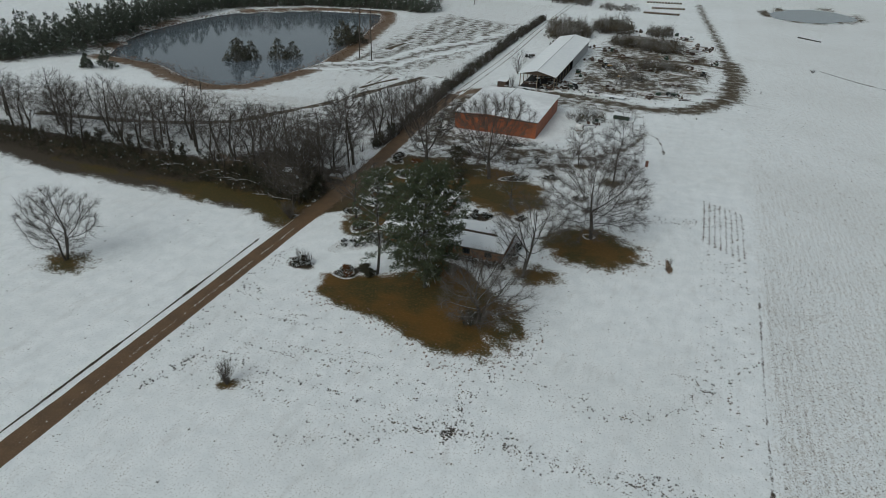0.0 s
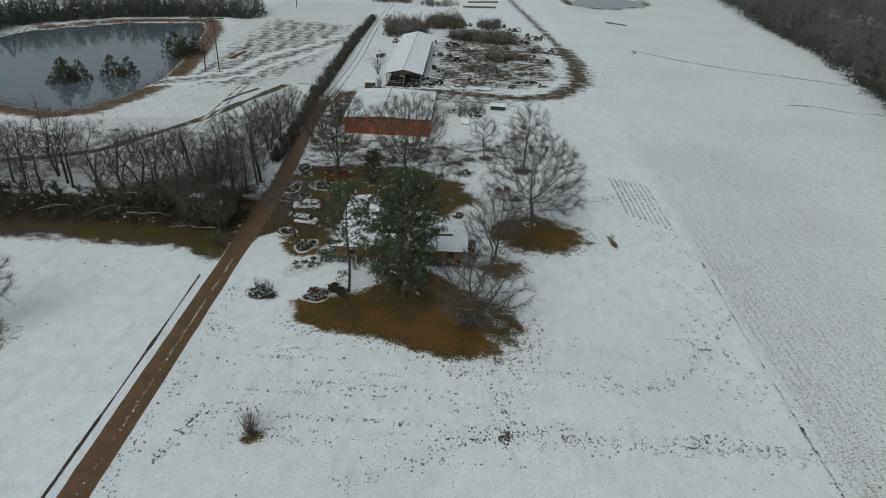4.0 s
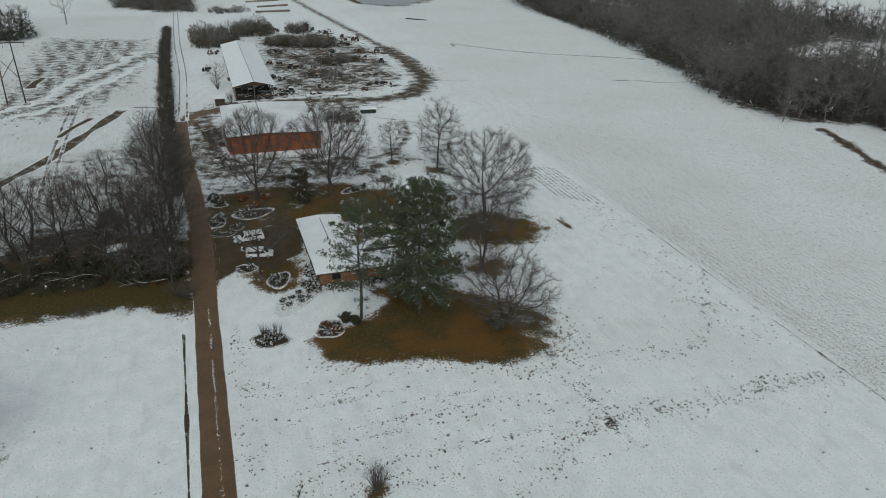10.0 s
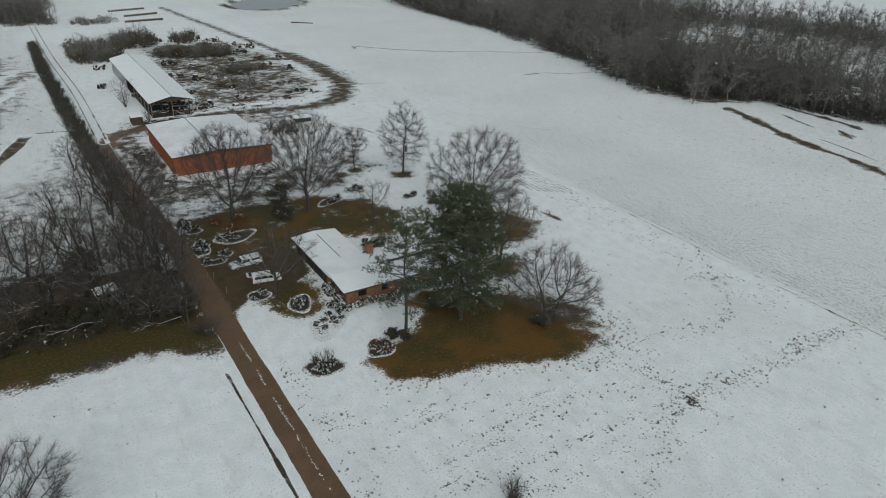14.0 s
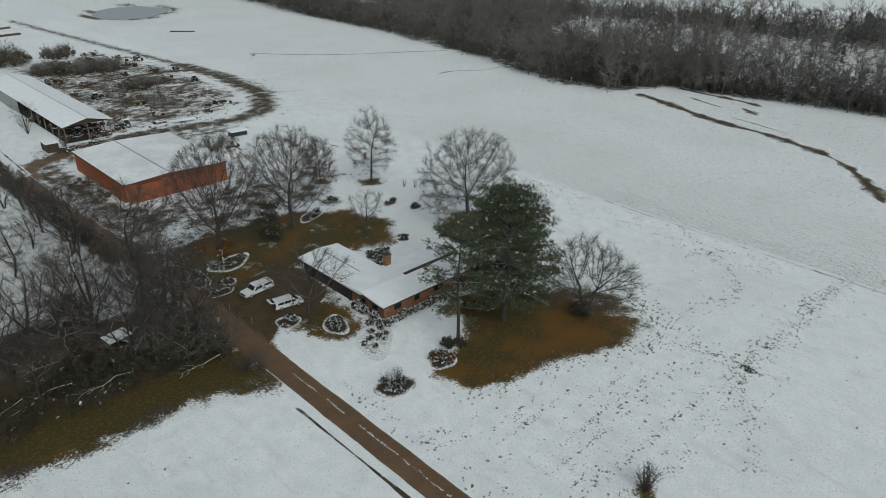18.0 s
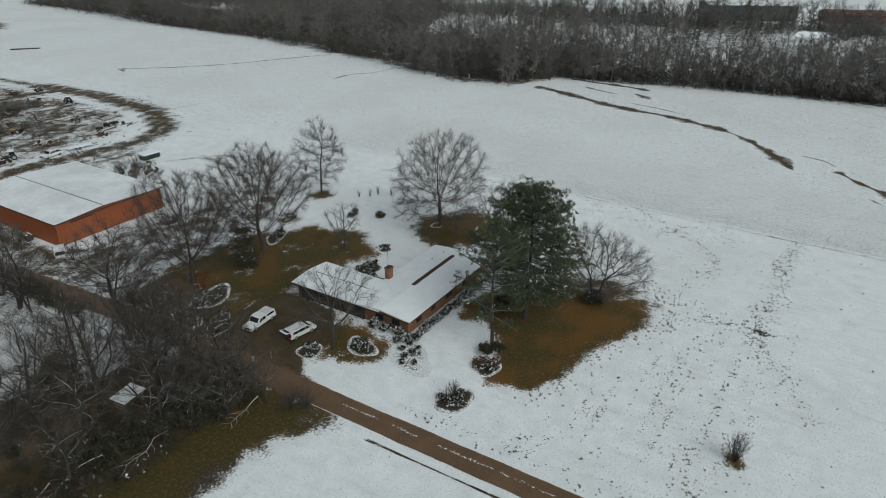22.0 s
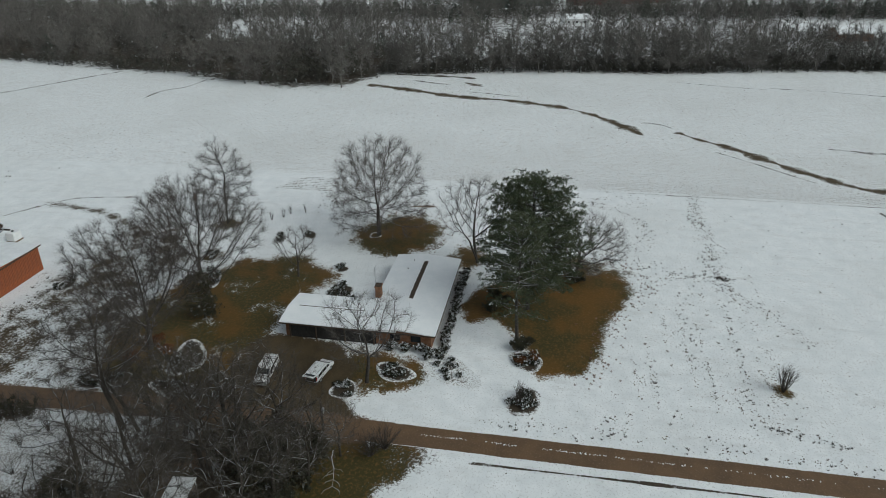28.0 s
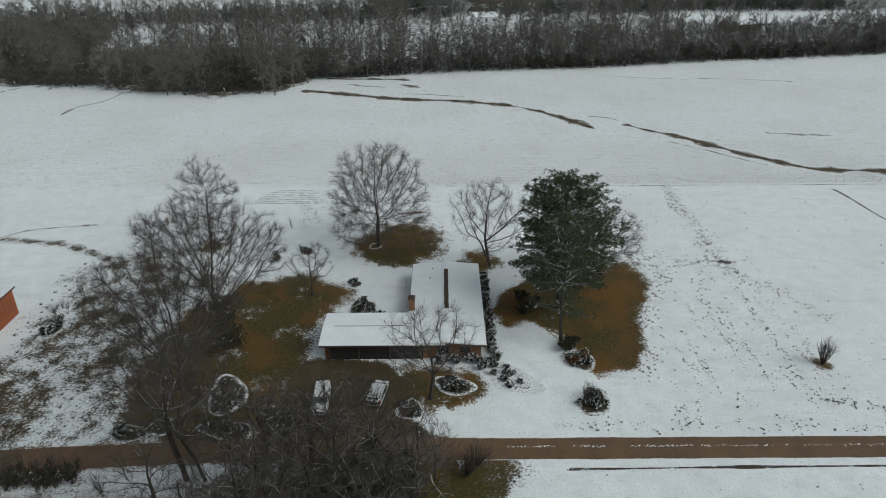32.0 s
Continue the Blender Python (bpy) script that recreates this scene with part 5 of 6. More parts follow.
GREEN_WALL = plain("green_steel", (0.05, 0.075, 0.07), (0.07, 0.09, 0.085), 0.6, scale=0.3)
RED_ROOF = plain("rusty_roof", (0.17, 0.075, 0.055), (0.13, 0.07, 0.06), 0.7, scale=0.2)
far_building("warehouse", 434, 110, radians(-61), 54, 22, 9, 2, GREEN_WALL, ROOF_SNOW, "long dark green warehouse with snowy roof", 6)
far_building("farm_building", 462, 35, radians(-67), 70, 20, 5, 2.0, RED_ROOF, RED_ROOF, "long low building with a rusty red roof", 8)
far_building("farmhouse", 356, 64, radians(-80), 14, 9, 3.2, 2.2, WHITE, ROOF_SNOW, "white farmhouse among distant trees", 3)
far_building("farmhouse", 322, -71, radians(-75), 18, 11, 3.5, 3.0, BRICK, ROOF_SNOW, "red brick house with a white snowy roof", 4)
far_building("farmhouse", 410, 190, radians(-65), 20, 11, 4, 3.0, WHITE, ROOF_SNOW, "distant white house with snowy roof", 4)
far_building("farmhouse", 430, -175, radians(-75), 24, 11, 4, 2.5, WHITE, RED_ROOF, "distant low house with a brown roof", 4)


# ---- vehicles ----
def wheel(parent, x, y, r=0.36, w=0.24):
    bm = bmesh.new()
    cylinder(bm, (x, y - w / 2, r), (x, y + w / 2, r), r, n=18)
    t = part("wheel", bm, RUBBER, parent)
    bm = bmesh.new()
    s = 1 if y > 0 else -1
    cylinder(bm, (x, y + s * (w / 2 - 0.05), r), (x, y + s * (w / 2 + 0.012), r), r * 0.62, n=14)
    part("rim", bm, STEEL, t)


def glass_strip(parent, outline, y0, y1, name="window"):
    return part(name, prism(outline, y0, y1), GLASS, parent)


def lamp_red():
    m, nt, bs = shader("red_lens")
    bs.inputs["Base Color"].default_value = (0.35, 0.02, 0.015, 1)
    bs.inputs["Roughness"].default_value = 0.25
    return m


RED_LENS = lamp_red()


def pickup(m, label, topper):
    v = thing("pickup_truck", m, label, "truck")
    part("body", prism([(-2.9, 0.5), (2.85, 0.45), (2.92, 0.7), (2.85, 1.02), (1.4, 1.16), (0.8, 1.8), (0.55, 1.88), (-0.5, 1.88), (-0.62, 1.12), (-2.9, 1.1)], -0.98, 0.98, 0.05), WHITE, v, "dirty white bodywork")
    for s in (-1, 1):
        a, b = sorted((s * 0.93, s * 0.995))
        glass_strip(v, [(0.95, 1.2), (0.7, 1.7), (0.32, 1.74), (0.32, 1.2)], a, b)
        glass_strip(v, [(0.22, 1.2), (0.22, 1.74), (-0.42, 1.74), (-0.42, 1.2)], a, b)
        for x in (-1.85, 1.9):
            wheel(v, x, s * 0.86, 0.39)
        part("mirror", boxes((0.85, 1.05, s * 1.1 - 0.1, s * 1.1 + 0.1, 1.2, 1.42)), RUBBER, v)
        part("headlight", boxes((2.82, 2.94, s * 0.72 - 0.16, s * 0.72 + 0.16, 0.74, 0.92)), STEEL, v)
        part("tail_light", boxes((-2.95, -2.86, s * 0.88 - 0.08, s * 0.88 + 0.08, 0.75, 1.05)), RED_LENS, v)
    glass_strip(v, [(1.36, 1.2), (0.86, 1.78), (0.9, 1.8), (1.42, 1.22)], -0.82, 0.82, "windscreen")
    part("grille", boxes((2.88, 2.95, -0.5, 0.5, 0.7, 0.92)), RUBBER, v)
    part("bumper", boxes((2.85, 3.02, -0.95, 0.95, 0.42, 0.62), bevel=0.03), STEEL, v)
    part("bumper", boxes((-3.05, -2.88, -0.95, 0.95, 0.42, 0.6), bevel=0.03), STEEL, v)
    if topper:
        t = part("topper", prism([(-2.88, 1.1), (-0.66, 1.1), (-0.66, 1.84), (-2.7, 1.84)], -0.95, 0.95, 0.05), WHITE, v, "white canopy over the load bed")
        for s in (-1, 1):
            a, b = sorted((s * 0.9, s * 0.965))
            glass_strip(t, [(-2.5, 1.3), (-0.9, 1.3), (-0.9, 1.65), (-2.4, 1.65)], a, b)
        for i in range(4):
            part("roof_rib", boxes((-2.5 + i * 0.5, -2.42 + i * 0.5, -0.9, 0.9, 1.84, 1.87)), STEEL, t)
    else:
        part("bed_liner", boxes((-2.8, -0.7, -0.85, 0.85, 1.08, 1.115)), RUBBER, v)
    return v


def minivan(m, label):
    v = thing("minivan", m, label, "car")
    part("body", prism([(-2.5, 0.4), (2.45, 0.35), (2.55, 0.65), (2.4, 0.95), (1.6, 1.12), (0.75, 1.66), (0.2, 1.74), (-2.1, 1.72), (-2.35, 1.6), (-2.55, 1.0)], -0.96, 0.96, 0.06), WHITE, v, "white bodywork with snow on the roof")
    for s in (-1, 1):
        a, b = sorted((s * 0.92, s * 0.975))
        glass_strip(v, [(1.35, 1.12), (0.72, 1.56), (0.3, 1.6), (0.3, 1.1)], a, b)
        glass_strip(v, [(0.2, 1.1), (0.2, 1.6), (-0.95, 1.6), (-0.95, 1.1)], a, b)
        glass_strip(v, [(-1.05, 1.1), (-1.05, 1.6), (-2.0, 1.58), (-2.2, 1.15)], a, b)
        for x in (-1.55, 1.5):
            wheel(v, x, s * 0.84, 0.34)
        part("mirror", boxes((1.0, 1.18, s * 1.05 - 0.09, s * 1.05 + 0.09, 1.08, 1.24)), WHITE, v)
        part("headlight", boxes((2.3, 2.5, s * 0.7 - 0.18, s * 0.7 + 0.18, 0.72, 0.9)), STEEL, v)
        part("tail_light", boxes((-2.58, -2.45, s * 0.86 - 0.07, s * 0.86 + 0.07, 0.9, 1.4)), RED_LENS, v)
        part("roof_rail", boxes((-1.9, 0.2, s * 0.72 - 0.03, s * 0.72 + 0.03, 1.72, 1.78)), STEEL, v)
    glass_strip(v, [(1.58, 1.14), (0.8, 1.66), (0.83, 1.69), (1.64, 1.17)], -0.8, 0.8, "windscreen")
    # black panel on the closed body paints the shade of the open back
    part("cargo_shade", boxes((-2.6, -2.5, -0.78, 0.78, 0.6, 1.6)), DARK, v, "dark panel painted as the luggage space's shade")
    g = part("tailgate", prism([(-2.3, 1.7), (-3.35, 1.9), (-3.4, 1.82), (-2.35, 1.62)], -0.85, 0.85), WHITE, v, "raised open tailgate")
    part("pane", prism([(-2.5, 1.75), (-3.0, 1.845), (-3.0, 1.87), (-2.5, 1.77)], -0.7, 0.7), GLASS, g)
    part("cargo", boxes((-2.62, -2.56, -0.5, 0.3, 0.62, 1.05)), RUST, v, "reddish load in the open back")
    return v


minivan(at(10.4, 97.9, radians(-9)), "white minivan with its tailgate raised on the muddy drive")
pickup(at(9.0, 105.4, radians(184)), "white pickup with a canopy parked by the house", True)
pickup(at(40.2, 214.4, radians(188)), "white pickup parked at the machinery yard", False)

tr = thing("flatbed_trailer", at(48.6, 214.6, radians(-8)), "long flatbed trailer under snow", "trailer")
part("deck", boxes((-3.8, 3.2, -1.2, 1.2, 0.75, 0.9)), ROOF_SNOW, tr, "snow-covered deck")
part("frame", boxes((-3.7, 3.9, -0.6, -0.45, 0.6, 0.75), (-3.7, 3.9, 0.45, 0.6, 0.6, 0.75), (3.2, 5.0, -0.06, 0.06, 0.6, 0.72)), RUST, tr)
for s in (-1, 1):
    for x in (-1.4, -0.5):
        wheel(tr, x, s * 1.05, 0.36)
bx = thing("storage_bin", at(53.6, 191.2, radians(-4)), "dark green roofed storage box by the yard", "container")
part("body", boxes((-2.4, 2.4, -1.2, 1.2, 0.15, 1.5)), GREEN_PAINT, bx)
part("lid", prism([(-2.7, 1.5), (2.7, 1.5), (2.7, 1.8), (-2.7, 1.8)], -1.7, 1.7), ROOF_SNOW, bx, "snow-covered flat lid")
for x in (-2.0, 0, 2.0):
    part("skid", boxes((x - 0.1, x + 0.1, -1.2, 1.2, 0, 0.15)), WOOD, bx)
tk = thing("liquid_tank", at(43.2, 173.8), "white plastic liquid tank in a cage", "tank")
part("vessel", boxes((-1.1, 1.1, -1.0, 1.0, 0.2, 2.0), bevel=0.15), WHITE, tk)
part("pallet", boxes((-1.15, 1.15, -1.05, 1.05, 0, 0.2)), WOOD, tk)
bm = bmesh.new()
cylinder(bm, (0, 0, 2.0), (0, 0, 2.15), 0.25, n=12)
part("cap", bm, RUBBER, tk)


def tractor(m, paint, label, loader=False, cab=True):
    v = thing("tractor", m, label, "tractor")
    part("bonnet", boxes((0.2, 1.9, -0.42, 0.42, 0.75, 1.45), bevel=0.06), paint, v)
    part("chassis", boxes((-1.2, 1.8, -0.3, 0.3, 0.5, 0.78)), RUBBER, v)
    part("fender", boxes((-1.25, -0.2, -1.0, -0.55, 1.35, 1.45), (-1.25, -0.2, 0.55, 1.0, 1.35, 1.45)), paint, v)
    for s in (-1, 1):
        wheel(v, -0.75, s * 0.85, 0.75, 0.42)
        wheel(v, 1.45, s * 0.7, 0.42, 0.26)
    if cab:
        part("cab", boxes((-1.1, 0.15, -0.6, 0.6, 1.45, 2.3)), GLASS, v)
        part("cab_roof", boxes((-1.2, 0.25, -0.7, 0.7, 2.3, 2.42)), ROOF_SNOW, v, "snow-topped cab roof")
    if loader:
        part("loader_arm", boxes((0.3, 2.6, -0.62, -0.5, 1.0, 1.15), (0.3, 2.6, 0.5, 0.62, 1.0, 1.15)), paint, v)
        part("bucket", prism([(2.5, 0.4), (3.2, 0.4), (2.7, 1.2), (2.5, 1.2)], -0.95, 0.95), RUST, v)
    return v


YELLOW = plain("yellow_machine_paint", (0.3, 0.17, 0.02), (0.2, 0.12, 0.03), 0.6, snow=0.4)
tractor(at(39, 261, 0.6), YELLOW, "old yellow loader tractor in the yard", True)
tractor(at(47, 243.5, 2.2), YELLOW, "small yellow tractor among weeds", False, False)
tractor(at(66.5, 227, 0.3), GREEN_PAINT, "dark green tractor with snow on it", True, False)
tractor(at(76.8, 265, 1.4), RUST, "dark tractor with a snowy cab roof", False)
tractor(at(6.3, 263.5, 1.2), RUST, "old farm machine beside the track", True, False)
tractor(at(32.8, 221, 2.8), GREEN_PAINT, "dark machine parked beside the pole shed", True)
tractor(at(19.5, 222, 1.6), GREEN_PAINT, "green tractor under the pole shed", True)


def scrap_heap(x, y, w, d, n, seed, label):
    """A heap of old farm iron: beams, boxes and wheels under some snow."""
    r = random.Random(seed)
    h = thing("scrap_heap", at(x, y, r.uniform(0, 3)), label, "scrap", "scrap in the machinery yard")
    for i in range(n):
        m = Matrix.Translation((r.uniform(-w, w) / 2, r.uniform(-d, d) / 2, 0)) @ Matrix.Rotation(r.uniform(0, 3.14), 4, "Z")
        k = r.random()
        if k < 0.5:
            ob = part("beam", boxes((-r.uniform(0.8, 2.6), r.uniform(0.8, 2.6), -0.12, 0.12, 0, r.uniform(0.15, 0.5))), r.choice((RUST, WOOD, STEEL)), h)
        elif k < 0.66:
            ob = part("crate", boxes((-0.8, 0.8, -0.6, 0.6, 0, r.uniform(0.6, 1.4)), (-0.9, 0.3, -0.15, 0.15, 0.3, 1.6)), r.choice((RUST, GREEN_PAINT, RUST)), h)
        else:
            bm = bmesh.new()
            cylinder(bm, (0, -0.15, 0.55), (0, 0.15, 0.55), 0.55, n=12)
            ob = part("iron_wheel", bm, RUST, h)
        ob.matrix_basis = m
    return h


for i, (x, y, w, d, n) in enumerate(((75, 318, 8, 6, 12), (67, 308, 9, 5, 13), (68, 341, 10, 6, 12), (66, 242, 8, 3, 9), (60, 223, 9, 3, 9), (56, 262, 6, 4, 7), (36, 298, 5, 9, 10), (62, 330, 8, 5, 9), (58, 350, 9, 5, 9), (50, 330, 7, 4, 7), (44, 352, 7, 5, 7), (72, 292, 6, 4, 6), (70, 275, 6, 4, 6), (31, 245, 3, 8, 7), (33, 270, 4, 9, 8), (46, 226, 6, 3, 6), (72, 224, 6, 3, 6), (10, 300, 6, 8, 9), (33, 228, 4, 4, 6), (50, 255, 5, 4, 5), (13, 208, 4, 3, 6), (46, 181, 4, 3, 6), (60, 280, 6, 4, 6), (42, 285, 5, 5, 6), (26, 300, 7, 5, 8), (80, 290, 5, 5, 5))):
    scrap_heap(x, y, w, d, n, 200 + i, "heap of rusty farm scrap half under snow")

for i, (x, y) in enumerate(((17, 220), (23.5, 219), (24, 228), (17, 233), (22, 241), (16.5, 246), (29.5, 218), (29, 228), (12.6, 206), (16, 207.5), (20, 208), (6, 170), (5.4, 180), (74, 326), (78, 322), (60, 292), (47, 268))):
    scrap_heap(x, y, 5, 4, 9, 240 + i, "jumble of old farm gear by the sheds")
pickup(at(68.2, 344, 0.7), "old pale pickup among the farm scrap", False)


def log_pile(x, y, turn, n, length, seed):
    """Long timbers lying side by side on the snow."""
    r = random.Random(seed)
    p = thing("log_pile", at(x, y, turn), "pile of long weathered timbers lined with snow", "timber", "timber piles in the yard")
    for i in range(n):
        bm = bmesh.new()
        o, l, k = (i - n / 2) * 0.55, length * r.uniform(0.75, 1.0), r.uniform(0.16, 0.26)
        cylinder(bm, (-l / 2 + r.uniform(-0.5, 0.5), o, k), (l / 2, o + r.uniform(-0.3, 0.3), k), k, k * 0.85, n=8)
        part("log", bm, TIMBER, p)
    return p


TIMBER = plain("snowy_timber", (0.12, 0.095, 0.075), (0.2, 0.165, 0.13), 0.9, scale=1.5, snow=0.7)
for i, (x, y, a, n, l) in enumerate(((73.3, 274.5, -0.5, 7, 8.0), (65.7, 246.2, 0.15, 8, 8.5), (58.5, 224.8, -0.6, 6, 7.0), (63.6, 225.6, 0.2, 5, 8.0), (67, 262, -0.3, 4, 7.0), (46, 228, 0.1, 4, 6.0), (72, 236, 0.3, 5, 6.5))):
    log_pile(x, y, a, n, l, 260 + i)

BALE = plain("weathered_bale", (0.07, 0.05, 0.035), (0.12, 0.09, 0.06), 0.95, snow=0.7, rnd=0.2)
bm = bmesh.new()
cylinder(bm, (0, -0.7, 0.75), (0, 0.7, 0.75), 0.75, n=14)
bale = tagged(part("round_bale", bm, BALE), "dark round bale dusted with snow", "bale", "rows of round bales")
bale.matrix_basis = at(40, 416.5, 1.5)
for x0, y0, x1, y1, n in ((40, 416.5, 59, 419, 13), (43, 438, 61, 444, 12), (38, 462, 58, 468, 12)):
    for i in range(n):
        u = i / (n - 1)
        if (x0, i) != (40, 0):
            copy_thing(bale, at(x0 + (x1 - x0) * u, y0 + (y1 - y0) * u, 1.5))

# the pair of poles that carries the power line past the pond
hp = thing("power_pole", at(-52.9, 227.6, 0.05), "wooden H-frame power line structure by the pond", "power pole")
for s in (-1, 1):
    bm = bmesh.new()
    cylinder(bm, (s * 2.6, 0, -0.2), (s * 2.2, 0, 20.5), 0.22, 0.15, n=8)
    part("pole", bm, POLE_WOOD, hp)
part("crossarm", boxes((-6.2, 6.2, -0.12, 0.12, 18.8, 19.1)), POLE_WOOD, hp)
for s in (-1, 1):
    bm = bmesh.new()
    cylinder(bm, (s * 2.45, 0.2, 8.0), (-s * 2.3, 0.2, 14.5), 0.09, n=6)
    part("brace", bm, POLE_WOOD, hp)
for x in (-5.8, 0, 5.8):
    bm = bmesh.new()
    cylinder(bm, (x, 0, 17.4), (x, 0, 18.8), 0.09, n=6)
    part("insulator", bm, STEEL, hp)


# ---- garden beds, shrubs and small things ----
def stone_mesh(seed):
    r = random.Random(seed)
    bm = bmesh.new()
    bmesh.ops.create_icosphere(bm, subdivisions=1, radius=0.22)
    for v in bm.verts:
        v.co *= r.uniform(0.75, 1.2)
        v.co.z = v.co.z * 0.7 + 0.12
    me = bpy.data.meshes.new("stone")
    bm.to_mesh(me)
    bm.free()
    me.materials.append(STONE)
    return me


STONES = [stone_mesh(i) for i in range(4)]


def shrub(x, y, h, w, seed, label, category="shrub", group="", leaves=14, mat=None):
    lo, lf = bush(seed, h, w, 12, leaves, 0.22)
    s = thing("shrub", at(x, y, seed), label, category, group)
    mesh_object("branchwork", lo.v, lo.f, DARK_TWIG, s)
    mesh_object("foliage", lf.v, lf.f, mat or SHRUB, s)
    return s


def bed(x, y, rx, ry, turn, seed, label, plants=5, stones=True, cover="litter", peak=1.0):
    """An oval garden bed: dark soil, an edging of stones, small plants."""
    r = random.Random(seed)
    n, rings = 36, 5
    verts, cov = [(0, 0, 0.05)], [peak]
    for k in range(1, rings + 1):
        for i in range(n):
            a = 2 * math.pi * i / n
            u = k / rings * (1.1 + 0.12 * math.sin(3 * a + seed))
            verts.append((rx * u * math.cos(a), ry * u * math.sin(a), 0.05 - 0.028 * k / rings))
            cov.append(peak * (1 if k < 4 else 0.6 if k == 4 else 0.0))
    faces = [(0, 1 + i, 1 + (i + 1) % n) for i in range(n)]
    for k in range(rings - 1):
        o = 1 + k * n
        faces += [(o + i, o + n + i, o + n + (i + 1) % n, o + (i + 1) % n) for i in range(n)]
    b = thing("garden_bed", at(x, y, turn), label, "garden bed")
    zero = np.zeros(len(verts))
    extra = {"grass": zero, "dirt": zero, "mud": zero, "litter": zero, "speck": zero + 1}
    extra[cover] = np.array(cov)
    soil = cover_mesh("soil", verts, faces, None, None, extra)
    soil.parent = b
    if stones:
        m = int(2 * math.pi * max(rx, ry) / 0.62)
        for i in range(m):
            if r.random() < 0.12:
                continue
            a = 2 * math.pi * i / m
            ob = new("stone", STONES[r.randrange(4)])
            ob.parent = b
            ob.matrix_basis = at(rx * math.cos(a) + r.uniform(-0.1, 0.1), ry * math.sin(a) + r.uniform(-0.1, 0.1), r.uniform(0, 6), r.uniform(0.5, 1.0))
    for i in range(plants):
        a, u = r.uniform(0, 6.28), math.sqrt(r.uniform(0.05, 1.0)) * 0.85
        px, py = rx * u * math.cos(a), ry * u * math.sin(a)
        c, s = math.cos(turn), math.sin(turn)
        shrub(x + px * c - py * s, y + px * s + py * c, r.uniform(0.25, 0.6) if seed == 4 else r.uniform(0.4, 0.9), r.uniform(0.25, 0.45) if seed == 4 else r.uniform(0.4, 0.8), seed * 31 + i, "low snowy plant in a garden bed", "plant", "plants of the garden beds", 4 if seed == 4 else 9)
    return b


bed(9.0, 68.6, 3.0, 1.9, -0.3, 1, "oval island bed with dark shrubs on the snowy lawn", 5, True, "litter", 1.0)
for i, (x, y, h) in enumerate(((8.2, 69.4, 2.8), (9.6, 69.2, 3.0), (10.4, 69.6, 2.2))):
    lo, _ = bush(300 + i, h, 0.8, 14)
    t = thing("bare_shrub", at(x, y), "bare upright shrub in the island bed", "shrub")
    mesh_object("branchwork", lo.v, lo.f, TWIG, t)
bed(7.5, 93.5, 1.9, 1.7, 0.0, 2, "round stone-edged bed beside the drive", 4)
bed(12.7, 87.5, 2.9, 1.8, 1.2, 3, "round stone-edged bed on the front lawn", 7)
bed(14.4, 79.6, 4.6, 2.6, 0.9, 4, "patch of withered perennials in the snow", 9, False, "litter", 0.35)
bed(4.4, 109.6, 2.4, 1.0, 0.1, 5, "narrow stone-edged bed by the drive", 4)
bed(7.2, 112.2, 1.4, 1.1, 0.0, 6, "small stone ring bed beside the drive", 2)
bed(11.0, 118.8, 4.2, 2.4, 0.25, 7, "large bed round the many-stemmed tree", 10)
bed(3.6, 116.8, 3.6, 1.6, 1.4, 8, "stone-edged bed beside the dirt road", 8)
bed(4.4, 125.6, 1.6, 1.4, 0, 9, "small round bed beside the dirt road", 2)
bed(3.2, 129.4, 2.4, 1.5, 1.4, 10, "scruffy bed beside the dirt road", 5)
bed(33.9, 102.4, 2.6, 2.0, 0, 11, "round bed behind the house", 8)
bed(42.2, 104.6, 1.2, 1.0, 0, 12, "small bed with a dark shrub", 2)
bed(18.6, 69.0, 2.6, 1.9, 0.8, 13, "bed of rusty plants under the pine", 7)
bed(28.5, 151.5, 2.6, 1.3, 0.1, 14, "raised bed near the barn wall", 8)
bed(43.0, 131.2, 2.2, 1.4, 0.0, 15, "oval brown bed on the back lawn", 3, True, "grass")
bed(35, 127, 3.4, 1.6, 0.4, 16, "stone-edged bed under the pecan tree", 5)
bed(52.5, 121, 2.0, 1.0, 0.3, 17, "faint bed on the back lawn", 2, True, "litter", 0.6)
bed(31, 98.0, 1.6, 2.6, 0, 18, "narrow bed by the chimney wall", 6, False)
bed(57.6, 102.4, 1.2, 1.1, 0, 19, "stone ring round the oak's foot", 0, True, "grass", 1.0)
bed(74.2, 95.6, 0.7, 3.2, 0.15, 21, "low brush pile at the lawn's edge", 0, False, "mud", 0.8)
tile("brush_pile", BRUSH_KINDS, [(73.9, 93.5), (74.2, 95), (74.3, 96.5), (74.5, 98), (73.7, 94.2), (74.6, 97.2)], DARK_TWIG, "heap of cut brush lying in the snow", "brush pile", (0.2, 0.34), 75)

# clipped shrubs along the south and west walls
rs = random.Random(8)
for i in range(19):
    x = 20.8 + i * 1.32
    shrub(x, 81.7 + rs.uniform(-0.25, 0.25), rs.uniform(0.8, 1.2), rs.uniform(0.6, 0.8), 400 + i, "rounded dark shrub capped with snow by the wall", group="shrubs along the house")
for i, (x, y) in enumerate(((17.4, 82.0), (18.6, 81.3), (16.6, 83.4), (17.8, 83.4), (18.4, 85.0), (18.2, 87.2), (18.4, 89.4), (45.6, 84), (45.4, 86), (45.3, 88.4), (45.4, 90.6))):
    shrub(x, y, rs.uniform(1.0, 1.5), rs.uniform(0.8, 1.1), 430 + i, "dense dark corner shrub dusted with snow", group="shrubs along the house", leaves=22)
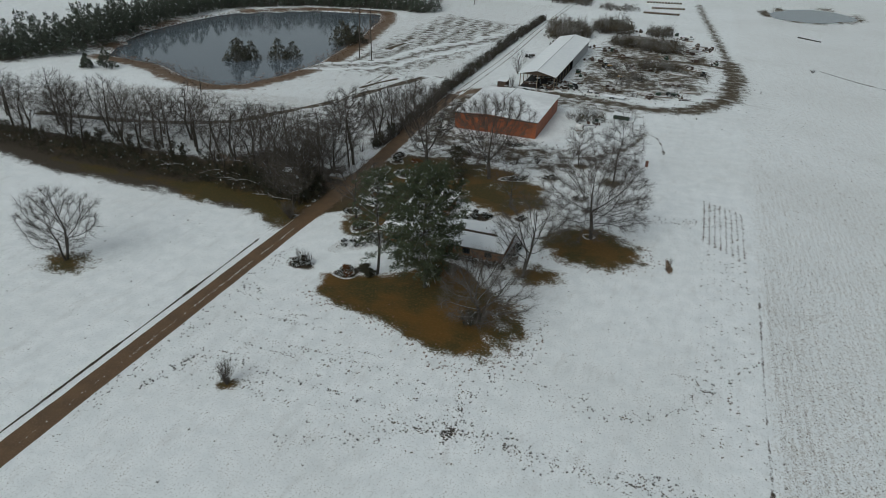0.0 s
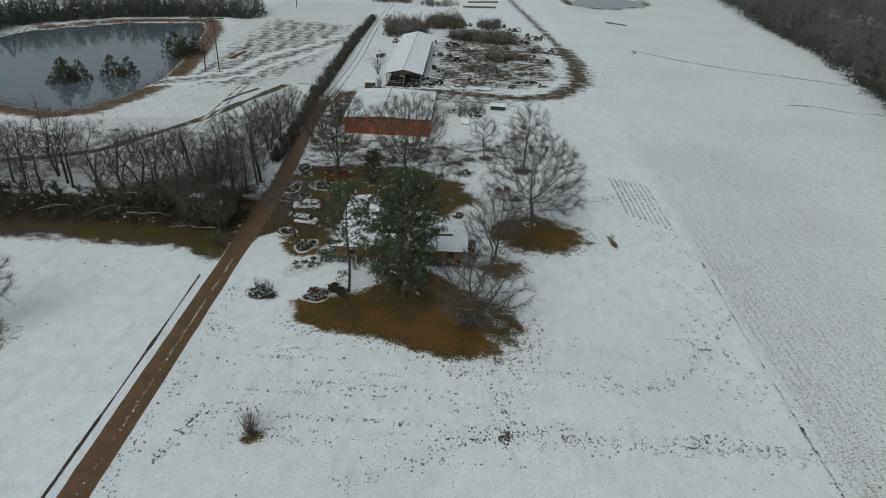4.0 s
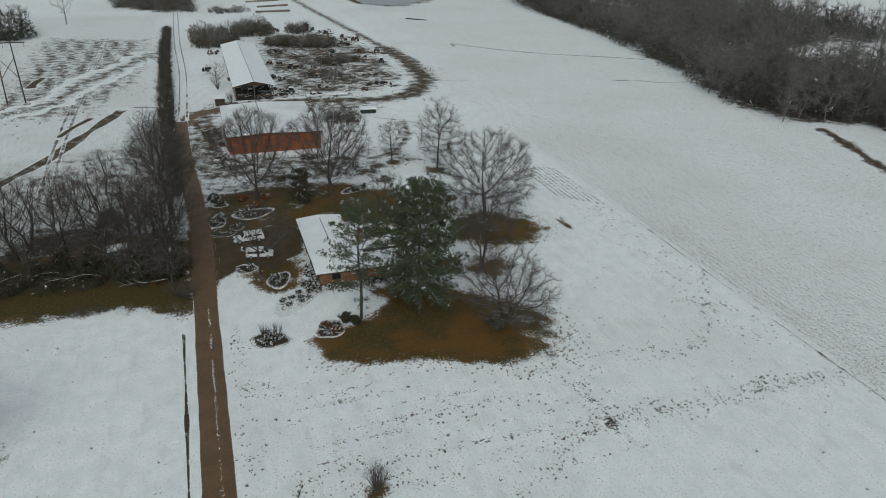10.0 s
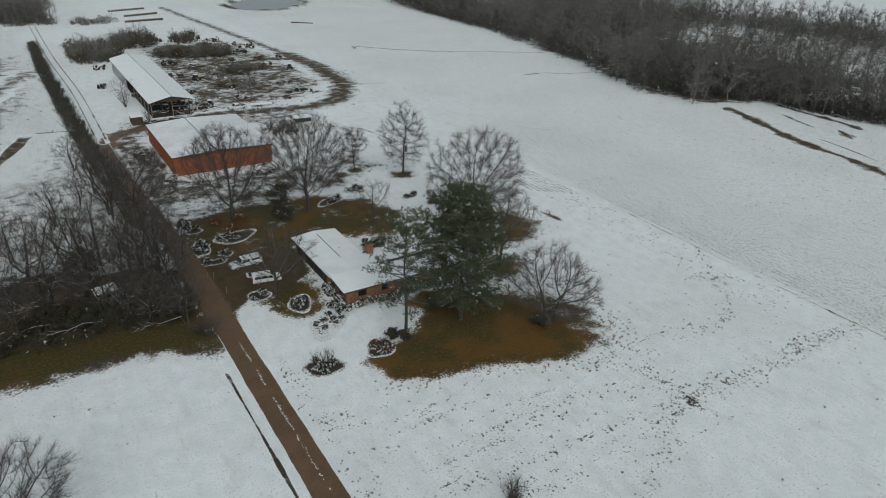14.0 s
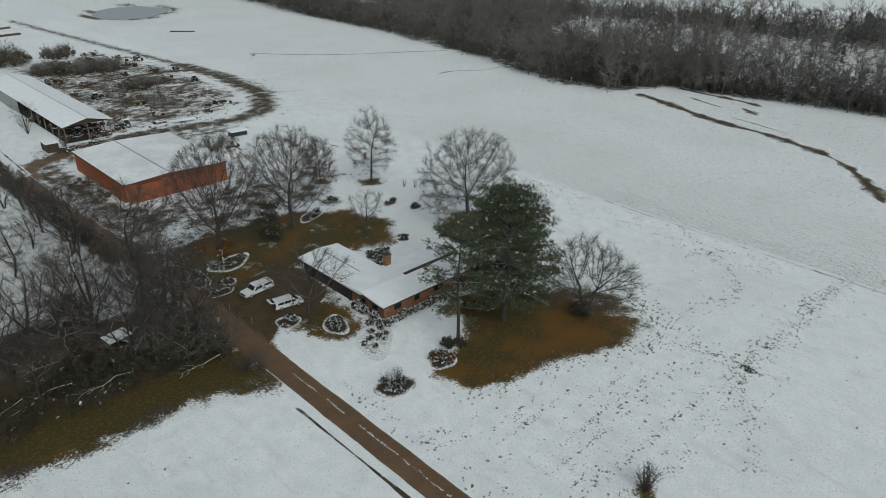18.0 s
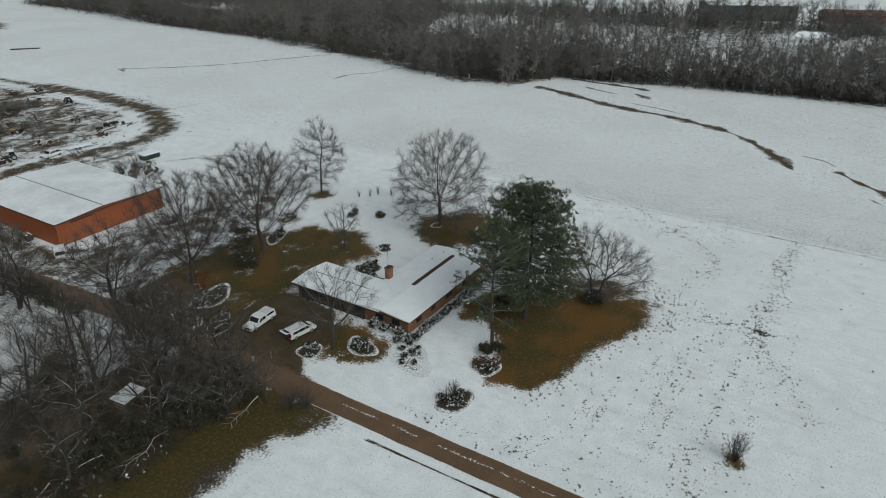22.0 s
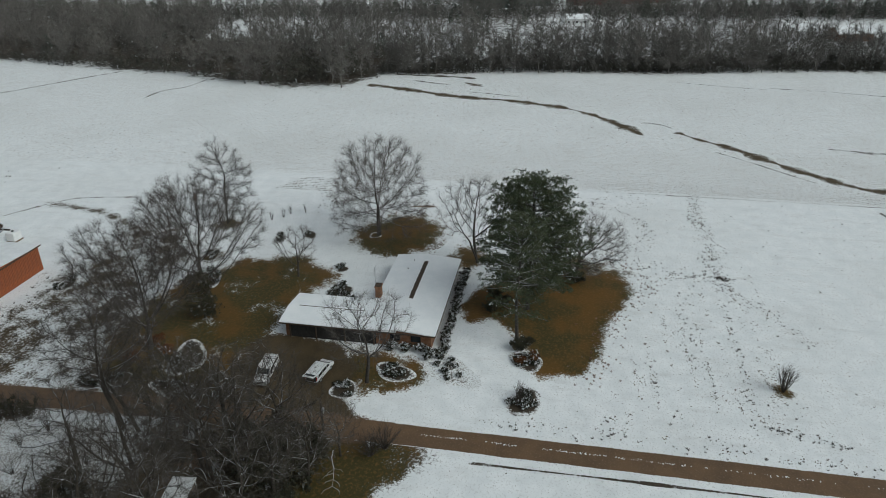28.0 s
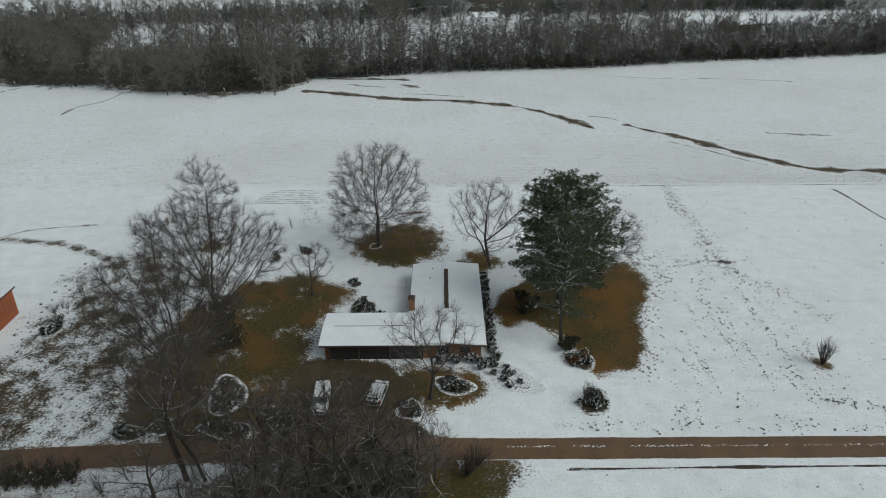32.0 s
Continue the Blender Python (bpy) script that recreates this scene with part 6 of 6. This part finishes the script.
for i, (x, y, h, w) in enumerate(((43.8, 62.8, 1.6, 1.5), (45.6, 62.6, 1.6, 1.5), (44.8, 61.6, 1.5, 1.4), (31.5, 75.6, 2.0, 1.6), (34.0, 73.8, 1.9, 1.6), (36.6, 75.8, 1.8, 1.5), (21.3, 70.2, 1.7, 1.3), (22.8, 69.2, 1.5, 1.2))):
    shrub(x, y, h, w, 460 + i, "dark evergreen shrub under the trees", leaves=34, mat=BRUSH)
for i, (x, y, h, w) in enumerate(((19.2, 68.0, 0.9, 0.8), (17.8, 69.8, 0.8, 0.8), (11.6, 122.6, 1.2, 1.6), (14.0, 125.8, 1.1, 1.5), (9.2, 126.6, 1.2, 1.5))):
    shrub(x, y, h, w, 480 + i, "low rusty-leaved shrub on bare soil", leaves=26, mat=RUSTLEAF)
for i, (x, y, h, w) in enumerate(((17.3, 33.7, 4.2, 1.5), (-2.9, 85.0, 3.4, 2.4), (-4.4, 86.4, 3.0, 2.4), (9.2, 232.9, 6.0, 2.6), (29.0, 168, 0, 0), (41.5, 186, 4.0, 2.4), (46.0, 187, 3.4, 2.2), (12.4, 211.5, 5.0, 1.8), (6.5, 152.0, 3.0, 2.0), (33, 137, 3.0, 1.6), (38, 140, 2.4, 1.4), (25, 136, 2.6, 1.4), (42, 136.5, 2.2, 1.2), (20, 138, 2.2, 1.4))):
    if h:
        lo, _ = bush(500 + i, h, w, 60 if i < 3 else 30)
        t = thing("bare_shrub", at(x, y), "bare many-stemmed shrub in the snow", "shrub")
        mesh_object("branchwork", lo.v, lo.f, TWIG if i < 2 else DARK_TWIG, t)
bare_n = bare_tree(21, 9.5, 4.2, 0.16, 0.2, 0.6, "vase", 160, 4)
plant("bare_tree", at(9.2, 232.9), *bare_n, BARK, TWIG, "small bare tree beside the pole shed")
plant("bare_tree", at(-80, 158), *bare_tree(22, 8.5, 3.4, 0.14, 0.2, 0.7, "oval", 120, 4), BARK, TWIG, "young bare tree near the pond")
plant("bare_tree", at(-58, 390), *bare_tree(23, 15, 7, 0.22, 0.25, 0.5, "vase", 160, 4, step=0.8), BARK, TWIG, "distant bare tree in the pasture")
for i, (x, y, h, w) in enumerate(((-128, 168, 7.0, 3.4), (-134, 165, 5.0, 2.2))):
    lo, lf = cedar_tree(520 + i, h, w, 14, 14)
    t = thing("cedar_tree", at(x, y), "dark evergreen standing by the pond", "tree")
    mesh_object("trunk", lo.v, lo.f, BARK, t)
    mesh_object("crown", lf.v, lf.f, HAZED_CEDAR, t)

# brush thickets between the machines
for i, (x, y, rx, ry, n, s) in enumerate(((12, 322, 10, 14, 110, 1.9), (31, 343, 10, 8, 80, 1.8), (24, 420, 12, 7, 40, 1.1), (41, 311, 7, 4, 34, 1.3), (55, 304, 8, 5, 46, 1.5), (59, 268, 10, 3.5, 46, 1.0), (44, 260, 5, 2.5, 20, 0.9), (54, 345, 7, 5, 20, 1.1), (52, 221, 8, 1.5, 14, 0.6), (44, 188, 4, 3, 12, 0.9), (50, 246, 9, 2.5, 30, 0.8), (48, 236, 4, 2, 14, 1.3), (36, 232, 4, 3, 12, 0.7), (64, 240, 5, 1.5, 9, 0.6), (-4, 425, 14, 4, 26, 1.4), (58, 311, 9, 8, 56, 1.25), (42.6, 317, 7, 4, 36, 1.1), (59, 271.5, 9, 4, 60, 0.75), (54, 346, 6, 5, 36, 1.4), (68, 243, 5, 2, 16, 0.6), (56, 233, 8, 2, 20, 0.5), (44, 248, 5, 2.5, 18, 0.6), (43, 184, 6, 4, 30, 0.75), (5.5, 176, 2.5, 8, 30, 0.6), (36, 152, 8, 2, 20, 0.5))):
    r = random.Random(600 + i)
    spots = [(x + rx * math.sqrt(u) * math.cos(a), y + ry * math.sqrt(u) * math.sin(a)) for u, a in ((r.random(), r.uniform(0, 6.28)) for _ in range(n))]
    tile("thicket", BRUSH_KINDS, spots[::2], HAZED_TWIG, "tangled leafless thicket in the machinery yard", "thicket", (s * 0.7, s * 1.3), 20 + i)
    if n > 24:
        tile("thicket", CLUMPS, spots[1::2], YARD_BRUSH, "dense brown brush in the machinery yard", "thicket", (s * 0.35, s * 0.6), 40 + i)

# weeds and stubble poking through the snow


def weed(seed):
    r = random.Random(seed)
    w = Wood()
    for i in range(9):
        a = r.uniform(0, 6.28)
        p = Vector((r.uniform(-0.12, 0.12), r.uniform(-0.12, 0.12), 0))
        w.tube([p, p + Vector((math.cos(a) * 0.3, math.sin(a) * 0.3, r.uniform(0.15, 0.5)))], [0.05, 0.004], 3)
    return w


WEEDS = [arrays(weed(700 + i)) for i in range(3)]


def spread(line, width, n, seed):
    r = random.Random(seed)
    pts = smooth_line(line, 1.0)
    return [(x + r.gauss(0, width), y + r.gauss(0, width)) for x, y in (r.choice(pts) for _ in range(n))]


spots = spread([(14, 33), (18, 43), (28, 46), (40, 44), (52, 38), (60, 34)], 1.3, 70, 1)
spots += spread([(30, 26), (42, 33), (49, 37), (58, 37), (74, 37), (90, 36)], 1.0, 150, 2)
spots += spread([(55, 58), (53, 50), (50, 42), (50, 36)], 1.2, 110, 3) + spread([(50, 36), (49.5, 35.5)], 0.7, 40, 4)
spots += spread([(56, 50), (62, 50.7), (68, 48), (75, 49.5), (80, 56), (82, 57.7), (89, 68)], 0.6, 90, 5)
spots += spread([(8, 39), (30, 37.7), (50, 36.5)], 0.35, 70, 31) + spread([(12, 43), (24, 43.4), (36, 45.4)], 0.4, 40, 32) + spread([(11, 50.5), (22, 51)], 0.4, 18, 33) + spread([(57, 38), (66, 35.6), (78, 38.5)], 0.7, 50, 35)
spots += spread([(3, 20), (3.5, 50), (4, 72)], 0.6, 90, 6) + spread([(5, 58), (9, 55)], 1.0, 16, 7)
spots += spread([(9, 37), (7, 29)], 0.5, 50, 8) + spread([(4, 43), (10, 50)], 1.2, 20, 9)
spots += scatter([(4, 0), (89, 0), (89, 80), (56, 80), (56, 48), (14, 48), (4, 76)], 2.6, 110, 21) + scatter([(-60, 20), (-4, 20), (-4, 78), (-60, 84)], 3.2, 50, 22)
spots += spread([(70, 116), (80, 120)], 1.5, 40, 10)
tile("weeds", WEEDS, spots, DARK_TWIG, "withered weed clumps poking through the snow", "weeds", (0.25, 0.75), 50)
tile("weeds", WEEDS, spread([(15, 60), (20, 58.5), (28, 57), (36, 54), (46, 49.5), (53, 55), (56, 62)], 1.6, 260, 11) + spread([(51, 90), (65, 89), (71, 98), (66, 104)], 1.2, 110, 12), RUST_TWIG, "brown grass tussocks at the edge of the melt", "weeds", (0.35, 0.8), 51)
tile("weeds", WEEDS, scatter([(4, 120), (30, 134), (60, 140), (52, 158), (4, 157)], 1.5, 260, 23) + spread(LOOP[:8], 5.0, 260, 13) + scatter([(-70, 150), (-12, 215), (-12, 330), (-60, 330)], 4.0, 150, 24), DARK_TWIG, "ragged weeds round the yard and pasture", "weeds", (0.5, 1.2), 52)
rr = random.Random(44)
tile("reeds", WEEDS, [(x + rr.gauss(0, 2.2), y + rr.gauss(0, 2.2)) for x, y in smooth_line(POND + POND[:1], 0.8) for _ in range(3)], REED, "rust-brown reeds round the pond", "reeds", (0.6, 1.4), 53)
plant("bare_tree", at(55.2, 244.6), *bare_tree(24, 8.0, 2.6, 0.1, 0.1, 0.6, "vase", 110, 4, 2), BARK, TWIG, "thin bare sapling in the machinery yard")
plant("bare_tree", at(52.6, 240.4), *bare_tree(25, 6.0, 2.0, 0.08, 0.1, 0.6, "vase", 90, 4), BARK, TWIG, "thin bare sapling in the machinery yard")
tile("weeds", WEEDS, scatter([(91, -20), (104, -20), (104, 110), (91, 110)], 1.4, 600, 25), DARK_TWIG, "cut stubble in the field strip", "stubble", (0.3, 0.6), 54)



def clod(seed):
    """A low ragged lump of wet soil and dead grass."""
    r = random.Random(seed)
    k = r.uniform(0.45, 1.0)
    v = [(0, 0, r.uniform(0.25, 0.5))] + [(math.cos(i * 0.9) * r.uniform(0.45, 1.3), math.sin(i * 0.9) * r.uniform(0.45, 1.3) * k, -0.02) for i in range(7)]
    return np.array(v), np.array([(0, i + 1, (i + 1) % 7 + 1) for i in range(7)])


CLOD = plain("wet_clod", (0.07, 0.054, 0.038), (0.13, 0.1, 0.072), 0.95, scale=2.5, bump=0)
CLODS = [clod(730 + i) for i in range(7)]
rk = random.Random(31)


def clods(line, width, n, bunch=0.5):
    """Places along a line, in loose bunches with gaps between them."""
    pts = smooth_line(line, 0.5)
    out = []
    while len(out) < n:
        i, u = rk.randrange(len(pts) - 1), rk.random()
        x, y = pts[i][0] + (pts[i + 1][0] - pts[i][0]) * u, pts[i][1] + (pts[i + 1][1] - pts[i][1]) * u
        x, y = x + rk.gauss(0, width), y + rk.gauss(0, width)
        for _ in range(rk.choice((1, 1, 1, 2, 3, 6))):
            out.append((x + rk.gauss(0, bunch), y + rk.gauss(0, bunch * 0.6)))
    return out


marks = clods([(46, 50), (48.5, 45), (49.8, 37), (50.4, 34.5)], 0.5, 90) + clods([(49.8, 37), (50.2, 36)], 0.35, 45, 0.4)
marks += clods([(49.8, 37), (60.6, 36.2), (69.4, 35.6), (78, 36.3), (89, 35.8)], 0.9, 330)
marks += clods([(50, 36.4), (42, 34.2), (37, 33.9), (30, 33.6), (21, 33.6), (13, 34)], 0.45, 130)
for y0, x0, x1, n in ((31.2, 30, 52, 34), (35.6, 12, 48, 90), (38.0, 10, 47, 80), (40.4, 12, 44, 60), (42.8, 16, 40, 50), (45.4, 14, 38, 60), (48.2, 15, 36, 46), (51.0, 14, 30, 30), (53.4, 12, 24, 20)):
    marks += clods([(x0, y0 + rk.uniform(-0.4, 0.4)), ((x0 + x1) / 2, y0), (x1, y0 + rk.uniform(-0.4, 0.4))], 0.14, n, 0.25)
marks += clods([(57, 50.6), (60, 49), (63.4, 47.3), (67, 47.6), (71.6, 48.8), (77.8, 51.2), (80.6, 57.7), (78.5, 61.3)], 0.5, 130, 0.35)
marks += clods([(16, 54), (18, 47.4), (14, 42), (10, 37), (8, 29)], 0.6, 80)
marks += clods([(3.4, 16), (3.8, 45), (4.6, 62), (5, 74)], 0.5, 110, 0.4) + clods([(5, 58), (9, 55), (12, 57)], 0.7, 40)
marks += clods([(48, 51), (52, 54), (55, 61), (56, 70)], 0.9, 150) + clods([(70, 116), (76, 118), (82, 120)], 0.6, 50)
marks += clods([(90, -30), (90, 10), (90, 40), (90, 62)], 0.16, 260, 0.3)
for i in range(8):
    x0 = 80.0 + 1.15 * i
    marks += clods([(x0, 133 - 0.6 * i), (x0 + 0.2, 122), (x0 + 0.3, 110 - i)], 0.06, 260 - 8 * i, 0.12)
    marks += clods([(x0 + 0.3, 108 - i), (x0 + 0.5, 80), (x0 + 0.6, 44)], 0.08, 70, 0.14)
marks += scatter([(4, 0), (89, 0), (89, 100), (60, 84), (56, 48), (14, 48), (4, 76)], 3.0, 90, 27) + scatter([(-70, 10), (-4, 10), (-4, 80), (-70, 84)], 4.0, 45, 28)
tile("clods", CLODS, marks, CLOD, "dark clods and dead tufts scattered in trodden snow", "clods", (0.06, 0.18), 76)
field = scatter([(91, -30), (112, -30), (112, 120), (91, 120)], 0.7, 2600, 29)
tile("clods", CLODS, field, CLOD, "fine stubble clods showing in the ploughed strip", "clods", (0.06, 0.17), 77)
far = scatter([(112, -60), (205, -60), (190, 190), (150, 300), (92, 300), (92, 120), (112, 120)], 1.6, 2400, 30)
tile("clods", CLODS, far, CLOD, "stubble tufts across the open field", "clods", (0.1, 0.26), 78)


def snow_blob(seed):
    r = random.Random(seed)
    v = [(0, 0, 0.035)] + [(math.cos(k * 1.05) * r.uniform(0.5, 1.2), math.sin(k * 1.05) * r.uniform(0.5, 1.2), 0) for k in range(6)]
    return np.array(v), np.array([(0, k + 1, (k + 1) % 6 + 1) for k in range(6)])


rs2 = random.Random(12)
spots = []
for y0, y1, n in ((14, 30, 14), (32, 47, 34), (48, 57, 40), (58, 66, 60), (69, 73, 30), (75, 81, 40)):
    spots += [(0.35 + rs2.gauss(0, 0.09), rs2.uniform(y0, y1)) for _ in range(n)]
crown = tile("snow_remnant", [snow_blob(i) for i in range(4)], spots, ROOF_SNOW, "broken line of snow along the road's crown", "snow", (0.05, 0.12), 60)
crown.location.z = 0.034
ribbon("path_mark", [(-20, 214.5), (-8, 212)], 0.8, "line of tracks in the pasture snow", "litter", 0.7, seed=90, wobble=0.9)
ribbon("track", [(53, 186), (64, 178), (67, 172), (69, 160)], 1.3, "thin muddy line running from the yard", "litter", 0.58, seed=92, wobble=0.8, soft=0.8)
ribbon("track", [(84, 233), (94, 228), (104, 226)], 0.5, "faint footpath in the snow", "litter", 0.5, seed=94)
tagged(part("fallen_log", cylinder(bmesh.new(), (121, 381, 0.3), (131, 373, 0.3), 0.35, 0.25), BARK), "grey fallen log in the snowy field", "log")
lo, _ = bush(520, 1.6, 1.9, 26)
t = thing("bare_shrub", at(119.7, 294.7), "dead brush in the open field", "shrub")
mesh_object("branchwork", lo.v, lo.f, DARK_TWIG, t)
fl = thing("garden_flag", at(64.8, 145.8), "faded red flag on a thin pole at the lawn's end", "flag")
part("pole", cylinder(bmesh.new(), (0, 0, 0), (0, 0, 3.4), 0.05, n=6), STEEL, fl)
part("banner", boxes((-0.05, 0.75, -0.03, 0.03, 1.6, 3.3)), RED_ROOF, fl)
for i, (x, y) in enumerate(((3.0, 97.0), (1.6, 103.9), (2.5, 103.3))):
    pst = thing("post", at(x, y), "short grey post beside the drive", "post")
    part("shaft", cylinder(bmesh.new(), (0, 0, 0), (0, 0, 1.3), 0.07, n=7), WOOD, pst)
br = tagged(part("water_trough", boxes((-1, 1, -0.5, 0.5, 0, 0.6), bevel=0.05), STEEL), "galvanised trough in the wood clearing", "trough")
br.matrix_basis = at(-10, 104, 0.3)
for i, (x, y) in enumerate(((61.7, 126.5), (63.4, 124.5), (65.3, 123.6), (66.7, 120.6))):
    lo, _ = bush(800 + i, 2.2, 0.5, 9)
    t = thing("bare_shrub", at(x, y), "thin upright sapling in a garden row", "shrub", "saplings behind the lawn")
    mesh_object("branchwork", lo.v, lo.f, TWIG, t)
bed(55.4, 115.5, 1.6, 1.1, 0.4, 22, "small rocky bed on the back lawn", 2)
pl = thing("utility_pole", at(-4.8, 92.0), "weathered wooden utility pole beside the dirt road", "power pole")
part("shaft", cylinder(bmesh.new(), (0, 0, -0.1), (0.1, 0, 8.2), 0.15, 0.1, n=8), POLE_WOOD, pl)
part("meter_box", boxes((-0.2, 0.2, -0.34, -0.14, 6.2, 6.9)), STEEL, pl, "grey metal box near the top")
pickup(at(6.6, 156.4, radians(62)), "old snow-covered pickup standing beside the red barn", False)
